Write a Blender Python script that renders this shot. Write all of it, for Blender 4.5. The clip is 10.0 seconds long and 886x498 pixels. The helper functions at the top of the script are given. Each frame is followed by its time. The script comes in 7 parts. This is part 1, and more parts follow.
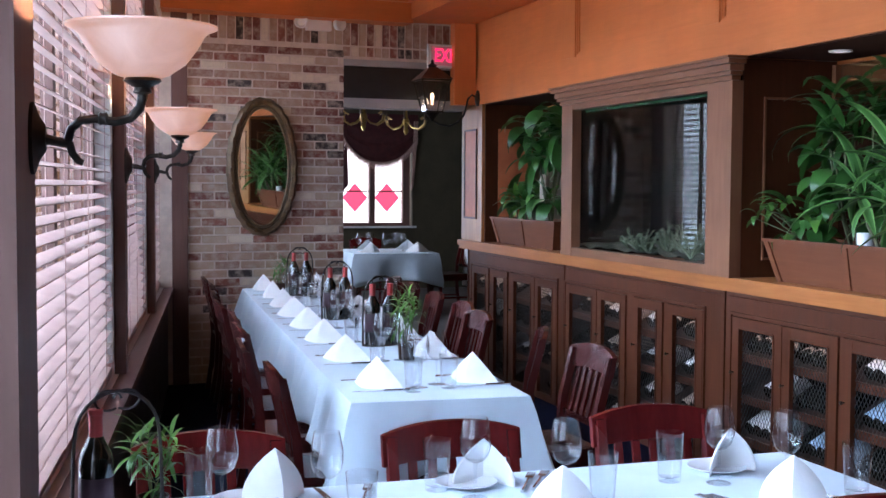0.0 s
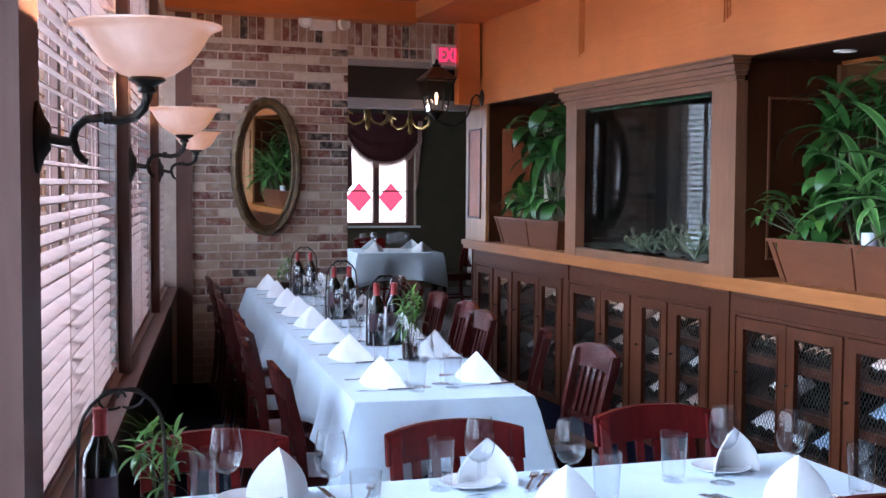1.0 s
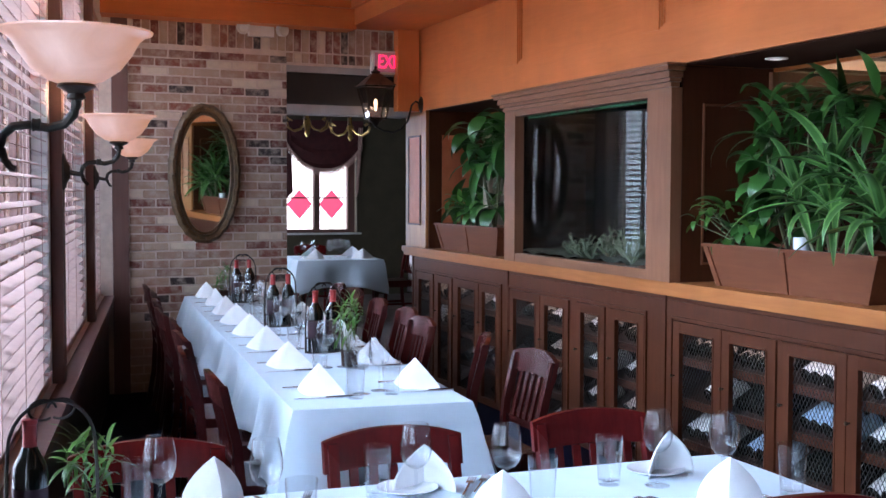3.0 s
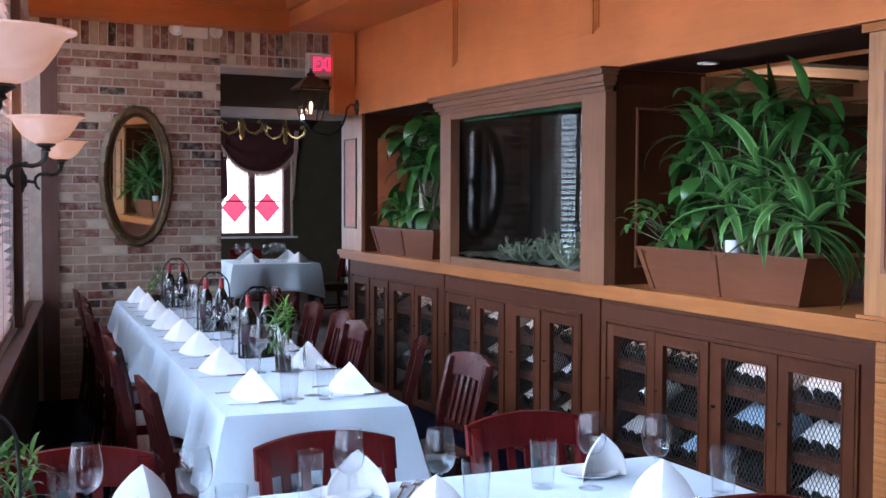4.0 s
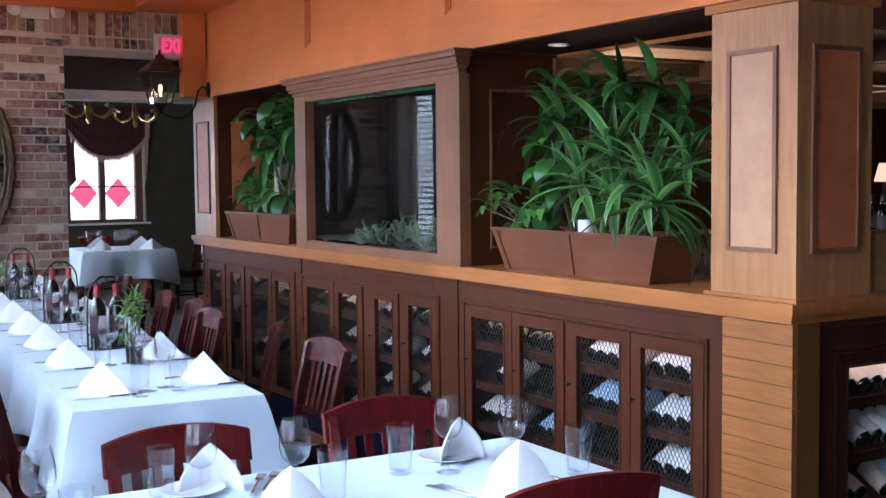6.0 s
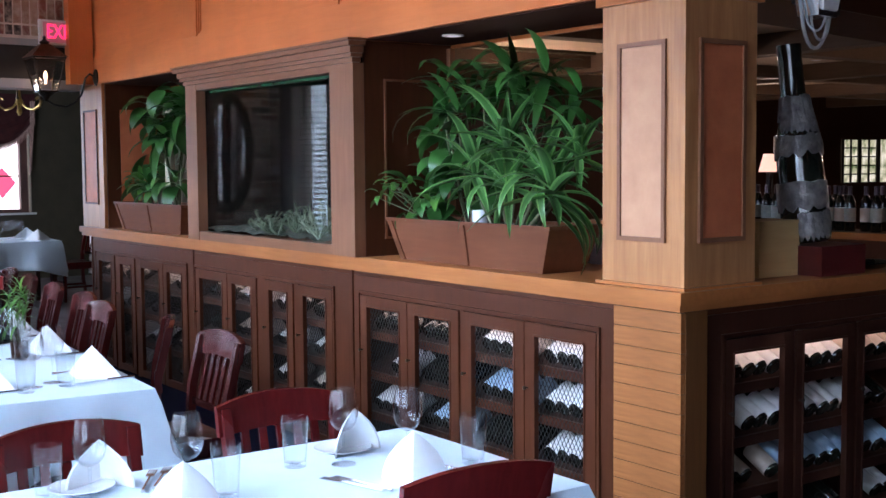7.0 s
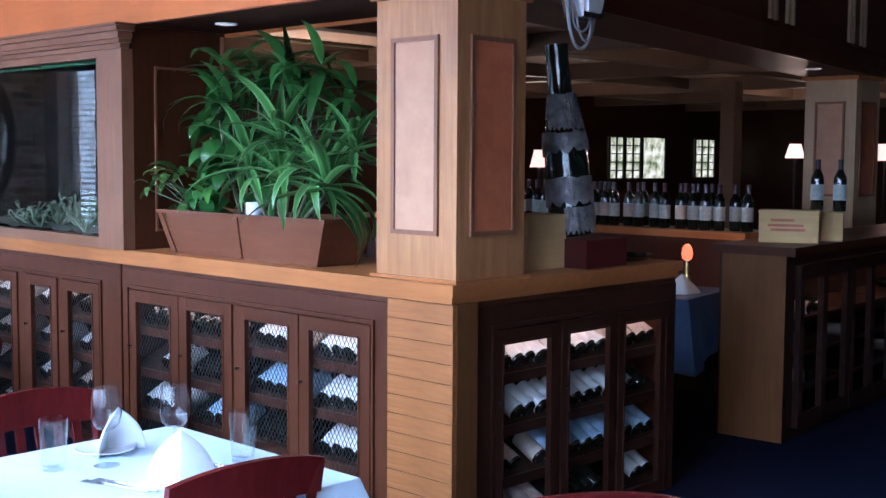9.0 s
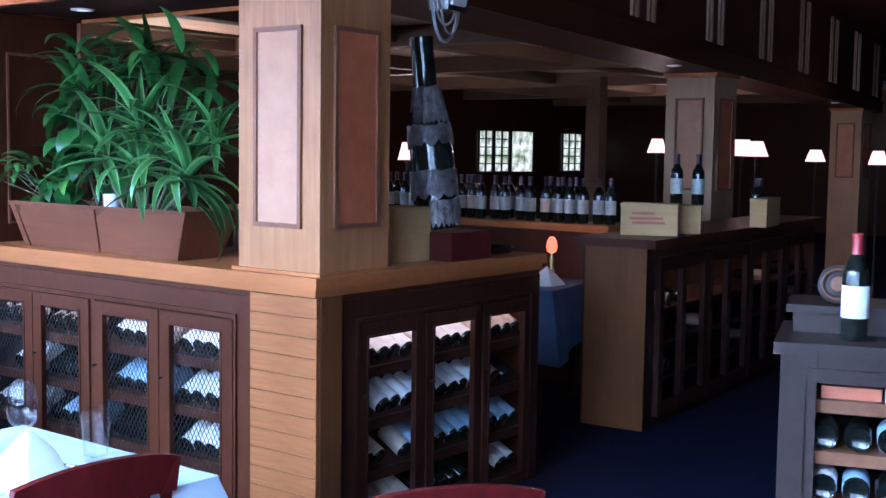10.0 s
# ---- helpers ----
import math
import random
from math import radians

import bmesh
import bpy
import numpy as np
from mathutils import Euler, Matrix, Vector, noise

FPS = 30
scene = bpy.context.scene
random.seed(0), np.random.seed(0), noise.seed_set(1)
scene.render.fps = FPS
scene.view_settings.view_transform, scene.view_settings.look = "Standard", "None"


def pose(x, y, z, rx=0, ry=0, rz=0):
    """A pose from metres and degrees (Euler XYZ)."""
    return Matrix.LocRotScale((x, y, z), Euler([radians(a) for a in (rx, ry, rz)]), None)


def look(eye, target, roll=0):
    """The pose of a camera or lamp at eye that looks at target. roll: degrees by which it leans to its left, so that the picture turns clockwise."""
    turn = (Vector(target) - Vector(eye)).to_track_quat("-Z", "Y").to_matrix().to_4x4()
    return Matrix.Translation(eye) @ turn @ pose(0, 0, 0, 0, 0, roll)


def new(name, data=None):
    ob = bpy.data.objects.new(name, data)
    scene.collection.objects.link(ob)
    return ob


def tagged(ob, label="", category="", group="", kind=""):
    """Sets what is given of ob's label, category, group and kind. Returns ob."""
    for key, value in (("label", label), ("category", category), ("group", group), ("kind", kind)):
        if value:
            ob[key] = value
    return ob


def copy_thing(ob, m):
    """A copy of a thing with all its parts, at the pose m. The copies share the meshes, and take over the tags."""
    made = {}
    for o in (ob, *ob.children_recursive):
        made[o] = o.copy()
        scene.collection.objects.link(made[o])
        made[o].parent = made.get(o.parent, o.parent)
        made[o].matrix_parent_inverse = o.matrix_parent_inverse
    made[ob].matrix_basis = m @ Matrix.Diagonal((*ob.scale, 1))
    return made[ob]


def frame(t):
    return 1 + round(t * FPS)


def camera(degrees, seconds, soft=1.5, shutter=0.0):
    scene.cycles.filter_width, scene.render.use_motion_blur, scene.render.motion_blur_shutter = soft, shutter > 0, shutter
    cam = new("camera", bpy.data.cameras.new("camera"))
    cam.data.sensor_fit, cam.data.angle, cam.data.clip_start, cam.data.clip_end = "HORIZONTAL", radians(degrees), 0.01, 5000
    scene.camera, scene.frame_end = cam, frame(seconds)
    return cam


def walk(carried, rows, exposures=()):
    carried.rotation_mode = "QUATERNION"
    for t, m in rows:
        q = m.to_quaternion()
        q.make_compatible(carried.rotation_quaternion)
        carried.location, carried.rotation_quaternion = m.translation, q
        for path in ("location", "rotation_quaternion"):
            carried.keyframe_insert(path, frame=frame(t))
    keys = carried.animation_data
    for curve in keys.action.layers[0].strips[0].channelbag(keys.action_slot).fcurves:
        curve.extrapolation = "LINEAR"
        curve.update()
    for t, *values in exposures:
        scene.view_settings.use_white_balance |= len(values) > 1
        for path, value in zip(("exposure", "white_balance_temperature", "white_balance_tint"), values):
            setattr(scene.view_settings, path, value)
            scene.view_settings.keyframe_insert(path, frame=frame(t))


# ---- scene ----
cam = camera(41.10, 10.0)
PATH = [
    (0.0, pose(-0.052, -0.015, 1.561, 86.88, -0.32, -18.20)),
    (0.5, pose(-0.053, -0.011, 1.560, 86.90, -0.27, -18.08)),
    (1.0, pose(-0.052, -0.015, 1.560, 86.87, -0.37, -18.00)),
    (1.5, pose(-0.053, -0.014, 1.560, 87.02, -0.39, -18.06)),
    (2.0, pose(-0.050, -0.019, 1.560, 87.10, -0.38, -18.37)),
    (2.5, pose(-0.043, -0.025, 1.560, 87.18, -0.03, -18.81)),
    (3.0, pose(-0.037, -0.025, 1.560, 87.20, -0.19, -20.81)),
    (4.5, pose(-0.011, -0.002, 1.558, 87.28, 0.01, -25.04)),
    (5.0, pose(-0.005, 0.002, 1.557, 86.97, 0.17, -26.63)),
    (5.5, pose(0.011, 0.013, 1.562, 86.70, 0.37, -28.46)),
    (7.0, pose(0.022, 0.017, 1.571, 85.90, 0.46, -35.72)),
    (7.5, pose(0.031, 0.016, 1.572, 85.62, 0.17, -38.48)),
    (8.0, pose(0.043, 0.017, 1.578, 85.44, -0.01, -41.75)),
    (8.5, pose(0.050, 0.020, 1.576, 85.44, -0.14, -44.43)),
    (9.0, pose(0.050, 0.015, 1.572, 85.53, -0.38, -46.33)),
    (9.5, pose(0.065, 0.018, 1.573, 85.40, -0.56, -49.53)),
    (10.0, pose(0.084, 0.008, 1.572, 85.23, -0.83, -52.54)),
]
LIGHT = [(0.0, 0.0, 6150, 24), (5.0, 0.05, 6150, 24), (7.0, 0.25, 6050, 23), (8.5, 0.38, 5600, 22), (10.0, 0.68, 4850, 22)]
walk(cam, PATH, LIGHT)

# ---------- world and light ----------
world = bpy.data.worlds.new("world")
scene.world = world
world.use_nodes = True
wn = world.node_tree
sky = wn.nodes.new("ShaderNodeTexSky")
sky.sky_type = 'NISHITA'
sky.sun_disc = False
sky.sun_elevation = radians(48)
sky.sun_rotation = radians(250)
wn.links.new(sky.outputs[0], wn.nodes["Background"].inputs[0])
wn.nodes["Background"].inputs[1].default_value = 0.12
sun = new("sun", bpy.data.lights.new("sun", 'SUN'))
sun.data.energy = 2.5
sun.data.angle = radians(0.6)
sun.data.color = (1.0, 0.95, 0.88)
sun.matrix_world = look((-8, 2, 9), (0, 5, 0))
scene.view_settings.exposure = 0.0
DAY = (0.56, 0.79, 1.0)


def point_lamp(x, y, z, power, color, size=0.04):
    l = new("lamp_light", bpy.data.lights.new("lamp_light", 'POINT'))
    l.data.energy, l.data.color, l.data.shadow_soft_size = power, color, size
    l.location = (x, y, z)
    return l


WARM = (1.0, 0.63, 0.37)
AMBER = (1.0, 0.5, 0.2)

# ---------- materials ----------


def base_mat(name, rough=0.5, metal=0.0, coat=0.0):
    m = bpy.data.materials.new(name)
    m.use_nodes = True
    b = m.node_tree.nodes["Principled BSDF"]
    b.inputs["Roughness"].default_value = rough
    b.inputs["Metallic"].default_value = metal
    b.inputs["Coat Weight"].default_value = coat
    b.inputs["Coat Roughness"].default_value = 0.15
    return m, m.node_tree, b


def ramp(nt, fac, stops, mode='LINEAR'):
    r = nt.nodes.new("ShaderNodeValToRGB")
    r.color_ramp.interpolation = mode
    els = r.color_ramp.elements
    while len(els) < len(stops):
        els.new(0.5)
    for e, (p, c) in zip(els, stops):
        e.position, e.color = p, (*c, 1)
    nt.links.new(fac, r.inputs[0])
    return r.outputs[0]


def coords(nt, scale=(1, 1, 1), rot=(0, 0, 0)):
    tc = nt.nodes.new("ShaderNodeTexCoord")
    mp = nt.nodes.new("ShaderNodeMapping")
    mp.inputs["Scale"].default_value = scale
    mp.inputs["Rotation"].default_value = rot
    nt.links.new(tc.outputs["Object"], mp.inputs[0])
    return mp.outputs[0]


def noise_tex(nt, vec, scale, detail=4, rough=0.55, dist=0.0):
    n = nt.nodes.new("ShaderNodeTexNoise")
    n.inputs["Scale"].default_value = scale
    n.inputs["Detail"].default_value = detail
    n.inputs["Roughness"].default_value = rough
    n.inputs["Distortion"].default_value = dist
    nt.links.new(vec, n.inputs["Vector"])
    return n.outputs["Fac"]


def mixc(nt, fac, a, b, mode='MIX'):
    m = nt.nodes.new("ShaderNodeMix")
    m.data_type, m.blend_type = 'RGBA', mode
    for s, v in ((0, fac), (6, a), (7, b)):
        if isinstance(v, bpy.types.NodeSocket):
            nt.links.new(v, m.inputs[s])
        else:
            m.inputs[s].default_value = v if s == 0 else (*v, 1)
    return m.outputs[2]


def add_bump(nt, b, h, strength=0.3, dist=0.003):
    bp = nt.nodes.new("ShaderNodeBump")
    bp.inputs["Strength"].default_value = strength
    bp.inputs["Distance"].default_value = dist
    nt.links.new(h, bp.inputs["Height"])
    nt.links.new(bp.outputs[0], b.inputs["Normal"])


def wood(name, light, dark, axis='Y', rough=0.35, coat=0.15, grain=1.0):
    """Varnished wood with its grain along one axis, uneven stain and fine pores."""
    m, nt, b = base_mat(name, rough, 0, coat * 0.25)
    b.inputs["Specular IOR Level"].default_value = 0.16
    s = {'X': (1.2, 16, 16), 'Y': (16, 1.2, 16), 'Z': (16, 16, 1.2)}[axis]
    v = coords(nt, s)
    g = noise_tex(nt, v, 2.2, 8, 0.6, 0.6)
    stain = noise_tex(nt, coords(nt), 1.7, 3)
    c = ramp(nt, g, [(0.28, dark), (0.5, tuple((p + q) / 2 for p, q in zip(light, dark))), (0.72, light)])
    c2 = mixc(nt, 0.55 * grain, light, c)
    st = ramp(nt, stain, [(0.3, (0.72, 0.70, 0.68)), (0.7, (1.05, 1.03, 1.0))])
    nt.links.new(mixc(nt, 0.8, c2, st, 'MULTIPLY'), b.inputs["Base Color"])
    rr = nt.nodes.new("ShaderNodeMapRange")
    rr.inputs[3].default_value, rr.inputs[4].default_value = rough - 0.08, rough + 0.14
    nt.links.new(stain, rr.inputs[0])
    nt.links.new(rr.outputs[0], b.inputs["Roughness"])
    add_bump(nt, b, g, 0.15, 0.0015)
    return m


def mottled(name, a, c, scale=6, rough=0.7, bump=0.2, bscale=60, metal=0.0, dist=0.002, coat=0.0):
    m, nt, b = base_mat(name, rough, metal, coat)
    v = coords(nt)
    n = noise_tex(nt, v, scale, 5)
    nt.links.new(ramp(nt, n, [(0.3, a), (0.7, c)]), b.inputs["Base Color"])
    add_bump(nt, b, noise_tex(nt, v, bscale, 3), bump, dist)
    return m


def glow(name, color, strength, base=(0.8, 0.8, 0.8)):
    m, nt, b = base_mat(name, 0.4)
    b.inputs["Base Color"].default_value = (*base, 1)
    b.inputs["Emission Color"].default_value = (*color, 1)
    b.inputs["Emission Strength"].default_value = strength
    return m


def clear_glass(name, color=(1, 1, 1), rough=0.0, ior=1.45):
    m, nt, b = base_mat(name, rough)
    b.inputs["Base Color"].default_value = (*color, 1)
    b.inputs["Transmission Weight"].default_value = 1.0
    b.inputs["IOR"].default_value = ior
    return m


OAK_Y = wood("honey oak along the wall", (0.46, 0.158, 0.045), (0.27, 0.080, 0.021), 'Y')
OAK_X = wood("honey oak across", (0.46, 0.158, 0.045), (0.27, 0.080, 0.021), 'X')
OAK_Z = wood("honey oak upright", (0.48, 0.212, 0.082), (0.28, 0.105, 0.036), 'Z', 0.32, 0.3, 1.4)
MAPLE_Y = wood("orange maple panelling", (0.70, 0.215, 0.062), (0.50, 0.142, 0.038), 'Y', 0.4, 0.1, 0.6)
MAPLE_Z = wood("orange maple panelling upright", (0.70, 0.215, 0.062), (0.50, 0.142, 0.038), 'Z', 0.4, 0.1, 0.6)
MAPLE_X = wood("orange maple panelling across", (0.70, 0.215, 0.062), (0.50, 0.142, 0.038), 'X', 0.4, 0.1, 0.6)
PLANK = wood("pale oak planks", (0.41, 0.150, 0.048), (0.20, 0.062, 0.018), 'Y', 0.36, 0.3, 1.6)
WALNUT_Z = wood("brown stained wood upright", (0.085, 0.0235, 0.0095), (0.042, 0.0112, 0.0046), 'Z', 0.38, 0.2)
WALNUT_Y = wood("brown stained wood", (0.085, 0.0235, 0.0095), (0.042, 0.0112, 0.0046), 'Y', 0.38, 0.2)
TAUPE_Z = wood("weathered taupe wood upright", (0.25, 0.1058, 0.0546), (0.1625, 0.0644, 0.0315), 'Z', 0.4, 0.2)
TAUPE_Y = wood("weathered taupe wood", (0.25, 0.1058, 0.0546), (0.1625, 0.0644, 0.0315), 'Y', 0.35, 0.25)
DARKWOOD = wood("very dark wood", (0.04, 0.014, 0.008), (0.022, 0.008, 0.005), 'Z', 0.4, 0.2)
MAHOGANY_SHADED = wood("dark brown mahogany varnish", (0.058, 0.0115, 0.010), (0.025, 0.005, 0.005), 'Z', 0.24, 1.6)
POSTWOOD = wood("dull brown post wood", (0.19, 0.105, 0.088), (0.12, 0.066, 0.055), 'Z', 0.5, 0.1)
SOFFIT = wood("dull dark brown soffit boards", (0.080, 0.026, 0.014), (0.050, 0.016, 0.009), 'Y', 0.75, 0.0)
CEILBEAM = wood("greyed brown beam wood", (0.15, 0.105, 0.075), (0.09, 0.062, 0.045), 'Y', 0.6, 0.0)
COUNTERWOOD = wood("dull brown counter panel", (0.18, 0.067, 0.021), (0.10, 0.036, 0.011), 'Z', 0.5, 0.1)
CAB_SHADED = wood("near-black brown cabinet wood", (0.042, 0.0135, 0.0075), (0.020, 0.0065, 0.004), 'Z', 0.35, 0.4)
STANDWOOD = wood("dark taupe wood", (0.058, 0.037, 0.031), (0.034, 0.022, 0.018), 'Y', 0.4, 0.2)
PALE_Z = wood("pale greyed oak upright", (0.50, 0.315, 0.175), (0.37, 0.215, 0.115), 'Z')
# white cloth of the dim booth, blue shade put into its colour
SHADED_CLOTH = mottled("blue-grey cloth", (0.07, 0.11, 0.20), (0.10, 0.15, 0.25), 6, 0.85, 0.3, 60)
MAHOGANY = wood("red mahogany varnish", (0.135, 0.0125, 0.012), (0.055, 0.0055, 0.006), 'Z', 0.26, 1.2)
TROUGH = wood("russet planter wood", (0.175, 0.056, 0.025), (0.105, 0.031, 0.013), 'Y', 0.45, 0.1)
CRATEWOOD = wood("raw pine crate wood", (0.6875, 0.432, 0.184), (0.525, 0.3132, 0.12), 'X', 0.6, 0.0)
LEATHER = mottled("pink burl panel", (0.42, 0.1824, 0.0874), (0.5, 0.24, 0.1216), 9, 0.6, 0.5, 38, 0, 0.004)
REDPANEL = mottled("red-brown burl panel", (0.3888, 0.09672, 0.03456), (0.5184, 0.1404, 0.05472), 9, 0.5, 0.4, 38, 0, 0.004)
BRONZE = mottled("dark bronze", (0.022, 0.019, 0.016), (0.05, 0.042, 0.033), 30, 0.45, 0.2, 90, 0.8)
GILT = mottled("aged gilt", (0.06, 0.034, 0.017), (0.16, 0.092, 0.038), 24, 0.42, 0.8, 70, 0.35, 0.006)
COPPER = mottled("dulled copper", (0.10, 0.045, 0.028), (0.20, 0.09, 0.055), 12, 0.4, 0.2, 60, 0.6)
GOLD = mottled("brass", (0.55, 0.36, 0.12), (0.75, 0.52, 0.2), 20, 0.28, 0.1, 60, 1.0)
STEEL = mottled("brushed steel", (0.55, 0.55, 0.56), (0.7, 0.7, 0.7), 20, 0.25, 0.05, 90, 1.0)
WIRE = mottled("blackened wire", (0.025, 0.022, 0.02), (0.05, 0.045, 0.04), 40, 0.5, 0.1, 90, 0.5)
BLACK = mottled("black paint", (0.006, 0.006, 0.006), (0.014, 0.013, 0.012), 8, 0.5, 0.1, 60)
GREYTRIM = mottled("grey painted trim", (0.294, 0.287, 0.280), (0.364, 0.350, 0.336), 5, 0.5, 0.1, 80)
WHITEPAINT = mottled("white paint", (0.70, 0.69, 0.66), (0.80, 0.79, 0.77), 5, 0.5, 0.1, 80)
OLIVE = mottled("olive plaster", (0.055, 0.045, 0.025), (0.085, 0.07, 0.04), 3, 0.85, 0.3, 40)
CEILRED = mottled("dark red-brown ceiling boards", (0.060, 0.017, 0.010), (0.085, 0.025, 0.014), 4, 0.6, 0.2, 50)
CEILRED.node_tree.nodes["Principled BSDF"].inputs["Specular IOR Level"].default_value = 0.12
CREAM = mottled("cream ceiling plaster", (0.56, 0.44, 0.32), (0.66, 0.54, 0.41), 3, 0.9, 0.3, 60)
MORTAR = mottled("grey mortar", (0.5174, 0.4234, 0.3472), (0.6653, 0.5527, 0.4592), 14, 0.95, 0.6, 120)
SLAT = mottled("off-white blind slat", (0.40, 0.255, 0.215), (0.50, 0.33, 0.28), 6, 0.4, 0.1, 80)
PORCELAIN = mottled("white china", (0.76, 0.76, 0.77), (0.82, 0.82, 0.83), 5, 0.15, 0.02, 40, 0, 0.001, 0.3)
LABEL = mottled("white paper label", (0.80, 0.75, 0.71), (0.90, 0.85, 0.81), 30, 0.7, 0.2, 120)
GREYLABEL = mottled("aged grey-green label", (0.36, 0.38, 0.34), (0.52, 0.53, 0.47), 30, 0.7, 0.2, 120)
CREAMLABEL = mottled("cream paper label", (0.495, 0.378, 0.288), (0.594, 0.468, 0.378), 30, 0.7, 0.2, 120)
BLUELABEL = mottled("pale blue paper label", (0.30, 0.42, 0.55), (0.42, 0.55, 0.66), 30, 0.7, 0.2, 120)
WINEGLASS = mottled("black-green bottle glass", (0.006, 0.008, 0.006), (0.012, 0.014, 0.010), 8, 0.08, 0.02, 50, 0, 0.001, 0.6)
CAPSULE = mottled("red foil capsule", (0.30, 0.025, 0.025), (0.40, 0.045, 0.04), 20, 0.35, 0.2, 80, 0.2)
CAPDARK = mottled("dark foil capsule", (0.03, 0.012, 0.02), (0.06, 0.025, 0.035), 20, 0.35, 0.2, 80, 0.2)


def thin_glass(name):
    """Thin clear glass: see-through face on, with the gloss of real glass."""
    m = bpy.data.materials.new(name)
    m.use_nodes = True
    nt = m.node_tree
    tr = nt.nodes.new("ShaderNodeBsdfTransparent")
    tr.inputs[0].default_value = (0.975, 0.98, 0.985, 1)
    gl = nt.nodes.new("ShaderNodeBsdfGlossy")
    gl.inputs["Roughness"].default_value = 0.005
    lw = nt.nodes.new("ShaderNodeLayerWeight")
    lw.inputs[0].default_value = 0.5
    steep = nt.nodes.new("ShaderNodeMath")
    steep.operation = 'POWER'
    steep.inputs[1].default_value = 4.0
    nt.links.new(lw.outputs["Facing"], steep.inputs[0])
    fr = nt.nodes.new("ShaderNodeMapRange")
    fr.inputs[3].default_value, fr.inputs[4].default_value = 0.045, 0.9
    nt.links.new(steep.outputs[0], fr.inputs[0])
    mx = nt.nodes.new("ShaderNodeMixShader")
    nt.links.new(fr.outputs[0], mx.inputs[0])
    nt.links.new(tr.outputs[0], mx.inputs[1])
    nt.links.new(gl.outputs[0], mx.inputs[2])
    nt.links.new(mx.outputs[0], nt.nodes["Material Output"].inputs[0])
    return m


GLASS = thin_glass("clear drinking glass")
TANKBLACK, _nt, _b = base_mat("black tank lining", 0.9)
_b.inputs["Base Color"].default_value = (0.006, 0.008, 0.007, 1)
_b.inputs["Specular IOR Level"].default_value = 0.0
TANKPANE = clear_glass("aquarium pane", (0.9, 0.94, 0.92), 0.0, 1.33)
PANE = clear_glass("window pane", (0.97, 0.98, 0.98))
SOIL = mottled("pale moss and pebbles", (0.096, 0.078, 0.054), (0.198, 0.174, 0.132), 20, 0.95, 0.9, 60, 0, 0.012)
GRAVEL = mottled("grey-green aquarium gravel", (0.05, 0.055, 0.035), (0.14, 0.14, 0.09), 60, 0.9, 0.9, 120, 0, 0.01)
CORAL = mottled("pale branching aquarium plant", (0.05, 0.07, 0.035), (0.15, 0.18, 0.10), 20, 0.7, 0.5, 60)
SWAG = mottled("deep red velvet", (0.060, 0.012, 0.012), (0.10, 0.02, 0.018), 12, 0.8, 0.5, 60)
FRINGE = mottled("pink-gold fringe", (0.45, 0.26, 0.22), (0.60, 0.40, 0.32), 40, 0.8, 0.8, 80)
REDBOX = mottled("dark red lacquer box", (0.050, 0.007, 0.006), (0.080, 0.011, 0.009), 10, 0.3, 0.1, 60)
FOIL = mottled("crumpled silver foil labels", (0.088, 0.0752, 0.072), (0.224, 0.192, 0.176), 26, 0.45, 0.9, 40, 0.3, 0.01)
MIRROR, _nt, _b = base_mat("silvered mirror", 0.02, 1.0)
_b.inputs["Base Color"].default_value = (0.60, 0.60, 0.58, 1)

# linen with a fine weave
LINEN, _nt, _b = base_mat("white table linen", 0.85)
_v = coords(_nt)
_n = noise_tex(_nt, _v, 5, 4)
_nt.links.new(ramp(_nt, _n, [(0.3, (0.57, 0.69, 0.78)), (0.7, (0.64, 0.75, 0.83))]), _b.inputs["Base Color"])
_b.inputs["Sheen Weight"].default_value = 0.2
add_bump(_nt, _b, noise_tex(_nt, _v, 9, 5), 0.35, 0.006)
NAPKIN, _nt, _b = base_mat("white napkin linen", 0.8)
_v = coords(_nt)
_nt.links.new(ramp(_nt, noise_tex(_nt, _v, 20, 4), [(0.3, (0.84, 0.84, 0.84)), (0.7, (0.90, 0.90, 0.89))]), _b.inputs["Base Color"])
add_bump(_nt, _b, noise_tex(_nt, _v, 45, 4), 0.3, 0.004)

# carpet
CARPET, _nt, _b = base_mat("dark navy carpet", 0.95)
_b.inputs["Specular IOR Level"].default_value = 0.04
_v = coords(_nt)
_n = noise_tex(_nt, _v, 2.5, 5)
_f = noise_tex(_nt, _v, 220, 3)
_nt.links.new(mixc(_nt, 0.5, ramp(_nt, _n, [(0.3, (0.006, 0.007, 0.020)), (0.7, (0.010, 0.011, 0.030))]),
                   ramp(_nt, _f, [(0.35, (0.006, 0.007, 0.015)), (0.65, (0.016, 0.018, 0.042))])), _b.inputs["Base Color"])
add_bump(_nt, _b, _f, 0.8, 0.004)
FARCARPET = mottled("brown-grey carpet", (0.10, 0.085, 0.08), (0.16, 0.14, 0.13), 5, 0.95, 0.6, 150)

# brick: one material, each brick its own shade
BRICK, _nt, _b = base_mat("reclaimed brick", 0.9)
_oi = _nt.nodes.new("ShaderNodeObjectInfo")
_v = coords(_nt, (1, 1, 1))
_c = ramp(_nt, _oi.outputs["Random"], [(0.0, (0.38, 0.25, 0.175)), (0.17, (0.24, 0.085, 0.055)), (0.30, (0.44, 0.32, 0.225)), (0.46, (0.33, 0.20, 0.14)),
                                        (0.60, (0.17, 0.055, 0.04)), (0.72, (0.28, 0.16, 0.12)), (0.82, (0.045, 0.032, 0.030)), (0.93, (0.64, 0.54, 0.42))], 'CONSTANT')
_add = _nt.nodes.new("ShaderNodeVectorMath")
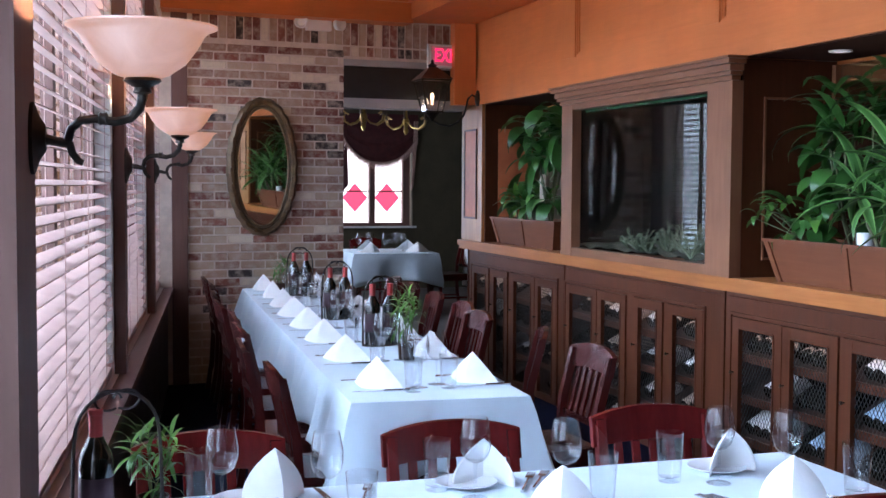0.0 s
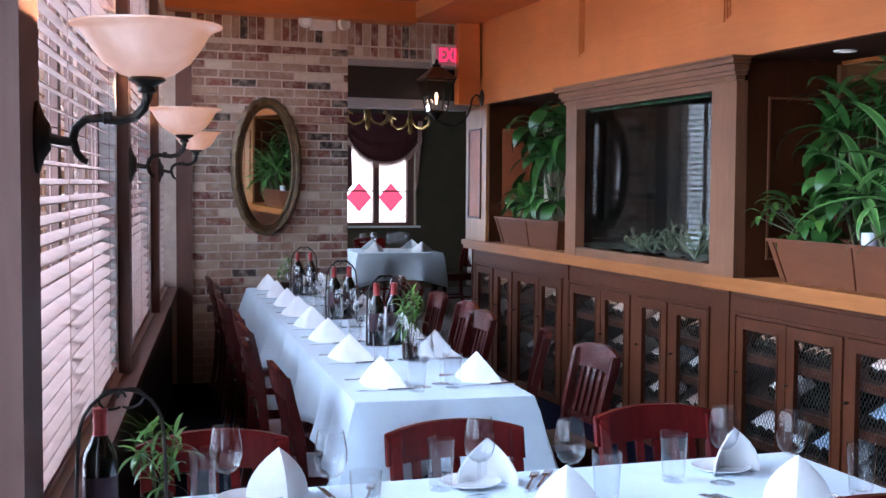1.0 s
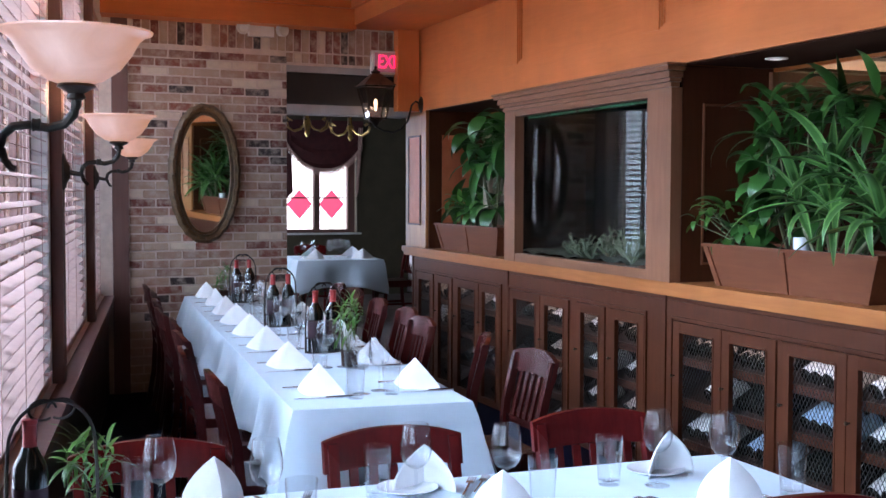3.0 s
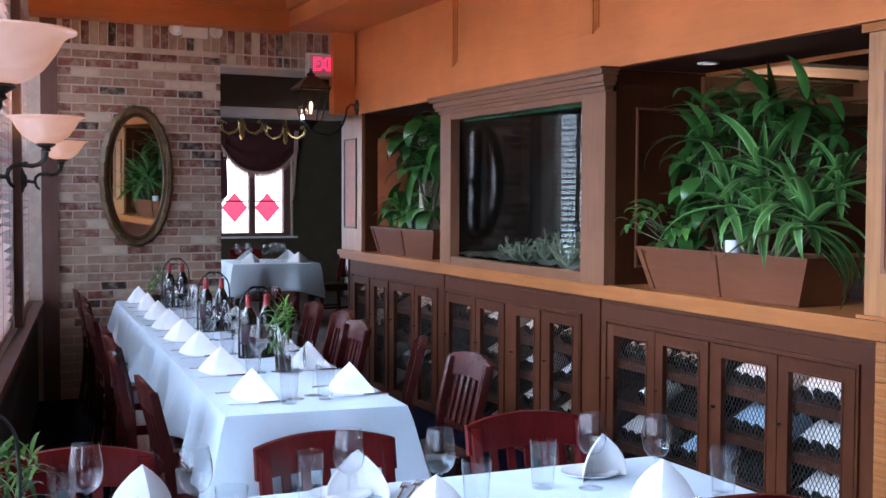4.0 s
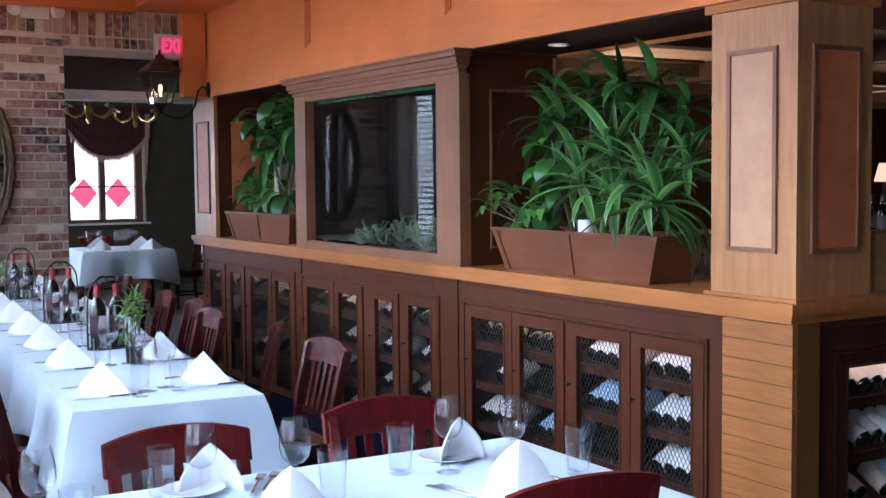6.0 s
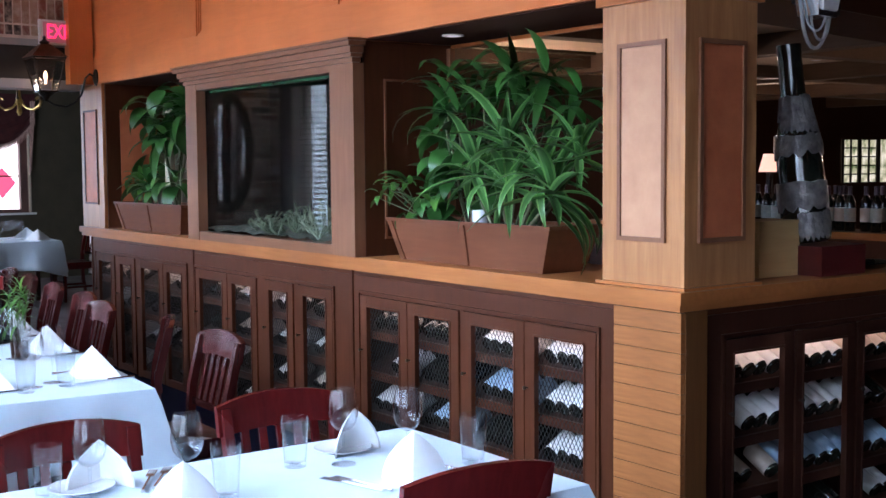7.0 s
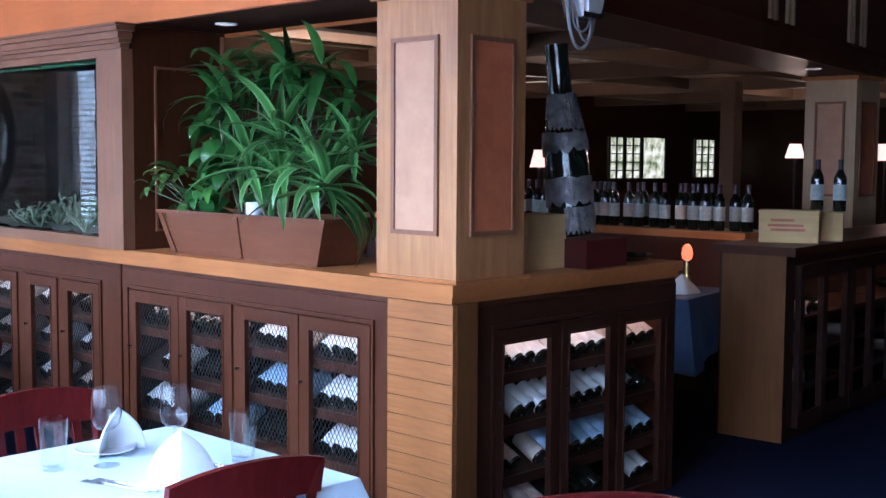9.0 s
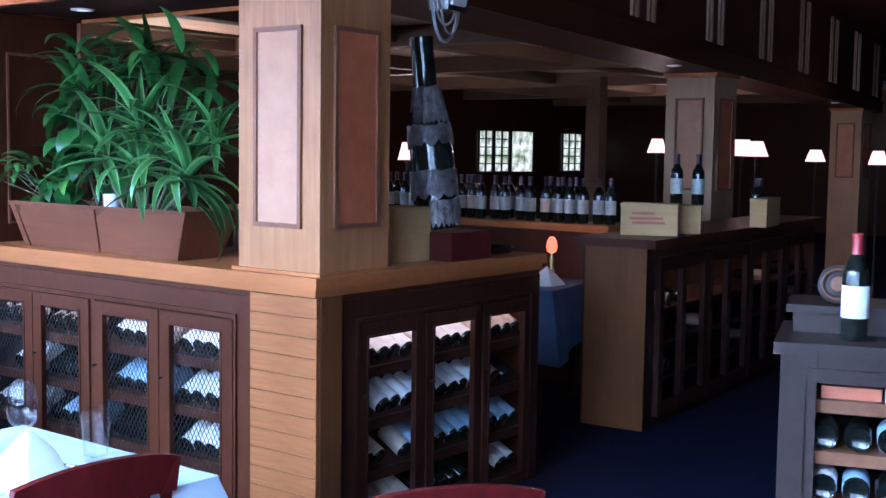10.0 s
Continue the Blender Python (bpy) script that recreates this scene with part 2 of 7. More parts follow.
_add.operation = 'ADD'
_nt.links.new(_v, _add.inputs[0])
_mul = _nt.nodes.new("ShaderNodeMath")
_mul.operation = 'MULTIPLY'
_mul.inputs[1].default_value = 37.0
_nt.links.new(_oi.outputs["Random"], _mul.inputs[0])
_nt.links.new(_mul.outputs[0], _add.inputs[1])
_w = noise_tex(_nt, _add.outputs[0], 17, 6, 0.65)
_smear = ramp(_nt, _w, [(0.44, (0, 0, 0)), (0.70, (0.75, 0.75, 0.75))])
_nt.links.new(mixc(_nt, _smear, _c, (0.50, 0.42, 0.34)), _b.inputs["Base Color"])
add_bump(_nt, _b, noise_tex(_nt, _add.outputs[0], 60, 5), 0.7, 0.006)

# brick of the window reveals, sunlight put into its pale colours
BRICK_SUNLIT, _nt, _b = base_mat("sunlit limewashed brick", 0.9)
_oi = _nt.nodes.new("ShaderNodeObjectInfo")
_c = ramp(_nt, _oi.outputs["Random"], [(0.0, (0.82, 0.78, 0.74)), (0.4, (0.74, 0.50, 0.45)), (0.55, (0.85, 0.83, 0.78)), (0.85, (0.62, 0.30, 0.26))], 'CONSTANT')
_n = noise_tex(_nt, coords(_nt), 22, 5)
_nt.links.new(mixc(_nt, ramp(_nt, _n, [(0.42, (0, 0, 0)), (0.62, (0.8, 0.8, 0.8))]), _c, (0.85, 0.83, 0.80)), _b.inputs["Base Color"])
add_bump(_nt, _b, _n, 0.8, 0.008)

# leaves
def leaf_mat(name, a, c, edge=None):
    m, nt, b = base_mat(name, 0.35)
    oi = nt.nodes.new("ShaderNodeObjectInfo")
    n = noise_tex(nt, coords(nt, (1, 1, 1)), 7, 3)
    col = mixc(nt, n, a, c)
    shade = ramp(nt, oi.outputs["Random"], [(0, (0.65, 0.7, 0.6)), (1, (1.2, 1.15, 1.0))])
    nt.links.new(mixc(nt, 1.0, col, shade, 'MULTIPLY'), b.inputs["Base Color"])
    b.inputs["Subsurface Weight"].default_value = 0.0
    b.inputs["Specular IOR Level"].default_value = 0.4
    add_bump(nt, b, noise_tex(nt, coords(nt, (40, 3, 1)), 2, 2), 0.25, 0.003)
    return m


LEAF_DARK = leaf_mat("dark glossy leaf", (0.018, 0.0754, 0.0154), (0.045, 0.1377, 0.028))
LEAF_STRAP = leaf_mat("strap leaf", (0.085, 0.22, 0.06), (0.20, 0.37, 0.125))
LEAF_MID = leaf_mat("green strap leaf middle", (0.035, 0.115, 0.028), (0.07, 0.19, 0.05))
LEAF_FERN = leaf_mat("fresh green leaf", (0.06, 0.1668, 0.0308), (0.1125, 0.2465, 0.056))
STEM = mottled("green-brown stem", (0.06, 0.07, 0.03), (0.12, 0.12, 0.05), 20, 0.7, 0.3, 60)

# frosted lit glass of the wall lamps
BOWL, _nt, _b = base_mat("frosted alabaster glass", 0.35)
_v = coords(_nt)
_nt.links.new(ramp(_nt, noise_tex(_nt, _v, 9, 5, 0.6, 0.8), [(0.3, (0.38, 0.32, 0.30)), (0.7, (0.52, 0.46, 0.43))]), _b.inputs["Base Color"])
_b.inputs["Transmission Weight"].default_value = 0.0
_b.inputs["Emission Color"].default_value = (1.0, 0.46, 0.20, 1)
_b.inputs["Emission Strength"].default_value = 0.46
_b.inputs["Coat Weight"].default_value = 0.3

# ---------- mesh helpers ----------


def bm_new():
    return bmesh.new()


def box(bm, x0, x1, y0, y1, z0, z1, m=None):
    vs = [bm.verts.new(((x0, x1)[i], (y0, y1)[j], (z0, z1)[k])) for i in (0, 1) for j in (0, 1) for k in (0, 1)]
    for f in ((0, 1, 3, 2), (4, 6, 7, 5), (0, 4, 5, 1), (2, 3, 7, 6), (0, 2, 6, 4), (1, 5, 7, 3)):
        bm.faces.new([vs[i] for i in f])
    if m is not None:
        for v in vs:
            v.co = m @ v.co
    return vs


def hexa(bm, pts):
    """A solid from eight corners: four of the bottom, four of the top, in the same turn."""
    vs = [bm.verts.new(p) for p in pts]
    for f in ((3, 2, 1, 0), (4, 5, 6, 7), (0, 1, 5, 4), (1, 2, 6, 5), (2, 3, 7, 6), (3, 0, 4, 7)):
        bm.faces.new([vs[i] for i in f])
    return vs


def lathe(bm, profile, n=20, center=(0, 0, 0), m=None, close=True):
    """Turn a profile of (radius, height) round the z axis."""
    rings = []
    for r, z in profile:
        ring = []
        for i in range(n):
            a = 2 * math.pi * i / n
            p = Vector((center[0] + r * math.cos(a), center[1] + r * math.sin(a), center[2] + z))
            ring.append(bm.verts.new(m @ p if m is not None else p))
        rings.append(ring)
    for a, b in zip(rings, rings[1:]):
        for i in range(n):
            bm.faces.new((a[i], a[(i + 1) % n], b[(i + 1) % n], b[i]))
    if close:
        bm.faces.new(list(reversed(rings[0])))
        bm.faces.new(rings[-1])


def sweep(bm, pts, r, n=8, r_end=None):
    """A round bar along a line of points."""
    pts = [Vector(p) for p in pts]
    rings = []
    up = Vector((0.13, 0.31, 0.94)).normalized()
    for i, p in enumerate(pts):
        d = (pts[min(i + 1, len(pts) - 1)] - pts[max(i - 1, 0)]).normalized()
        s = d.cross(up)
        if s.length < 0.15:
            s = d.cross(Vector((1, 0, 0)))
        s.normalize()
        u = s.cross(d)
        rad = r if r_end is None else r + (r_end - r) * i / (len(pts) - 1)
        rings.append([bm.verts.new(p + rad * (math.cos(2 * math.pi * k / n) * s + math.sin(2 * math.pi * k / n) * u)) for k in range(n)])
    for a, b in zip(rings, rings[1:]):
        for k in range(n):
            bm.faces.new((a[k], a[(k + 1) % n], b[(k + 1) % n], b[k]))
    bm.faces.new(list(reversed(rings[0])))
    bm.faces.new(rings[-1])


def arc(c, r, a0, a1, n, plane='xz'):
    out = []
    for i in range(n + 1):
        a = radians(a0 + (a1 - a0) * i / n)
        u, w = r * math.cos(a), r * math.sin(a)
        out.append((c[0] + u, c[1], c[2] + w) if plane == 'xz' else (c[0], c[1] + u, c[2] + w) if plane == 'yz' else (c[0] + u, c[1] + w, c[2]))
    return out


def to_mesh(name, bm, mat, bev=0.0, smooth=False):
    if bev:
        bmesh.ops.bevel(bm, geom=[e for e in bm.edges if len(e.link_faces) == 2 and e.calc_face_angle(0) > 0.6], offset=bev, segments=1, affect='EDGES', profile=0.5)
    bmesh.ops.recalc_face_normals(bm, faces=bm.faces)
    me = bpy.data.meshes.new(name)
    bm.to_mesh(me)
    bm.free()
    me.materials.append(mat)
    if smooth:
        for p in me.polygons:
            p.use_smooth = True
        me.set_sharp_from_angle(angle=radians(40))
    return me


def part(name, bm, mat, parent=None, label="", bev=0.0, smooth=False):
    ob = new(name, to_mesh(name, bm, mat, bev, smooth))
    if parent is not None:
        ob.parent = parent
    if label:
        ob["label"] = label
    return ob


def thing(name, label, category, m=None, group="", kind=""):
    ob = new(name)
    ob.empty_display_size = 0.1
    if m is not None:
        ob.matrix_basis = m
    return tagged(ob, label, category, group, kind)


def structure(name, bm, mat, label, bev=0.0, category=""):
    return tagged(part(name, bm, mat, None, "", bev), label, category or name.split("_")[0], "", "structure")


def piece(name, me, parent, m):
    ob = new(name, me)
    ob.parent = parent
    ob.matrix_basis = m
    return ob


# ---------- plan ----------
XW = 3.29            # face of the panelled partition
YE = 3.05            # its near end
YF = 9.39            # brick wall
SHELF = 1.09
FAS = 2.22           # underside of the panelled beam
SL = 0.1298          # slope of the window wall against the partition


def xl(y):
    """The window wall's face at y."""
    return -0.146 + (y - 2.428) * SL



# ---------- floor, ceilings, closing walls ----------
bm = bm_new()
box(bm, -1.6, 24, -4, 9.6, -0.1, 0)
structure("floor", bm, CARPET, "dark navy carpet through the dining rooms")
bm = bm_new()
box(bm, -1.6, 24, 9.6, 26, -0.1, 0)
structure("floor_far", bm, FARCARPET, "brown-grey carpet of the far dining room")
bm = bm_new()
box(bm, -1.6, 24, -4, 9.6, 3.2, 3.3)
for y in (-2.2, 0.2, 2.6, 5.0, 7.4):
    box(bm, -0.8, XW, y - 0.09, y + 0.09, 3.04, 3.198)
structure("ceiling", bm, CEILRED, "dark red-brown boarded ceiling with beams")
bm = bm_new()
box(bm, 1.5, 9, 9.62, 17.2, 2.75, 2.85)
structure("ceiling_far", bm, OLIVE, "dark plaster ceiling of the far room")
bm = bm_new()
box(bm, -2, 24.2, -4.2, -4, 0, 3.3)
structure("wall_back", bm, DARKWOOD, "dark wood wall behind the tables")
bm = bm_new()
box(bm, 24, 24.2, -4, 26, 0, 3.3)
structure("wall_east", bm, DARKWOOD, "dark wood wall at the end of the room")
bm = bm_new()
box(bm, 6.2, 24, 14.0, 14.2, 0, 3.3)
structure("wall_rear", bm, DARKWOOD, "dark wall of the rear dining room")

# ---------- window wall ----------
WM = Matrix.Translation((xl(0), 0, 0)) @ Matrix.Rotation(-math.atan(SL), 4, 'Z')
LW = 9.39 * math.sqrt(1 + SL * SL)


def wl(y):
    """Length along the window wall at world y."""
    return y * math.sqrt(1 + SL * SL)


SILL, HEAD = 0.76, 2.80
posts = [wl(y) for y in (-2.9, -0.24, 2.51, 5.10, 7.43)]
bm = bm_new()
box(bm, -0.30, 0, wl(-4), LW, 0, SILL, WM)
box(bm, -0.30, 0, wl(-4), LW, HEAD, 3.2, WM)
for p in posts:
    box(bm, -0.13, -0.02, p - 0.1, p + 0.1, SILL, HEAD, WM)
box(bm, -0.13, -0.02, LW - 0.10, LW, SILL, HEAD, WM)
wall_west = structure("wall_west", bm, WHITEPAINT, "window wall with deep white reveals")
bm = bm_new()
box(bm, 0.002, 0.03, wl(-4), LW - 0.05, 0, SILL - 0.04, WM)
structure("dado_west", bm, DARKWOOD, "dark wood dado under the windows", 0, "dado")
bm = bm_new()
box(bm, -0.06, 0.075, wl(-4), LW - 0.06, SILL - 0.038, SILL - 0.002, WM)
structure("window_sill", bm, POSTWOOD, "brown wood window sill", 0.006, "sill")
for i, p in enumerate(posts):
    bm = bm_new()
    w0 = 0.12 if i == 2 else 0.02
    box(bm, -0.018, 0.03, p - w0, p + 0.1 + w0 * 0.2, SILL, 3.1, WM)
    structure("trim_post", bm, POSTWOOD, "brown wood post between the windows", 0.004, "trim")
bm = bm_new()
box(bm, -0.015, 0.05, LW - 0.10, LW - 0.01, SILL, 3.0, WM)
structure("trim_corner", bm, POSTWOOD, "brown wood corner post", 0.004, "trim")
bm = bm_new()
box(bm, 0.8, 0.92, YF - 0.03, YF - 0.002, 0.0, 2.95)
brick_edge = structure("trim_brick_edge", bm, POSTWOOD, "dark wood strip against the brick", 0.004, "trim")

# blinds, one to each far window


def glazed(i, a, b):
    win = thing("window_%d" % (i + 1), "tall window with a brown wooden sash", "window", WM, "", "structure")
    bm = bm_new()
    box(bm, -0.125, -0.08, a + 0.1, b - 0.1, SILL, SILL + 0.07)
    box(bm, -0.125, -0.08, a + 0.1, b - 0.1, HEAD - 0.07, HEAD)
    for q in (a + 0.1, (a + b) / 2 - 0.035, b - 0.17):
        box(bm, -0.124, -0.081, q, q + 0.07, SILL + 0.07, HEAD - 0.07)
    part("window_frame", bm, POSTWOOD, win)
    nb = 6
    for k in range(1, nb):
        q = a + 0.17 + (b - a - 0.34) * k / nb
        if k != nb // 2:
            bm = bm_new()
            box(bm, -0.118, -0.086, q - 0.012, q + 0.012, SILL + 0.0705, HEAD - 0.0705)
            part("glazing_bar", bm, POSTWOOD, win)
    bm = bm_new()
    box(bm, -0.105, -0.099, a + 0.17, b - 0.17, SILL + 0.07, HEAD - 0.07)
    pane = part("pane", bm, PANE, win)
    pane.visible_shadow = False


edges = posts + [LW]
slat_half = 0.0235
for i, (a, b) in enumerate(zip(edges, edges[1:])):
    a2, b2 = a + 0.115, b - 0.115
    # the sky's light in each window; the first two windows are bare
    al = new("sky_light", bpy.data.lights.new("sky_light", 'AREA'))
    al.data.shape, al.data.size, al.data.size_y = 'RECTANGLE', 1.5, b - a - 0.4
    al.data.energy, al.data.color = (2.0, 80.0, 105.0, 100.0, 65.0)[i], DAY
    al.data.spread = radians(105)
    al.matrix_world = WM @ Matrix.Translation((-0.85, (a + b) / 2, (SILL + HEAD) / 2 + 0.5)) @ Matrix.Rotation(radians((-62, -46, -50, -50, -50)[i]), 4, 'Y')
    glazed(i, a, b)
    if i < 2:
        continue
    blind = thing("window_blind", "off-white wooden venetian blind with open slats", "blind", WM, "blinds along the window wall")
    bm = bm_new()
    L = b2 - a2
    hexa(bm, [(-slat_half, 0, 0.006), (slat_half, 0, -0.009), (slat_half, L, -0.009), (-slat_half, L, 0.006),
              (-slat_half, 0, 0.009), (slat_half, 0, -0.006), (slat_half, L, -0.006), (-slat_half, L, 0.009)])
    me = to_mesh("slat", bm, SLAT)
    z = SILL + 0.05
    while z < HEAD - 0.06:
        piece("slat", me, blind, Matrix.Translation((-0.045, a2, z)))
        z += 0.050
    bm = bm_new()
    box(bm, -0.075, -0.012, a2, b2, HEAD - 0.05, HEAD - 0.002)
    part("headrail", bm, SLAT, blind, "", 0.004)
    bm = bm_new()
    box(bm, -0.07, -0.02, a2, b2, SILL + 0.012, SILL + 0.03)
    part("bottom_rail", bm, SLAT, blind, "", 0.004)
    for q in (0.12, 0.38, 0.64, 0.9):
        bm = bm_new()
        for dx in (-0.0715, -0.0195):
            sweep(bm, [(dx, a2 + L * q, SILL + 0.02), (dx, a2 + L * q, HEAD - 0.05)], 0.0016, 5)
        part("cord", bm, SLAT, blind)

# what lies outside the windows: a bright hazy street, and a tan building across its far end


def outside(name, stops, strength):
    m, nt, b = base_mat(name, 1.0)
    b.inputs["Base Color"].default_value = (0, 0, 0, 1)
    b.inputs["Specular IOR Level"].default_value = 0
    nt.links.new(ramp(nt, noise_tex(nt, coords(nt), 0.7, 4), stops), b.inputs["Emission Color"])
    b.inputs["Emission Strength"].default_value = strength
    return m


HAZE = outside("bright hazy street outside", [(0.3, (0.66, 0.84, 1.0)), (0.7, (0.72, 0.88, 1.0))], 6.0)
TANWALL = outside("tan building across the street", [(0.35, (0.36, 0.155, 0.075)), (0.5, (0.52, 0.25, 0.13)), (0.64, (0.66, 0.37, 0.22))], 0.95)
bm = bm_new()
box(bm, -3.0, -2.95, wl(-9), wl(16), -1.0, 6.5, WM)
tagged(part("backdrop_street", bm, HAZE), "bright hazy street outside the windows", "backdrop", "", "structure")
bm = bm_new()
box(bm, -2.949, -0.25, wl(16) - 0.05, wl(16), -1.0, 6.5, WM)
tagged(part("backdrop_building", bm, TANWALL), "tan building at the end of the street", "backdrop", "", "structure")
bm = bm_new()
box(bm, -3.0, -0.30, wl(-9), wl(16), -0.5, -0.3, WM)
structure("ground_outside", bm, GREYTRIM, "pale pavement outside the windows", 0, "ground")

# ---------- partition: wine counter, shelf, panelled beam ----------
XB = 3.86            # back of the partition
bm = bm_new()
box(bm, XW - 0.035, XB + 0.03, YE - 0.03, 9.64, SHELF - 0.045, SHELF)
box(bm, XB + 0.03, 4.84, YE - 0.03, 3.62, SHELF - 0.045, SHELF)
structure("shelf_ledge", bm, OAK_Y, "honey oak ledge along the top of the wine counter", 0.008, "ledge")
bm = bm_new()
box(bm, XW - 0.02, XW + 0.02, YE - 0.012, 9.63, SHELF - 0.075, SHELF - 0.045)
structure("trim_ledge", bm, OAK_Y, "oak moulding under the ledge", 0.006, "trim")
bm = bm_new()
box(bm, XW + 0.02, 4.83, YE - 0.012, YE + 0.03, SHELF - 0.075, SHELF - 0.045)
structure("trim_ledge_end", bm, OAK_X, "oak moulding under the end of the ledge", 0.006, "trim")
bm = bm_new()
box(bm, XB - 0.02, XB, 3.6, 9.63, 0, SHELF - 0.05)
structure("wall_partition", bm, WALNUT_Z, "brown wood back of the wine counter")
bm = bm_new()
box(bm, XW + 0.03, XB - 0.02, YE + 0.04, 9.44, 0.0, 0.06)
box(bm, XB - 0.02, 4.8, YE + 0.04, 3.6, 0.0, 0.06)
structure("plinth", bm, DARKWOOD, "dark plinth of the wine counter")

# panelled beam above the openings
bm = bm_new()
box(bm, XW + 0.012, XB, YE + 0.0, 9.99, FAS + 0.02, 3.2)
structure("beam_partition", bm, MAPLE_Y, "orange maple panelled beam above the openings", 0, "beam")
bm = bm_new()
box(bm, XW - 0.012, XW + 0.010, YE - 0.0, 9.99, FAS, 2.42)
box(bm, XW - 0.012, XW + 0.010, YE - 0.0, 9.99, 2.90, 3.1)
structure("rail_partition", bm, MAPLE_Y, "orange maple rails of the panelled beam", 0.004, "rail")
for y0, y1 in ((9.43, 9.99), (7.30, 7.52), (5.485, 5.655), (3.05, 3.75)):
    bm = bm_new()
    box(bm, XW - 0.0115, XW + 0.010, y0, y1, 2.421, 2.899)
    structure("stile", bm, MAPLE_Z, "orange maple stile of the panelled beam", 0.004, "stile")
for y0, y1 in ((7.52, 9.43), (5.655, 7.30), (3.75, 5.485)):
    bm = bm_new()
    # a stepped moulding round the field
    for t, lift in ((0.030, 0.004), (0.016, -0.004)):
        box(bm, XW + lift, XW + 0.0115, y0 + 0.001, y1 - 0.001, 2.421, 2.421 + t)
        box(bm, XW + lift, XW + 0.0115, y0 + 0.001, y0 + t, 2.421 + t, 2.9)
        box(bm, XW + lift, XW + 0.0115, y1 - t, y1 - 0.001, 2.421 + t, 2.9)
    structure("trim_panel", bm, MAPLE_Y, "stepped maple moulding round a beam panel", 0, "trim")
bm = bm_new()
box(bm, 3.092, XW - 0.0125, 9.26, 9.37, FAS, 2.888)
structure("beam_return", bm, MAPLE_Z, "orange maple return at the end of the beam", 0.004, "beam")
# soffit along the partition and the brick wall
bm = bm_new()
box(bm, 2.70, XW - 0.014, -4, YF - 0.001, 2.89, 3.02)
box(bm, 2.66, XW - 0.014, -4, YF - 0.001, 3.021, 3.199)
structure("soffit_partition", bm, MAPLE_Y, "orange wood cornice along the beam", 0.01, "cornice")
bm = bm_new()
box(bm, 0.4, 2.699, YF - 0.24, YF + 0.2, 2.86, 3.02)
box(bm, 0.4, 2.659, YF - 0.28, YF + 0.2, 3.021, 3.199)
soffit_brick = structure("soffit_brick", bm, MAPLE_X, "orange wood cornice above the brick wall", 0.01, "cornice")
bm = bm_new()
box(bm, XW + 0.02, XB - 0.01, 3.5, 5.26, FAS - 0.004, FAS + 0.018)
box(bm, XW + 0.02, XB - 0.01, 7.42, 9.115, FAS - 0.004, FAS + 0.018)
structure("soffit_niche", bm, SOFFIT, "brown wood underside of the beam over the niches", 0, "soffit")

bm = bm_new()
box(bm, XB - 0.009, XB + 0.02, 3.5, 5.26, FAS - 0.022, FAS + 0.018)
box(bm, XB - 0.009, XB + 0.02, 7.42, 9.115, FAS - 0.022, FAS + 0.018)
structure("trim_niche", bm, OAK_Y, "oak edge strip behind the niches", 0.003, "trim")

# far pilaster at the end of the partition
bm = bm_new()
box(bm, XW - 0.004, XB, 9.12, 9.62, SHELF, FAS)
pil = structure("pilaster_far", bm, OAK_Z, "honey oak pilaster with a red-brown inset panel", 0.004, "pilaster")
bm = bm_new()
box(bm, XW - 0.0085, XW - 0.0045, 9.25, 9.52, 1.29, 2.01)
part("inset_panel", bm, REDPANEL, pil, "red-brown burl inset panel")
bm = bm_new()
for q in ((9.235, 9.25, 1.275, 2.025), (9.52, 9.535, 1.275, 2.025), (9.25, 9.52, 1.275, 1.29), (9.25, 9.52, 2.01, 2.025)):
    box(bm, XW - 0.014, XW - 0.0045, *q)
part("panel_moulding", bm, WALNUT_Z, pil)

bm = bm_new()
box(bm, XW + 0.02, XB - 0.002, 9.098, 9.117, SHELF + 0.001, FAS - 0.006)
nf = structure("flank_end", bm, WALNUT_Z, "dark brown panelled side of the far niche", 0, "panel")
bm = bm_new()
box(bm, XW + 0.13, XB - 0.14, 9.092, 9.0975, 1.20, 2.02)
part("inset_panel", bm, REDPANEL, nf, "red-brown inset panel")

# near column
CX0, CX1, CY0, CY1 = 3.315, 3.715, 3.06, 3.50
col = thing("column", "honey oak column with inset burl panels on the ledge", "column")


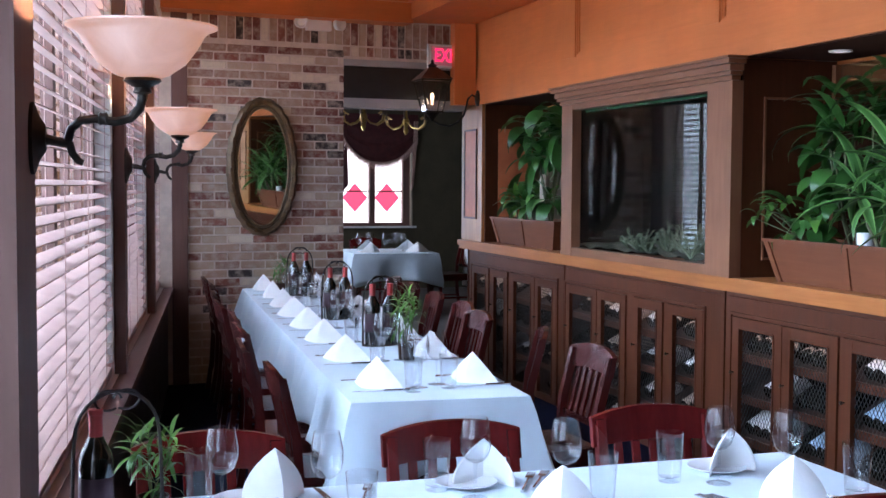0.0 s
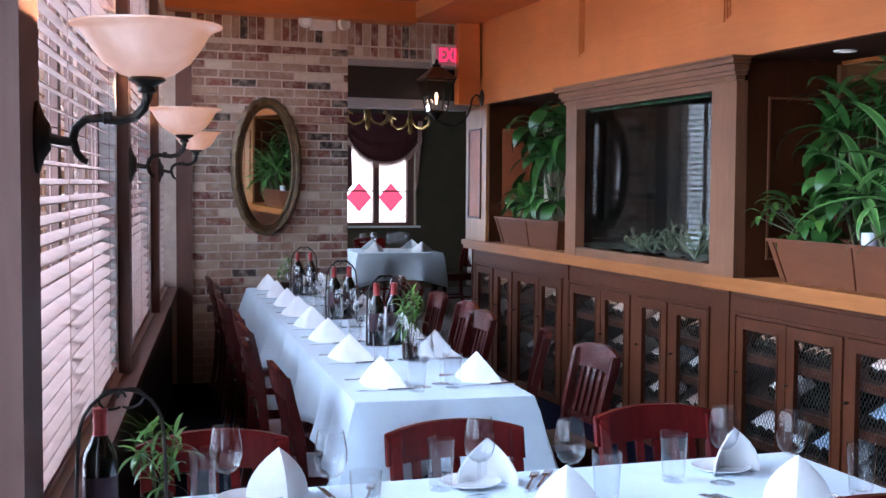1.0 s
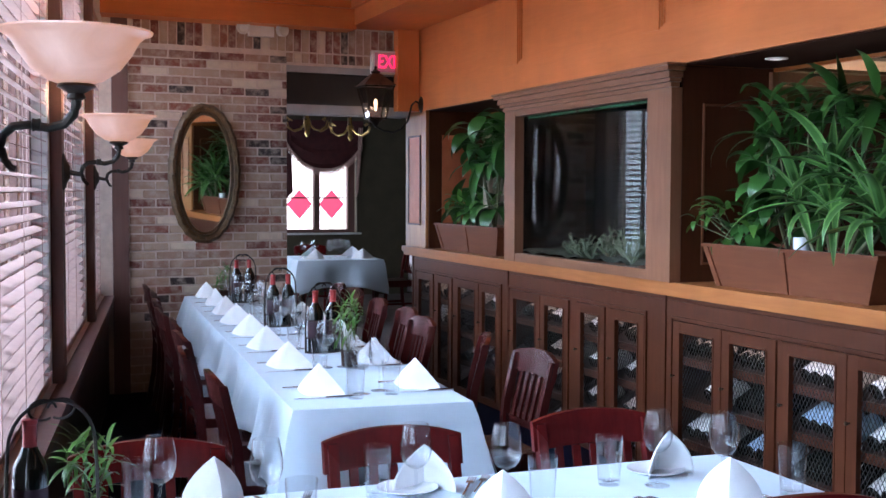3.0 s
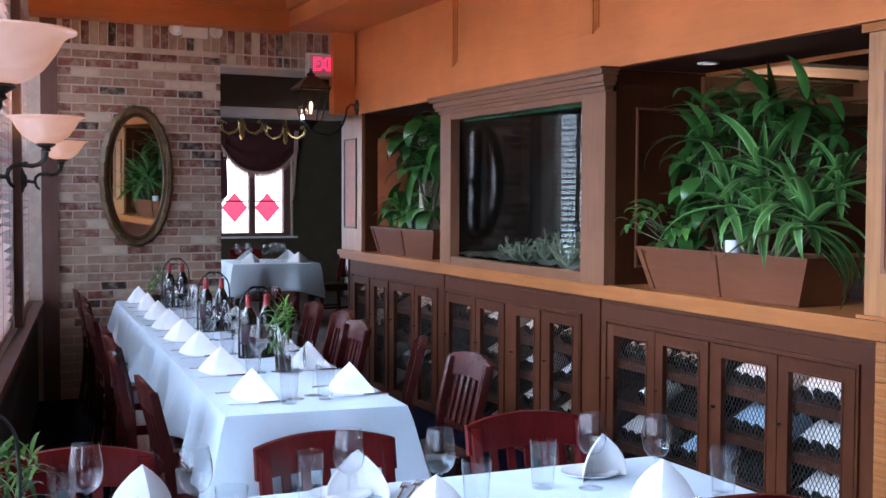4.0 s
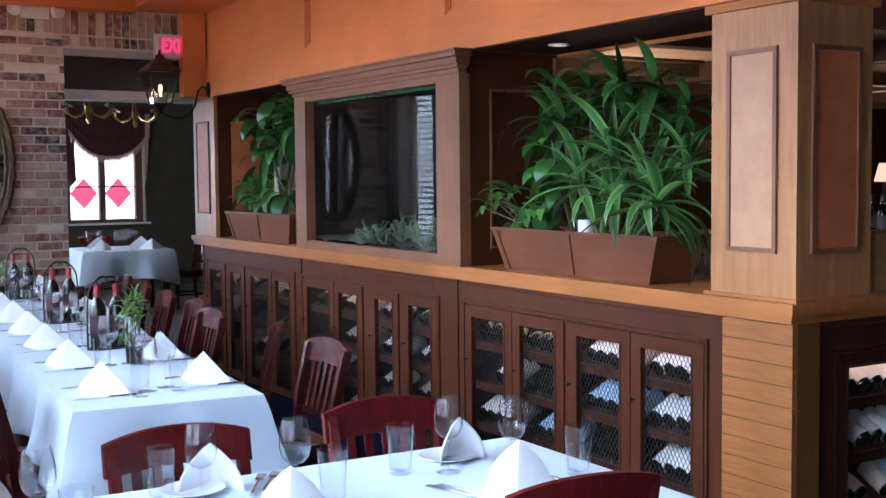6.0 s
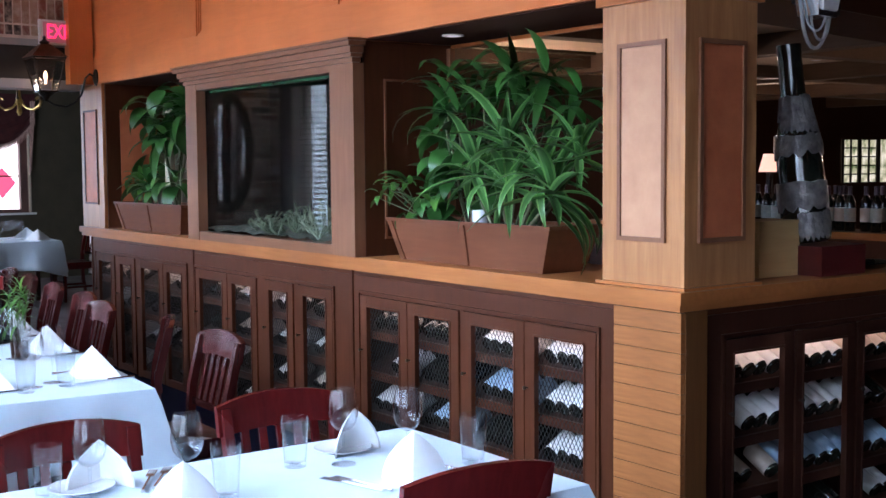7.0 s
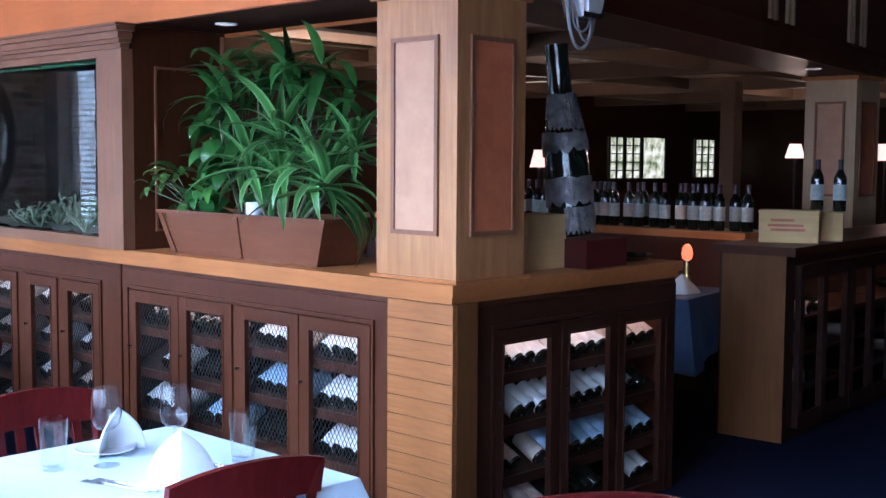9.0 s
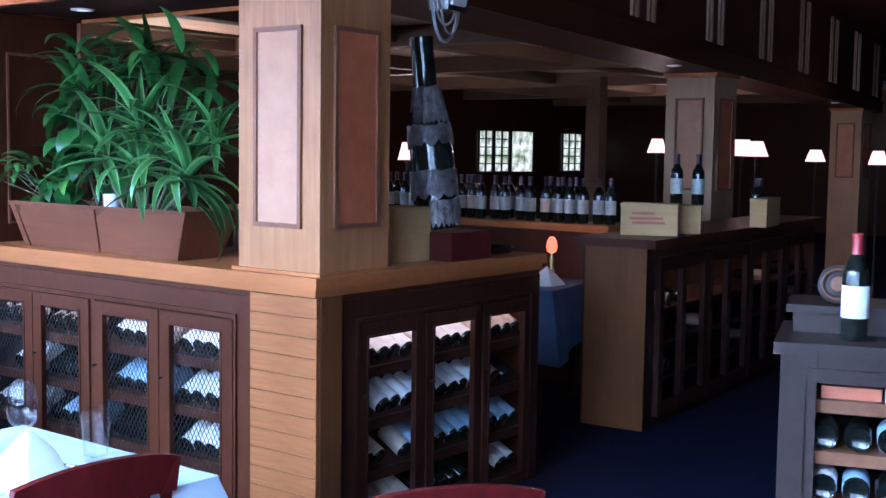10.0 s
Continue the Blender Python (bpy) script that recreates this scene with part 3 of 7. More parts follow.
def column_parts(col, x0, x1, y0, y1, z0, z1, pz0, pz1, front, side, shaft=OAK_Z):
    bm = bm_new()
    box(bm, x0, x1, y0, y1, z0, z1)
    part("shaft", bm, shaft, col, "", 0.005)
    bm = bm_new()
    box(bm, x0 - 0.02, x1 + 0.02, y0 - 0.02, y1 + 0.02, z0, z0 + 0.012)
    part("base_strip", bm, OAK_Y, col, "", 0.003)
    bm = bm_new()
    box(bm, x0 - 0.02, x1 + 0.02, y0 - 0.02, y1 + 0.02, z1 - 0.035, z1 - 0.002)
    part("cap", bm, OAK_Y, col, "", 0.005)
    yi, xi = (y1 - y0) * 0.25, (x1 - x0) * 0.22
    bm = bm_new()
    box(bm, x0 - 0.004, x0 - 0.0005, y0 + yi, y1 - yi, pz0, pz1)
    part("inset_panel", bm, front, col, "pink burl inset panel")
    bm = bm_new()
    w = 0.018
    for q in ((y0 + yi - w, y0 + yi, pz0 - w, pz1 + w), (y1 - yi, y1 - yi + w, pz0 - w, pz1 + w), (y0 + yi, y1 - yi, pz0 - w, pz0), (y0 + yi, y1 - yi, pz1, pz1 + w)):
        box(bm, x0 - 0.012, x0 - 0.0005, *q)
    part("panel_moulding", bm, TAUPE_Z, col, "", 0.003)
    bm = bm_new()
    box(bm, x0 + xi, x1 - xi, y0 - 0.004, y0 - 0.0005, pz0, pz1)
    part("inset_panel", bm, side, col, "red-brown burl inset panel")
    bm = bm_new()
    for q in ((x0 + xi - w, x0 + xi, pz0 - w, pz1 + w), (x1 - xi, x1 - xi + w, pz0 - w, pz1 + w), (x0 + xi, x1 - xi, pz0 - w, pz0), (x0 + xi, x1 - xi, pz1, pz1 + w)):
        box(bm, q[0], q[1], y0 - 0.012, y0 - 0.0005, q[2], q[3])
    part("panel_moulding", bm, TAUPE_Z, col, "", 0.003)


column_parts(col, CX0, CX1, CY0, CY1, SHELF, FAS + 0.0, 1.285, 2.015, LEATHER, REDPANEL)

bm = bm_new()
box(bm, CX0 + 0.02, XB - 0.002, CY1 + 0.002, CY1 + 0.016, SHELF + 0.013, FAS - 0.036)
nf = structure("flank_column", bm, WALNUT_Z, "dark brown panelled niche side of the column", 0, "panel")
bm = bm_new()
for q in ((3.42, 3.432, 1.18, 2.02), (3.74, 3.752, 1.18, 2.02), (3.432, 3.74, 2.008, 2.02), (3.432, 3.74, 1.18, 1.192)):
    box(bm, q[0], q[1], CY1 + 0.0165, CY1 + 0.026, q[2], q[3])
part("panel_moulding", bm, TAUPE_Z, nf)

# ---------- wine cabinets in the counter ----------


def wire_lattice(w, h, pitch=0.025, d=0.0011):
    """Diamond mesh of bent wire in the y-z plane, w by h."""
    bm = bm_new()
    k = -h
    s = 0.62
    while k < w + h:
        for sg in (1, -1):
            pts = []
            for t in np.linspace(0, h, 2):
                y = k + sg * t * s if sg > 0 else k + h * s - t * s
                pts.append((y, t))
            (ya, za), (yb, zb) = pts
            def clip(ya, za, yb, zb):
                lo, hi = 0.0, 1.0
                dy = yb - ya
                if abs(dy) < 1e-9:
                    return None
                t0, t1 = sorted(((0 - ya) / dy, (w - ya) / dy))
                lo, hi = max(lo, t0), min(hi, t1)
                if lo >= hi - 0.01:
                    return None
                return ya + dy * lo, za + (zb - za) * lo, ya + dy * hi, za + (zb - za) * hi
            c = clip(ya, za, yb, zb)
            if c:
                x = 0.0005 * sg
                n = Vector((0, c[3] - c[1], -(c[2] - c[0]))).normalized() * d
                a, b = Vector((x, c[0], c[1])), Vector((x, c[2], c[3]))
                e = Vector((d, 0, 0))
                hexa(bm, [a - n - e, a + n - e, a + n + e, a - n + e, b - n - e, b + n - e, b + n + e, b - n + e])
        k += pitch
    return bm


def lying_bottle_mesh():
    # base towards -x, neck inwards
    m = Matrix.Rotation(radians(90), 4, 'Y')
    bm = bm_new()
    lathe(bm, [(0.020, 0.008), (0.034, 0.0), (0.0375, 0.006), (0.0375, 0.19), (0.030, 0.215), (0.016, 0.235), (0.0145, 0.29), (0.0155, 0.30)], 14, (0, 0, 0), m)
    body = to_mesh("wine_bottle", bm, WINEGLASS, 0, True)
    bm = bm_new()
    lathe(bm, [(0.0378, 0.010), (0.0386, 0.011), (0.0386, 0.140), (0.0382, 0.141)], 14, (0, 0, 0), m, False)
    lab = to_mesh("label", bm, LABEL, 0, True)
    labs = [lab]
    for mt in (CREAMLABEL, BLUELABEL):
        c = lab.copy()
        c.materials.clear()
        c.materials.append(mt)
        labs.append(c)
    return body, labs


LY_BODY, LY_LABELS = lying_bottle_mesh()
rb = random.Random(7)


def lying_bottle(m, which):
    ob = new("wine_bottle", LY_BODY)
    ob.matrix_basis = m
    if which is None:
        tagged(ob, "dark wine bottle lying on its side in the cabinet", "bottle", "bottles in the wine counter")
    else:
        tagged(ob, ("dark wine bottle with a white label lying in the cabinet", "dark wine bottle with a cream label lying in the cabinet",
                    "dark wine bottle with a blue label lying in the cabinet")[which], "bottle", "bottles in the wine counter")
        l = new("label", LY_LABELS[which])
        l.parent = ob
    return ob


CAB_LAMP = glow("warm strip light", (1.0, 0.74, 0.55), 2.0)


def wine_cabinet(m, width, doors, content, depth=0.5, wired=True, timber=WALNUT_Z, power=0.9):
    """A built-in cabinet; local y runs along its front, x into it, z up. doors: (y0, y1) of each door leaf.
    content: for each door four letters, top row first: w white, c cream, b blue labels, d bare dark bottles, h half a row, - empty."""
    cab = thing("wine_cabinet", "brown wood wine cabinet with wire-mesh doors full of bottles" if wired else "wine cabinet with glazed doors and bottle rows, darkened for shade", "cabinet", m, "wine cabinets in the counter")
    z0, z1 = 0.0, 0.99
    d_top, d_bot = 0.887, 0.012
    bm = bm_new()
    box(bm, 0.03, depth, 0.0, 0.018, z0 + 0.061, z1)
    box(bm, 0.03, depth, width - 0.018, width, z0 + 0.061, z1)
    box(bm, depth - 0.012, depth, 0.018, width - 0.018, z0 + 0.061, z1)
    box(bm, 0.03, depth - 0.012, 0.018, width - 0.018, z1 - 0.018, z1)
    part("carcass", bm, DARKWOOD, cab)
    xs = sorted(doors)
    bm = bm_new()
    box(bm, 0, 0.03, 0, width, d_top + 0.003, z1)
    cuts = [0] + [v for d in xs for v in (d[0] - 0.003, d[1] + 0.003)] + [width]
    for a, b in zip(cuts[::2], cuts[1::2]):
        if b - a > 0.008:
            box(bm, 0.001, 0.029, a, b, z0, d_top + 0.003)
    part("face_frame", bm, timber, cab, "", 0.003)
    # raised moulding round the whole front
    bm = bm_new()
    a, b = xs[0][0] - 0.022, xs[-1][1] + 0.022
    for q in ((a, a + 0.014, 0.02, d_top + 0.024), (b - 0.014, b, 0.02, d_top + 0.024), (a + 0.014, b - 0.014, d_top + 0.010, d_top + 0.024)):
        box(bm, -0.010, 0.0005, *q)
    part("moulding", bm, timber, cab, "", 0.003)
    rows = (0.735, 0.520, 0.305, 0.100)
    for zr in rows:
        bm = bm_new()
        ya, yb, xb = 0.02, width - 0.02, 0.36
        hexa(bm, [(0.05, ya, zr - 0.050), (xb, ya, zr + 0.105), (xb, yb, zr + 0.105), (0.05, yb, zr - 0.050), (0.05, ya, zr - 0.042), (xb, ya, zr + 0.113), (xb, yb, zr + 0.113), (0.05, yb, zr - 0.042)])
        part("shelf_board", bm, DARKWOOD, cab)
        bm = bm_new()
        box(bm, 0.031, 0.049, ya, yb, zr - 0.078 if zr > 0.2 else 0.0, zr - 0.036)
        part("shelf_rail", bm, WALNUT_Y if wired else DARKWOOD, cab, "brown wood shelf rail", 0.003)
    st = 0.068 if wired else 0.045
    op_top, op_bot = d_top - 0.056, d_bot + 0.05
    for (a, b), letters in zip(xs, content):
        bm = bm_new()
        box(bm, -0.008, 0.016, a, a + st, d_bot, d_top)
        box(bm, -0.008, 0.016, b - st, b, d_bot, d_top)
        box(bm, -0.0075, 0.0155, a + st, b - st, op_top, d_top)
        box(bm, -0.0075, 0.0155, a + st, b - st, d_bot, op_bot)
        door = part("door", bm, timber, cab, "", 0.004)
        # rounded bead along the opening
        bm = bm_new()
        e = 0.007
        for q in ((a + st - e, a + st + 0.002, op_bot, op_top), (b - st - 0.002, b - st + e, op_bot, op_top), (a + st, b - st, op_top - 0.002, op_top + e), (a + st, b - st, op_bot - e, op_bot + 0.002)):
            box(bm, -0.0125, -0.0078, *q)
        part("bead", bm, timber, door, "", 0.002)
        w, h = b - a - 2 * st, op_top - op_bot
        if wired:
            wm = part("wire_mesh", wire_lattice(w, h), WIRE, door, "blackened diamond wire mesh")
            wm.location = (0.012, a + st, op_bot)
        bm = bm_new()
        lathe(bm, [(0.004, 0), (0.004, 0.012), (0.009, 0.016), (0.009, 0.022), (0.004, 0.025)], 10, (0, 0, 0),
              Matrix.Translation((-0.008, b - 0.02, 0.6)) @ Matrix.Rotation(radians(-90), 4, 'Y'))
        part("knob", bm, BRONZE, door)
        for zr, kind in zip(rows, letters):
            which = {'w': 0, 'c': 1, 'b': 2, 'd': None, 'h': 0}.get(kind, None)
            if kind == '-':
                continue
            y = a + st - 0.03 + rb.uniform(0, 0.02)
            stop = b - st + 0.03 if kind != 'h' else a + st + 0.5 * w
            while y < stop:
                if rb.random() < 0.94:
                    wh = which if rb.random() < 0.93 else None
                    lying_bottle(m @ pose(0.056 + rb.uniform(0, 0.014), y, zr - 0.001, 0, -29.0, rb.choice((0, 0, 1.5, 3, -3))), wh)
                y += 0.0785
    # warm strip light behind the top rail
    bm = bm_new()
    box(bm, 0.034, 0.054, 0.06, width - 0.06, 0.952, 0.968)
    part("strip_light", bm, CAB_LAMP, cab, "warm strip light under the cabinet top", 0.003)
    al = new("cabinet_light", bpy.data.lights.new("cabinet_light", 'AREA'))
    al.data.shape, al.data.size, al.data.size_y = 'RECTANGLE', 0.03, width - 0.14
    al.data.energy, al.data.color = power, (1.0, 0.74, 0.58)
    al.matrix_world = m @ Matrix.Translation((0.05, width / 2, 0.949)) @ Matrix.Rotation(radians(-22), 4, 'Y')
    return cab


# each bay between brown strips
wine_cabinet(Matrix.Translation((XW, 3.40, 0)), 1.985, [(0.105, 0.554), (0.560, 1.005), (1.040, 1.466), (1.472, 1.911)], ("wwww", "wbdw", "ddbd", "dhwd"))
wine_cabinet(Matrix.Translation((XW, 5.42, 0)), 2.02, [(0.185, 0.575), (0.635, 0.995), (1.10, 1.50), (1.51, 1.99)], ("dwcd", "wwwd", "wcdw", "ddwd"))
wine_cabinet(Matrix.Translation((XW, 7.475, 0)), 1.95, [(0.10, 0.49), (0.50, 0.97), (1.04, 1.40), (1.46, 1.86)], ("whcd", "hdw-", "ddhw", "chd-"))
for y0, y1 in ((5.386, 5.418), (7.442, 7.473), (9.427, 9.445)):
    bm = bm_new()
    box(bm, XW - 0.008, XW + 0.03, y0, y1, 0, SHELF - 0.076)
    structure("trim_cabinet", bm, WALNUT_Z, "brown strip between the wine cabinets", 0.003, "trim")
bm = bm_new()
box(bm, XW + 0.002, XW + 0.03, 3.40, 9.44, 0.991, SHELF - 0.05)
structure("rail_counter", bm, WALNUT_Y, "brown rail above the wine cabinets", 0, "rail")
# the planked end pier
bm = bm_new()
box(bm, XW + 0.014, XW + 0.12, YE + 0.02, 3.398, 0.0, SHELF - 0.076)
pier = structure("pier", bm, DARKWOOD, "oak-planked end of the wine counter", 0, "pier")
bm = bm_new()
box(bm, -0.012, 0.012, 0.0, 0.357, 0.0, 0.0742)
PLANK_ME = to_mesh("plank", bm, PLANK, 0.006)
z = 0.018
while z < 0.98:
    piece("plank", PLANK_ME, pier, Matrix.Translation((XW + 0.001, YE - 0.010, z)))
    z += 0.0765
# oak corner on the aisle side, coloured darker to stand for shade
bm = bm_new()
box(bm, XW + 0.0135, XW + 0.13, YE - 0.012, YE + 0.0195, 0, SHELF - 0.076)
structure("trim_pier", bm, COUNTERWOOD, "oak corner post of the wine counter, darkened for shade", 0.004, "trim")
# end cabinets, facing the aisle; shade is put into their darker wood
EM = Matrix.Translation((4.83, YE, 0)) @ Matrix.Rotation(radians(90), 4, 'Z')
wine_cabinet(EM, 1.42, [(0.093, 0.465), (0.492, 0.872), (0.905, 1.298)], ("cwbh", "wwbd", "whcc"), depth=0.45, wired=False, timber=CAB_SHADED)
bm = bm_new()
box(bm, 4.81, 4.83, YE + 0.05, 3.6, 0, SHELF - 0.05)
structure("wall_counter_end", bm, WALNUT_Z, "brown wood end of the wine counter")
bm = bm_new()
box(bm, XW + 0.13, 4.825, YE + 0.002, YE + 0.03, 0.991, SHELF - 0.05)
structure("rail_counter_end", bm, WALNUT_Y, "brown rail above the end cabinets", 0, "rail")

# ---------- aquarium built into the partition ----------
AY0, AY1 = 5.275, 7.40
tank = thing("aquarium", "large aquarium in a brown wood surround, dark water", "aquarium")
bm = bm_new()
box(bm, 3.235, 3.30, AY0, AY0 + 0.24, SHELF, 2.10)
part("pilaster", bm, TAUPE_Z, tank, "", 0.005)
bm = bm_new()
box(bm, 3.235, 3.30, AY1 - 0.17, AY1, SHELF, 2.10)
part("pilaster", bm, TAUPE_Z, tank, "", 0.005)
bm = bm_new()
box(bm, 3.238, 3.298, AY0 + 0.24, AY1 - 0.17, SHELF, SHELF + 0.055)
part("bottom_rail", bm, TAUPE_Y, tank, "", 0.004)
bm = bm_new()
box(bm, 3.237, 3.298, AY0 + 0.24, AY1 - 0.17, 2.062, 2.10)
part("top_rail", bm, TAUPE_Y, tank, "", 0.004)
for k, (o, z0, z1) in enumerate(((0.0, 2.101, 2.125), (0.018, 2.126, 2.145), (0.030, 2.146, 2.18), (0.05, 2.181, 2.205), (0.062, 2.206, 2.219))):
    bm = bm_new()
    box(bm, 3.225 - o, 3.277, AY0 - 0.01 - o, AY1 + 0.01 + o, z0, z1)
    part("cornice_step", bm, TAUPE_Y, tank, "", 0.004)
bm = bm_new()
hexa(bm, [(x, y, z) for z in (SHELF + 0.05, 2.07) for x, y in ((3.515, AY0 + 0.05), (3.523, AY0 + 0.05), (3.308, AY1 - 0.15), (3.300, AY1 - 0.15))])
g = part("pane", bm, TANKPANE, tank, "glass front pane, set at a slant")
g.visible_shadow = False
bm = bm_new()
box(bm, 3.302, XB, AY0 + 0.02, AY0 + 0.04, SHELF, 2.2)
box(bm, 3.302, XB, AY1 - 0.04, AY1 - 0.02, SHELF, 2.2)
box(bm, XB - 0.02, XB, AY0 + 0.04, AY1 - 0.04, SHELF, 2.2)
box(bm, 3.302, XB - 0.02, AY0 + 0.04, AY1 - 0.04, 2.18, 2.2)
part("tank_box", bm, TANKBLACK, tank, "black tank walls")
bm = bm_new()
n = 24
gr = random.Random(3)
gv = [[bm.verts.new((3.31 + 0.5 * i / 6, AY0 + 0.05 + (AY1 - AY0 - 0.1) * j / n, SHELF + 0.05 + 0.03 * gr.random() + 0.02 * i / 6)) for j in range(n + 1)] for i in range(7)]
for i in range(6):
    for j in range(n):
        bm.faces.new((gv[i][j], gv[i][j + 1], gv[i + 1][j + 1], gv[i + 1][j]))
part("gravel", bm, GRAVEL, tank)
bm = bm_new()
box(bm, 3.31, 3.33, AY0 + 0.30, AY1 - 0.22, 2.045, 2.060)
part("glass_lid", bm, mottled("green glass edge", (0.012, 0.06, 0.025), (0.02, 0.09, 0.04), 8, 0.2, 0.05, 40), tank, "green edge of the glass lid")
for i in range(26):
    bm = bm_new()
    x, y = 3.36 + 0.34 * gr.random(), 5.62 + 1.20 * gr.random() ** 0.8
    h = (0.05 + 0.11 * gr.random()) * (1.5 if 6.0 < y < 6.5 else 0.9)
    for k in range(4):
        a = gr.uniform(0, 6.28)
        p = [Vector((x, y, SHELF + 0.06))]
        for s in range(4):
            p.append(p[-1] + Vector((0.02 * math.cos(a) + gr.uniform(-.012, .012), 0.03 * math.sin(a) + gr.uniform(-.015, .015), h / 4 * gr.uniform(.7, 1.2))))
        sweep(bm, p, 0.009, 6, 0.004)
        for q in p[2:]:
            for _ in range(2):
                e = q + Vector((gr.uniform(-.03, .03), gr.uniform(-.03, .03), gr.uniform(0.0, .03)))
                sweep(bm, [q, (q + e) / 2 + Vector((0, 0, .006)), e], 0.006, 5, 0.002)
    part("water_plant", bm, CORAL, tank, "pale branching water plant", 0, True)
# the brown flank of the tank towards each niche
bm = bm_new()
box(bm, 3.302, XB, AY0 - 0.002, AY0 + 0.018, SHELF, FAS - 0.006)
fl = structure("flank_near", bm, WALNUT_Z, "dark brown panelled side of the aquarium case", 0, "panel")
bm = bm_new()
box(bm, 3.42, 3.432, AY0 - 0.012, AY0 - 0.003, 1.18, 2.02)
box(bm, 3.78, 3.792, AY0 - 0.012, AY0 - 0.003, 1.18, 2.02)
box(bm, 3.432, 3.78, AY0 - 0.0115, AY0 - 0.003, 2.008, 2.02)
box(bm, 3.432, 3.78, AY0 - 0.0115, AY0 - 0.003, 1.18, 1.192)
part("panel_moulding", bm, TAUPE_Z, fl)
bm = bm_new()
box(bm, XB - 0.03, XB + 0.004, AY0 - 0.034, AY0 - 0.003, SHELF + 0.001, FAS - 0.024)
structure("trim_flank", bm, TAUPE_Z, "slim upright strip behind the planter", 0.004, "trim")
bm = bm_new()
box(bm, 3.302, XB, AY1 - 0.018, AY1 + 0.002, SHELF, FAS - 0.006)
structure("flank_far", bm, WALNUT_Z, "brown panelled side of the aquarium case", 0, "panel")

# ---------- planters ----------


def leaf_mesh(name, mat, L, W, droop, fold=0.25, segs=7, tip=1.0):
    """A leaf along +y that arches and hangs, folded along its midrib."""
    bm = bm_new()
    rows = []
    a, p = 0.0, Vector((0, 0, 0))
    for i in range(segs + 1):
        t = i / segs
        w = W * 0.5 * (math.sin(math.pi * min(1, t ** 0.75 * 0.97 + 0.03)) ** 0.8) * tip + 0.0015
        rows.append([bm.verts.new(p + Vector((sx * w, 0, abs(sx) * w * fold))) for sx in (-1, 0, 1)])
        a -= droop / segs * (0.4 + 1.2 * t)
        p = p + Vector((0, math.cos(a), math.sin(a))) * (L / segs)
    for r0, r1 in zip(rows, rows[1:]):
        for k in (0, 1):
            bm.faces.new((r0[k], r0[k + 1], r1[k + 1], r1[k]))
    return to_mesh(name, bm, mat, 0, True)


def edged_leaf(name, L, W, droop, segs=8):
    """A stiff pointed strap leaf with a darker middle and pale margins."""
    bm = bm_new()
    rows = []
    a, p = 0.0, Vector((0, 0, 0))
    for i in range(segs + 1):
        t = i / segs
        w = W * 0.5 * (0.42 + 0.58 * math.sin(math.pi * min(1, 0.15 + t)) if t < 0.35 else (1 - ((t - 0.35) / 0.65) ** 1.7)) + 0.001
        rows.append([bm.verts.new(p + Vector((sx * w, 0, abs(sx) * w * 0.38))) for sx in (-1, -0.62, 0, 0.62, 1)])
        a -= droop / segs * (0.15 + 1.7 * t)
        p = p + Vector((0, math.cos(a), math.sin(a))) * (L / segs)
    for r0, r1 in zip(rows, rows[1:]):
        for k in range(4):
            bm.faces.new((r0[k], r0[k + 1], r1[k + 1], r1[k])).material_index = 1 if k in (0, 3) else 0
    me = to_mesh(name, bm, LEAF_MID, 0, True)
    me.materials.append(LEAF_STRAP)
    return me


STRAPS = [edged_leaf("strap_leaf", l, 0.056, d) for l, d in ((0.34, 0.35), (0.40, 0.8), (0.44, 1.35), (0.40, 1.9))]
STRAPS_D = [leaf_mesh("strap_leaf", LEAF_DARK, l, 0.056, d) for l, d in ((0.34, 0.8), (0.40, 1.5), (0.38, 2.1))]
BROADS = [leaf_mesh("broad_leaf", LEAF_DARK, 0.19, 0.085, d, 0.2) for d in (0.8, 1.5, 2.1)]
BROADL = [leaf_mesh("broad_leaf", LEAF_FERN, 0.14, 0.05, d, 0.2) for d in (0.6, 1.2, 1.8)]
rl = random.Random(11)


def leaf_at(parent, me, p, yaw, pitch, s, roll=0):
    ob = new(me.name, me)
    ob.parent = parent
    ob.matrix_basis = Matrix.LocRotScale(p, Euler((radians(pitch), radians(roll), radians(yaw))), (s, s, s))


def rosette(parent, p, meshes, n, s, lo=10, hi=75, lean=(0, 0)):
    for i in range(n):
        t = i / max(1, n - 1)
        leaf_at(parent, rl.choice(meshes), p + Vector((0, 0, 0.05 * t * s)), i * 137.5 + rl.uniform(-14, 14), lo + (hi - lo) * t + rl.uniform(-8, 8), s * rl.uniform(0.75, 1.12), rl.uniform(-15, 15))


def stem(parent, a, b, r=0.007):
    bm = bm_new()
    a, b = Vector(a), Vector(b)
    mid = (a + b) / 2 + Vector((rl.uniform(-.02, .02), rl.uniform(-.02, .02), 0))
    sweep(bm, [a, mid, b], r, 6, r * 0.7)
    part("stem", bm, STEM, parent, "", 0, True)


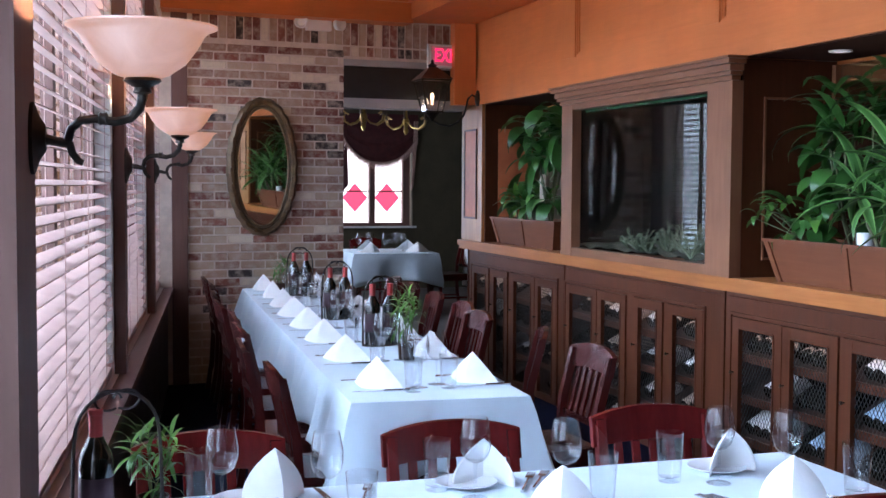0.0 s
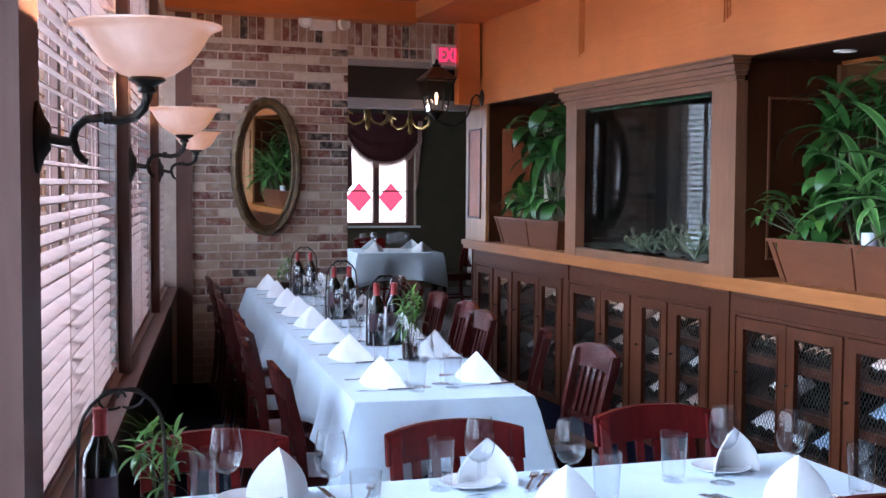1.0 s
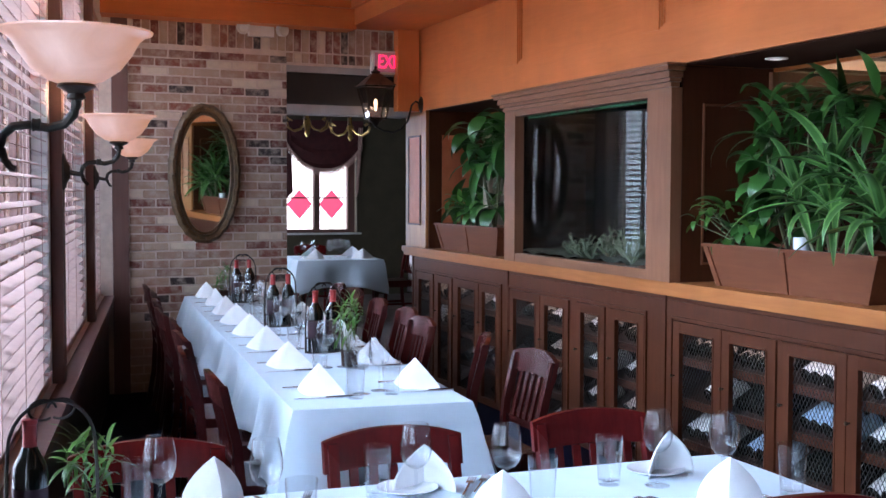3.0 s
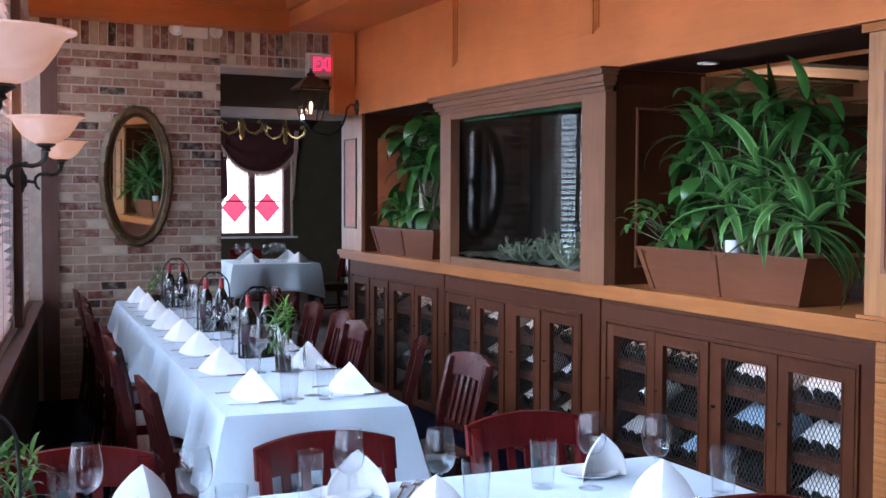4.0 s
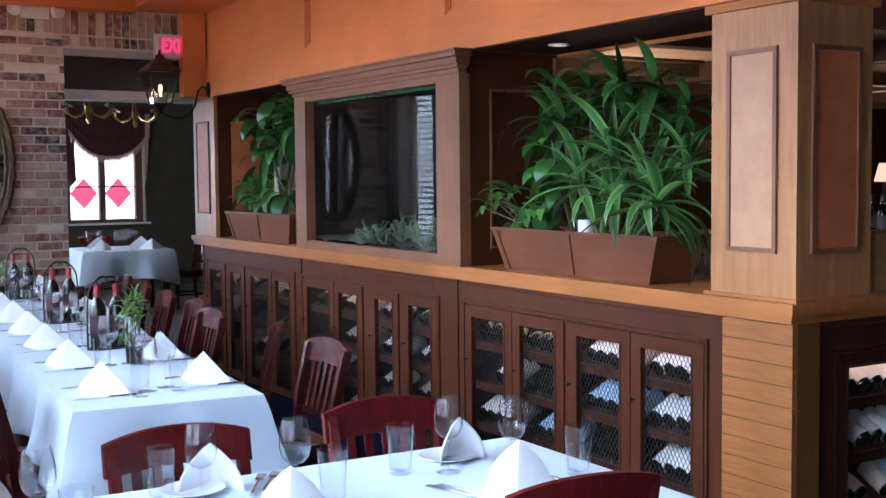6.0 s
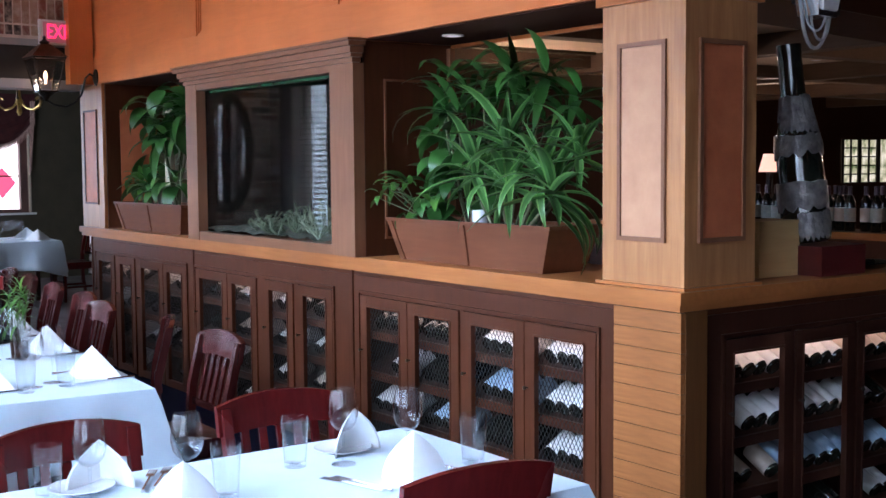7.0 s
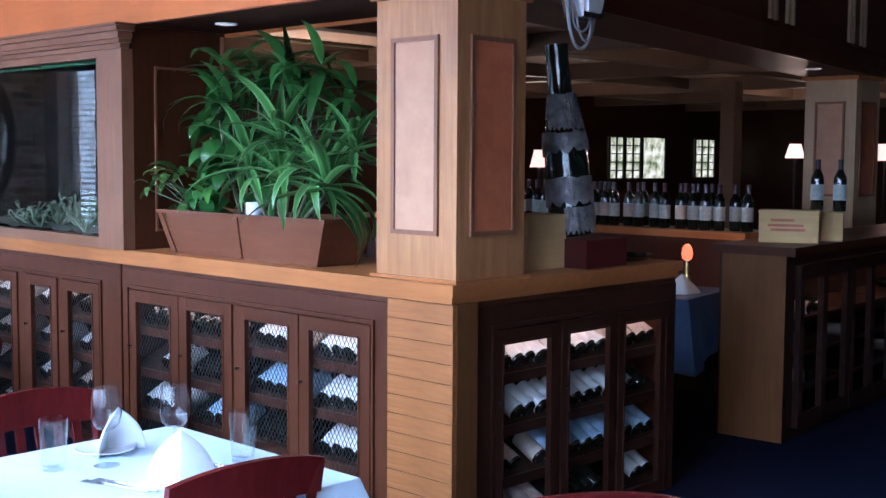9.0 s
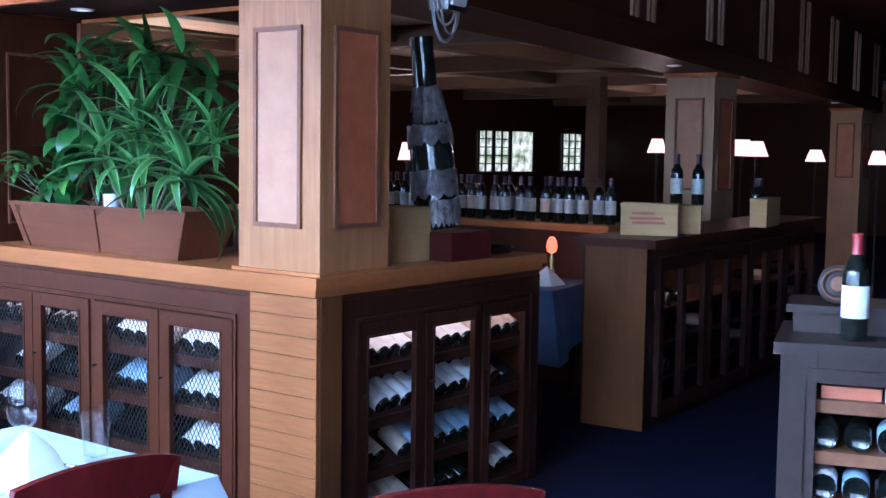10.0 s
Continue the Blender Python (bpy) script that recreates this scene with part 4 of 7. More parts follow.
def trough(label, y0, y1, x0, x1, h, inset):
    """A wooden planter, wider at the rim than at its foot."""
    t = thing("planter_box", label, "planter", Matrix.Translation(((x0 + x1) / 2, (y0 + y1) / 2, SHELF + 0.001)))
    w, d = (y1 - y0) / 2, (x1 - x0) / 2
    e = 0.02
    bot = [(-d + 0.03, -w + inset), (d - 0.03, -w + inset), (d - 0.03, w - inset), (-d + 0.03, w - inset)]
    top = [(-d, -w), (d, -w), (d, w), (-d, w)]
    for k in range(4):
        q = (k + 1) % 4
        cx = lambda p, f: (p[0] * f[0], p[1] * f[1])
        fi = ((d - e) / d, (w - e) / w)
        bm = bm_new()
        hexa(bm, [(*bot[k], 0), (*bot[q], 0), (*cx(bot[q], fi), 0), (*cx(bot[k], fi), 0),
                  (*top[k], h), (*top[q], h), (*cx(top[q], fi), h), (*cx(top[k], fi), h)])
        part("board", bm, TROUGH, t)
    bm = bm_new()
    box(bm, -d + 0.035, d - 0.035, -w + inset + 0.005, w - inset - 0.005, 0.001, 0.02)
    part("bottom", bm, TROUGH, t)
    bm = bm_new()
    for q in ((-d - 0.012, -d + 0.012, -w - 0.012, w + 0.012), (d - 0.012, d + 0.012, -w - 0.012, w + 0.012)):
        box(bm, *q, h + 0.001, h + 0.016)
    for q in ((-w - 0.012, -w + 0.012), (w - 0.012, w + 0.012)):
        box(bm, -d + 0.012, d - 0.012, *q, h + 0.001, h + 0.016)
    part("rim", bm, TROUGH, t, "", 0.003)
    for s in (-1, 0, 1):
        bm = bm_new()
        yb, yt = s * (w - inset) * 0.97, s * w * 0.975
        hexa(bm, [(-d + 0.022, yb - 0.02, 0.0), (-d + 0.022, yb + 0.02, 0), (-d + 0.031, yb + 0.02, 0), (-d + 0.031, yb - 0.02, 0),
                  (-d - 0.007, yt - 0.02, h), (-d - 0.007, yt + 0.02, h), (-d + 0.001, yt + 0.02, h), (-d + 0.001, yt - 0.02, h)])
        part("batten", bm, TROUGH, t)
    bm = bm_new()
    n, k = 18, 6
    rr = random.Random(5)
    vs = [[bm.verts.new((-d + e + (2 * d - 2 * e) * i / k, -w + e + (2 * w - 2 * e) * j / n, h - 0.02 + 0.03 * rr.random())) for j in range(n + 1)] for i in range(k + 1)]
    for i in range(k):
        for j in range(n):
            bm.faces.new((vs[i][j], vs[i][j + 1], vs[i + 1][j + 1], vs[i + 1][j]))
    part("soil", bm, SOIL, t, "pale moss and pebbles", 0, True)
    return t


TZ = SHELF + 0.19
trough("russet wood planter trough on the oak ledge", 3.84, 5.10, 3.33, 3.63, 0.195, 0.08)
trough("small russet wood planter trough on the oak ledge", 7.72, 9.00, 3.33, 3.60, 0.195, 0.09)


def plant(name, label, p):
    return thing(name, label, "plant", Matrix.Translation(p))


# tall plant with arching dark leaves
pl = plant("tall_houseplant", "tall houseplant with arching dark green leaves", (3.55, 4.60, TZ))
for i in range(9):
    a = i / 9 * 6.28
    q = Vector((0.07 * math.cos(a), 0.30 * math.sin(a), 0.50 + 0.20 * rl.random()))
    stem(pl, (0.02 * math.cos(a), 0.12 * math.sin(a), -0.01), q)
    rosette(pl, q, STRAPS_D, 7, 0.9, -5, 45)
q = Vector((0.02, -0.27, 0.62))
stem(pl, (0, -0.1, 0), q)
rosette(pl, q, STRAPS_D, 9, 0.8, 0, 60)
leaf_at(pl, leaf_mesh("broad_leaf", LEAF_DARK, 0.30, 0.075, 0.15), Vector((0.02, -0.24, 0.60)), 20, 86, 1.05)
for i in range(70):
    leaf_at(pl, rl.choice(BROADS), Vector((rl.uniform(-.10, .10), rl.uniform(-.15, .40), rl.uniform(0.10, 0.48))), rl.uniform(0, 360), rl.uniform(-40, 45), rl.uniform(0.7, 1.3), rl.uniform(-30, 30))
for dy, h in ((-0.38, 0.60), (-0.52, 0.66), (-0.66, 0.56), (-0.20, 0.72), (0.30, 0.70), (-0.45, 0.45), (-0.72, 0.42)):
    q = Vector((rl.uniform(-.06, .08), dy, h))
    stem(pl, (0.03, dy * 0.5, 0.0), q)
    rosette(pl, q, STRAPS_D, 7, 0.85, -15, 45)
# bushy low plant with side shoots
pl = plant("leafy_houseplant", "bushy houseplant with broad glossy leaves", (3.46, 4.92, TZ))
for i in range(34):
    leaf_at(pl, rl.choice(BROADL + BROADS), Vector((rl.uniform(-.10, .10), rl.uniform(-.12, .16), rl.uniform(0.0, 0.22))), rl.uniform(0, 360), rl.uniform(-25, 55), rl.uniform(0.6, 1.0), rl.uniform(-25, 25))
for i in range(6):
    q = Vector((rl.uniform(-.16, -.02), rl.uniform(0.10, 0.26), rl.uniform(0.10, 0.20)))
    stem(pl, (0, 0.05, 0.02), q, 0.004)
    rosette(pl, q, BROADL, 4, 0.6, -20, 30)
# strap-leaved plant spilling over the front
pl = plant("dracaena", "spreading strap-leaved dracaena with pale leaf edges", (3.385, 4.20, TZ))
for dx, dy, h, n, s in ((0, 0.0, 0.34, 20, 0.95), (-0.05, 0.17, 0.22, 16, 0.9), (0.02, -0.22, 0.22, 20, 0.9), (-0.04, -0.36, 0.14, 18, 0.95), (-.06, -0.08, 0.16, 16, 0.85), (0.03, -0.45, 0.30, 14, 0.8)):
    q = Vector((dx, dy, h))
    stem(pl, (dx * .3, dy * .4, -0.01), q, 0.010)
    rosette(pl, q, STRAPS, n, s, -25, 72)
for i in range(5):
    leaf_at(pl, rl.choice(STRAPS[2:]), Vector((rl.uniform(-.10, .0), -0.34 - 0.05 * rl.random(), 0.06 + 0.10 * rl.random())), rl.uniform(165, 215), rl.uniform(-40, 5), rl.uniform(0.75, 0.95), rl.uniform(-15, 15))
bm = bm_new()
lathe(bm, [(0.03, 0), (0.036, 0.004), (0.038, 0.07), (0.034, 0.07), (0.032, 0.01)], 18)
pot = part("plant_pot", bm, PORCELAIN, None, "", 0, True)
pot.location = (3.40, 4.42, TZ + 0.005)
tagged(pot, "small white ceramic pot standing in the planter", "pot")
# plants of the far planter
pl = plant("tall_houseplant", "tall dark green houseplant on a cane", (3.46, 8.10, TZ))
for i in range(8):
    q = Vector((rl.uniform(-.10, .10), rl.uniform(-.25, .20), rl.uniform(0.45, 0.72)))
    stem(pl, (0, rl.uniform(-.05, .05), 0), q, 0.008)
    rosette(pl, q, BROADS + STRAPS_D[1:], 9, 0.95, -20, 70)
for i in range(40):
    leaf_at(pl, rl.choice(BROADS), Vector((rl.uniform(-.12, .10), rl.uniform(-.30, .30), rl.uniform(0.40, 0.85))), rl.uniform(0, 360), rl.uniform(-50, 40), rl.uniform(0.9, 1.5), rl.uniform(-30, 30))
pl = plant("leafy_houseplant", "bushy houseplant with broad light green leaves", (3.45, 8.55, TZ))
for k in range(5):
    q = Vector((rl.uniform(-.10, .06), -0.45 + 0.22 * k, 0.08 + 0.1 * rl.random()))
    stem(pl, (0, q.y * .8, -0.01), q, 0.006)
    rosette(pl, q, BROADL + BROADS, 14, 1.15, -25, 75)
bm = bm_new()
sweep(bm, [(3.46, 8.22, TZ), (3.46, 8.22, TZ + 0.75)], 0.035, 10)
tagged(part("plant_cane", bm, CREAMLABEL), "pale support cane standing in the planter", "cane")

# ---------- brick wall ----------
bm = bm_new()
box(bm, 0.55, 2.185, YF - 0.006, YF + 0.22, 0, 3.2)
box(bm, 2.185, 3.275, YF - 0.006, YF + 0.22, 2.575, 3.2)
wall = structure("wall_north", bm, MORTAR, "reclaimed brick wall in grey, pink and charcoal")
BL, BH = 0.190, 0.0545


def brick_mesh(l, h, seed):
    r = random.Random(seed)
    bm = bm_new()
    vs = box(bm, -l / 2, l / 2, 0, 0.05, -h / 2, h / 2)
    me_b = bm
    bmesh.ops.bevel(bm, geom=list(bm.edges), offset=0.004, segments=1, affect='EDGES')
    for v in bm.verts:
        v.co += Vector((r.uniform(-.002, .002), r.uniform(-.003, .002), r.uniform(-.0015, .0015)))
    return to_mesh("brick", bm, BRICK)


BR = [brick_mesh(BL, BH, s) for s in range(4)]
BRH = [brick_mesh(BL / 2 - 0.006, BH, s) for s in (8, 9)]
BRS = [brick_mesh(0.056, 0.2, s) for s in (11, 12, 13)]
BRT = [brick_mesh(0.056, 0.075, s) for s in (14, 15)]
rk = random.Random(21)
low = bm_new()
ci = 0
z = 0.04
while z < 2.66:
    off = 0.0 if ci % 2 == 0 else 0.1015
    x = 0.83 - off
    while x < 2.19:
        l, r = max(x, 0.80), min(x + BL, 2.183)
        if r - l > 0.03:
            if z < 0.55:
                box(low, l, r, YF - 0.012, YF + 0.004, z - BH / 2, z + BH / 2)
            elif r - l > BL - 0.01:
                piece("brick", rk.choice(BR), wall, pose((l + r) / 2, YF - 0.013 + rk.uniform(-.002, .002), z, 0, rk.uniform(-.4, .4), 0))
            else:
                ob = piece("brick", rk.choice(BRH), wall, pose((l + r) / 2, YF - 0.013, z))
                ob.scale.x = (r - l) / (BL / 2 - 0.006)
        x += 0.203
    z += 0.0677
    ci += 1
lowb = part("brick", low, BRICK, wall)
lowb["kind"] = "stuff"
x = 0.86
while x < 3.26:
    piece("brick", rk.choice(BRS), wall, pose(x, YF - 0.013 + rk.uniform(-.002, .002), 2.785))
    if x > 2.2:
        piece("brick", rk.choice(BRT), wall, pose(x, YF - 0.013, 2.634))
    x += 0.0675

# brick reveals of the windows, coloured pale to stand for sunlight
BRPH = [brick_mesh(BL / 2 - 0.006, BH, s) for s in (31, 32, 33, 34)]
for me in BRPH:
    me.materials[0] = BRICK_SUNLIT
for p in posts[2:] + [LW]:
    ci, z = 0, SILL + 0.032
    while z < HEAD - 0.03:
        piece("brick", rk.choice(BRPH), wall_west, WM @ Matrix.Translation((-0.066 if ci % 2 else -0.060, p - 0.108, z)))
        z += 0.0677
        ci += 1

# header of the opening
bm = bm_new()
box(bm, 2.187, 3.275, YF + 0.01, YF + 0.2, 2.262, 2.52)
header = structure("header_panel", bm, BLACK, "black panel above the opening", 0, "panel")
bm = bm_new()
box(bm, 2.187, 3.275, YF - 0.01, YF + 0.21, 2.521, 2.572)
box(bm, 2.187, 3.275, YF - 0.01, YF + 0.21, 2.185, 2.261)
header_trim = structure("trim_header", bm, GREYTRIM, "grey trim bars over the opening", 0.004, "trim")

# the brick wall stands a little askew to the partition
ASKEW = Matrix.Translation((2.19, YF, 0)) @ Matrix.Rotation(radians(5), 4, 'Z') @ Matrix.Translation((-2.19, -YF, 0))


def askew(ob):
    ob.matrix_basis = ASKEW @ ob.matrix_basis


for ob in (wall, header, header_trim, soffit_brick, brick_edge):
    askew(ob)

# oval mirror
mir = thing("oval_mirror", "tall oval mirror in an aged gilt carved frame", "mirror", Matrix.Translation((1.508, YF - 0.024, 1.69)) @ Matrix.Rotation(radians(1.0), 4, 'X') @ Matrix.Rotation(radians(-0.3), 4, 'Z'))
A, B = 0.205, 0.462


def oval(bm, prof, n=72, bumps=0.0):
    rings = []
    for i in range(n):
        a = 2 * math.pi * i / n
        ring = []
        for (o, y) in prof:
            oo = o + (bumps * math.sin(a * 24) if o > 0.03 else 0)
            nx, nz = math.cos(a) / A, math.sin(a) / B
            l = math.hypot(nx, nz)
            ring.append(bm.verts.new((A * math.cos(a) + oo * nx / l, y, B * math.sin(a) + oo * nz / l)))
        rings.append(ring)
    m = len(prof)
    for i in range(n):
        r0, r1 = rings[i], rings[(i + 1) % n]
        for k in range(m):
            bm.faces.new((r0[k], r1[k], r1[(k + 1) % m], r0[(k + 1) % m]))


bm = bm_new()
oval(bm, [(-0.004, 0.004), (0.0, -0.018), (0.012, -0.024), (0.018, -0.012), (0.03, -0.03), (0.056, -0.036), (0.074, -0.018), (0.084, 0.004)], 96, 0.004)
part("frame", bm, GILT, mir, "", 0, True)
bm = bm_new()
oval(bm, [(-0.006, -0.006), (0.0, -0.024), (0.008, -0.024), (0.008, -0.006)], 96)
part("inner_rim", bm, GILT, mir, "worn gilt inner rim", 0, True)
bm = bm_new()
vs = [bm.verts.new((A * math.cos(2 * math.pi * i / 72), -0.004, B * math.sin(2 * math.pi * i / 72))) for i in range(72)]
bm.faces.new(vs)
part("mirror_glass", bm, MIRROR, mir)
for i in range(24):
    a = 2 * math.pi * i / 24
    nx, nz = math.cos(a) / A, math.sin(a) / B
    l = math.hypot(nx, nz)
    bm = bm_new()
    lathe(bm, [(0.001, -0.008), (0.008, -0.004), (0.008, 0.004), (0.001, 0.008)], 8, (A * math.cos(a) + 0.05 * nx / l, -0.036, B * math.sin(a) + 0.05 * nz / l))
    part("carved_bead", bm, GILT, mir, "", 0, True)

# emergency light
em = thing("emergency_light", "white emergency light with two lamp heads on the brick", "light", Matrix.Translation((1.96, YF - 0.02, 2.84)))
bm = bm_new()
box(bm, -0.10, 0.10, -0.06, 0, -0.06, 0.05)
part("body", bm, WHITEPAINT, em, "", 0.008)
for sx in (-1, 1):
    bm = bm_new()
    lathe(bm, [(0.02, 0), (0.05, 0.02), (0.055, 0.06), (0.048, 0.062), (0.03, 0.04)], 18, (0, 0, 0), Matrix.Translation((sx * 0.14, -0.05, -0.005)) @ Matrix.Rotation(radians(90), 4, 'X') @ Matrix.Rotation(radians(25 * sx), 4, 'Y'))
    part("lamp_head", bm, WHITEPAINT, em, "", 0, True)

# exit sign
ex = thing("exit_sign", "lit exit sign with red letters, white box", "sign", Matrix.Translation((3.04, YF - 0.11, 2.62)))
bm = bm_new()
box(bm, -0.16, 0.16, -0.025, 0.025, -0.095, 0.095)
part("box", bm, WHITEPAINT, ex, "", 0.006)
bm = bm_new()
box(bm, -0.14, 0.14, -0.028, -0.0255, -0.078, 0.078)
part("face", bm, glow("sign face", (1.0, 0.25, 0.35), 0.10, (0.45, 0.28, 0.30)), ex)
bm = bm_new()
box(bm, -0.03, 0.03, 0.026, 0.098, 0.02, 0.07)
part("bracket", bm, WHITEPAINT, ex)
cu = bpy.data.curves.new("letters", 'FONT')
cu.body = "EXIT"
cu.size, cu.extrude, cu.align_x, cu.align_y = 0.155, 0.002, 'CENTER', 'CENTER'
tmp = bpy.data.objects.new("tmp_letters", cu)
scene.collection.objects.link(tmp)
me = bpy.data.meshes.new_from_object(tmp.evaluated_get(bpy.context.evaluated_depsgraph_get()))
bpy.data.objects.remove(tmp)
me.materials.clear()
me.materials.append(glow("red lit letters", (1.0, 0.02, 0.10), 2.2, (0.6, 0.02, 0.05)))
lt = new("letters", me)
lt.parent = ex
lt.matrix_basis = pose(0, -0.031, 0, 90, 0, 0) @ Matrix.Diagonal((0.72, 1, 1, 1))
lt["label"] = "red letters reading EXIT"

for ob in (mir, em, ex):
    askew(ob)

# ---------- lanterns ----------
BULB = glow("lit bulb", (1.0, 0.66, 0.36), 4.0, (1, 0.9, 0.8))


def lantern(m, label, lit, c=-0.40):
    """A tapered lantern on a curled iron bracket; the wall is at local x = 0, the lantern hangs at -x."""
    ob = thing("wall_lantern", label, "lantern", m)
    bm = bm_new()
    t, b, h0, h1 = 0.135, 0.075, -0.16, 0.13
    for sx in (-1, 1):
        for sy in (-1, 1):
            sweep(bm, [(c + sx * b, sy * b, h0), (c + sx * t, sy * t, h1)], 0.007, 6)
    for hw, z in ((t, h1), (b, h0)):
        for q in ((c - hw - .008, c + hw + .008, -hw - .008, -hw + .008), (c - hw - .008, c + hw + .008, hw - .008, hw + .008), (c - hw - .008, c - hw + .008, -hw + .008, hw - .008), (c + hw - .008, c + hw + .008, -hw + .008, hw - .008)):
            box(bm, *q, z - 0.007, z + 0.007)
    part("cage", bm, BRONZE, ob)
    bm = bm_new()
    r = t + 0.02
    hexa(bm, [(c - r, -r, h1 + .008), (c + r, -r, h1 + .008), (c + r, r, h1 + .008), (c - r, r, h1 + .008), (c - .04, -.04, h1 + .12), (c + .04, -.04, h1 + .12), (c + .04, .04, h1 + .12), (c - .04, .04, h1 + .12)])
    part("hood", bm, COPPER, ob, "dark copper hood", 0.003)
    bm = bm_new()
    lathe(bm, [(0.035, 0), (0.045, 0.02), (0.02, 0.035), (0.012, 0.05), (0.016, 0.06), (0.004, 0.075)], 12, (c, 0, h1 + 0.12))
    part("finial", bm, BRONZE, ob, "", 0, True)
    bm = bm_new()
    lathe(bm, [(b + 0.01, 0), (0.05, -0.03), (0.03, -0.045), (0.012, -0.08), (0.003, -0.085)][::-1], 12, (c, 0, h0))
    part("foot", bm, BRONZE, ob, "", 0, True)
    for k in range(4):
        bm = bm_new()
        R = Matrix.Translation((c, 0, 0)) @ Matrix.Rotation(radians(90 * k), 4, 'Z')
        hexa(bm, [R @ Vector(p) for p in ((-b + .008, -b, h0), (b - .008, -b, h0), (b - .008, -b + .003, h0), (-b + .008, -b + .003, h0), (-t + .008, -t, h1), (t - .008, -t, h1), (t - .008, -t + .003, h1), (-t + .008, -t + .003, h1))])
        p = part("pane", bm, GLASS, ob)
        p.visible_shadow = False
    bm = bm_new()
    lathe(bm, [(0.010, -0.08), (0.010, -0.04), (0.016, -0.03), (0.017, 0.0), (0.010, 0.02), (0.003, 0.03)], 12, (c, 0, -0.01))
    part("bulb", bm, BULB if lit else PORCELAIN, ob, "", 0, True)
    bm = bm_new()
    pts = [(0, 0, -0.02), (-0.06, 0, 0.01), (-0.10, 0, -0.03), (-0.115, 0, -0.10), (-0.14, 0, -0.18), (-0.20, 0, -0.25), (-0.28, 0, -0.285), (-0.38, 0, -0.27), (c, 0, h0 - 0.07)]
    sweep(bm, pts, 0.009, 8)
    part("bracket", bm, BRONZE, ob, "curled iron bracket", 0, True)
    bm = bm_new()
    lathe(bm, [(0.05, 0), (0.05, 0.01), (0.035, 0.02), (0.012, 0.03)], 14, (0, 0, 0), Matrix.Translation((0, 0, -0.02)) @ Matrix.Rotation(radians(-90), 4, 'Y') @ Matrix.Diagonal((1.5, 1, 1, 1)))
    part("wall_plate", bm, BRONZE, ob, "", 0, True)
    if lit:
        q = m @ Vector((c, 0, -0.012))
        point_lamp(q.x, q.y, q.z, 0.8, WARM, 0.03)
    return ob


lantern(Matrix.Translation((3.277, 9.20, 2.29)) @ Matrix.Scale(0.88, 4), "dark bronze wall lantern with a lit bulb", True, -0.45)


def flood_light(m):
    """A pale floodlight head tipped downwards on a dark bracket, its cables hanging in loops."""
    ob = thing("flood_light", "pale grey floodlight on the beam with looping cables", "light", m)
    bm = bm_new()
    hexa(bm, [(-0.075, -0.05, 0.0), (0.075, -0.05, 0.0), (0.075, 0.04, 0.0), (-0.075, 0.04, 0.0), (-0.105, -0.07, 0.19), (0.105, -0.07, 0.19), (0.105, 0.06, 0.19), (-0.105, 0.06, 0.19)])
    part("housing", bm, STEEL, ob, "pale grey metal housing", 0.008)
    bm = bm_new()
    hexa(bm, [(-0.055, -0.062, 0.025), (0.055, -0.062, 0.025), (0.055, -0.05, 0.02), (-0.055, -0.05, 0.02), (-0.082, -0.078, 0.17), (0.082, -0.078, 0.17), (0.082, -0.066, 0.17), (-0.082, -0.066, 0.17)])
    part("lens", bm, LABEL, ob, "milky front glass", 0.003)
    bm = bm_new()
    box(bm, 0.07, 0.19, 0.0, 0.075, 0.02, 0.17)
    box(bm, -0.02, 0.11, 0.04, 0.10, 0.06, 0.11)
    part("bracket", bm, BLACK, ob, "black mounting box", 0.004)
    for k, (x0, x1, dz, r) in enumerate(((-0.13, 0.07, -0.125, 0.0075), (-0.10, 0.05, -0.055, 0.005), (-0.06, 0.09, -0.09, 0.005))):
        bm = bm_new()
        pts = [(x0 - 0.02, 0.03, 0.19), (x0, 0.0, 0.06)]
        pts += [((x0 + x1) / 2 - (x1 - x0) / 2 * math.cos(radians(a)), -0.01, 0.02 + (dz - 0.02) * math.sin(radians(a))) for a in range(10, 171, 16)]
        pts += [(x1, 0.0, 0.04)]
        sweep(bm, pts, r, 7)
        part("cable", bm, GREYTRIM, ob, "grey looping cable", 0, True)
    return ob


flood_light(pose(4.005, 3.005, 2.142, 0, 0, 8))

# ---------- wall lamps between the windows ----------


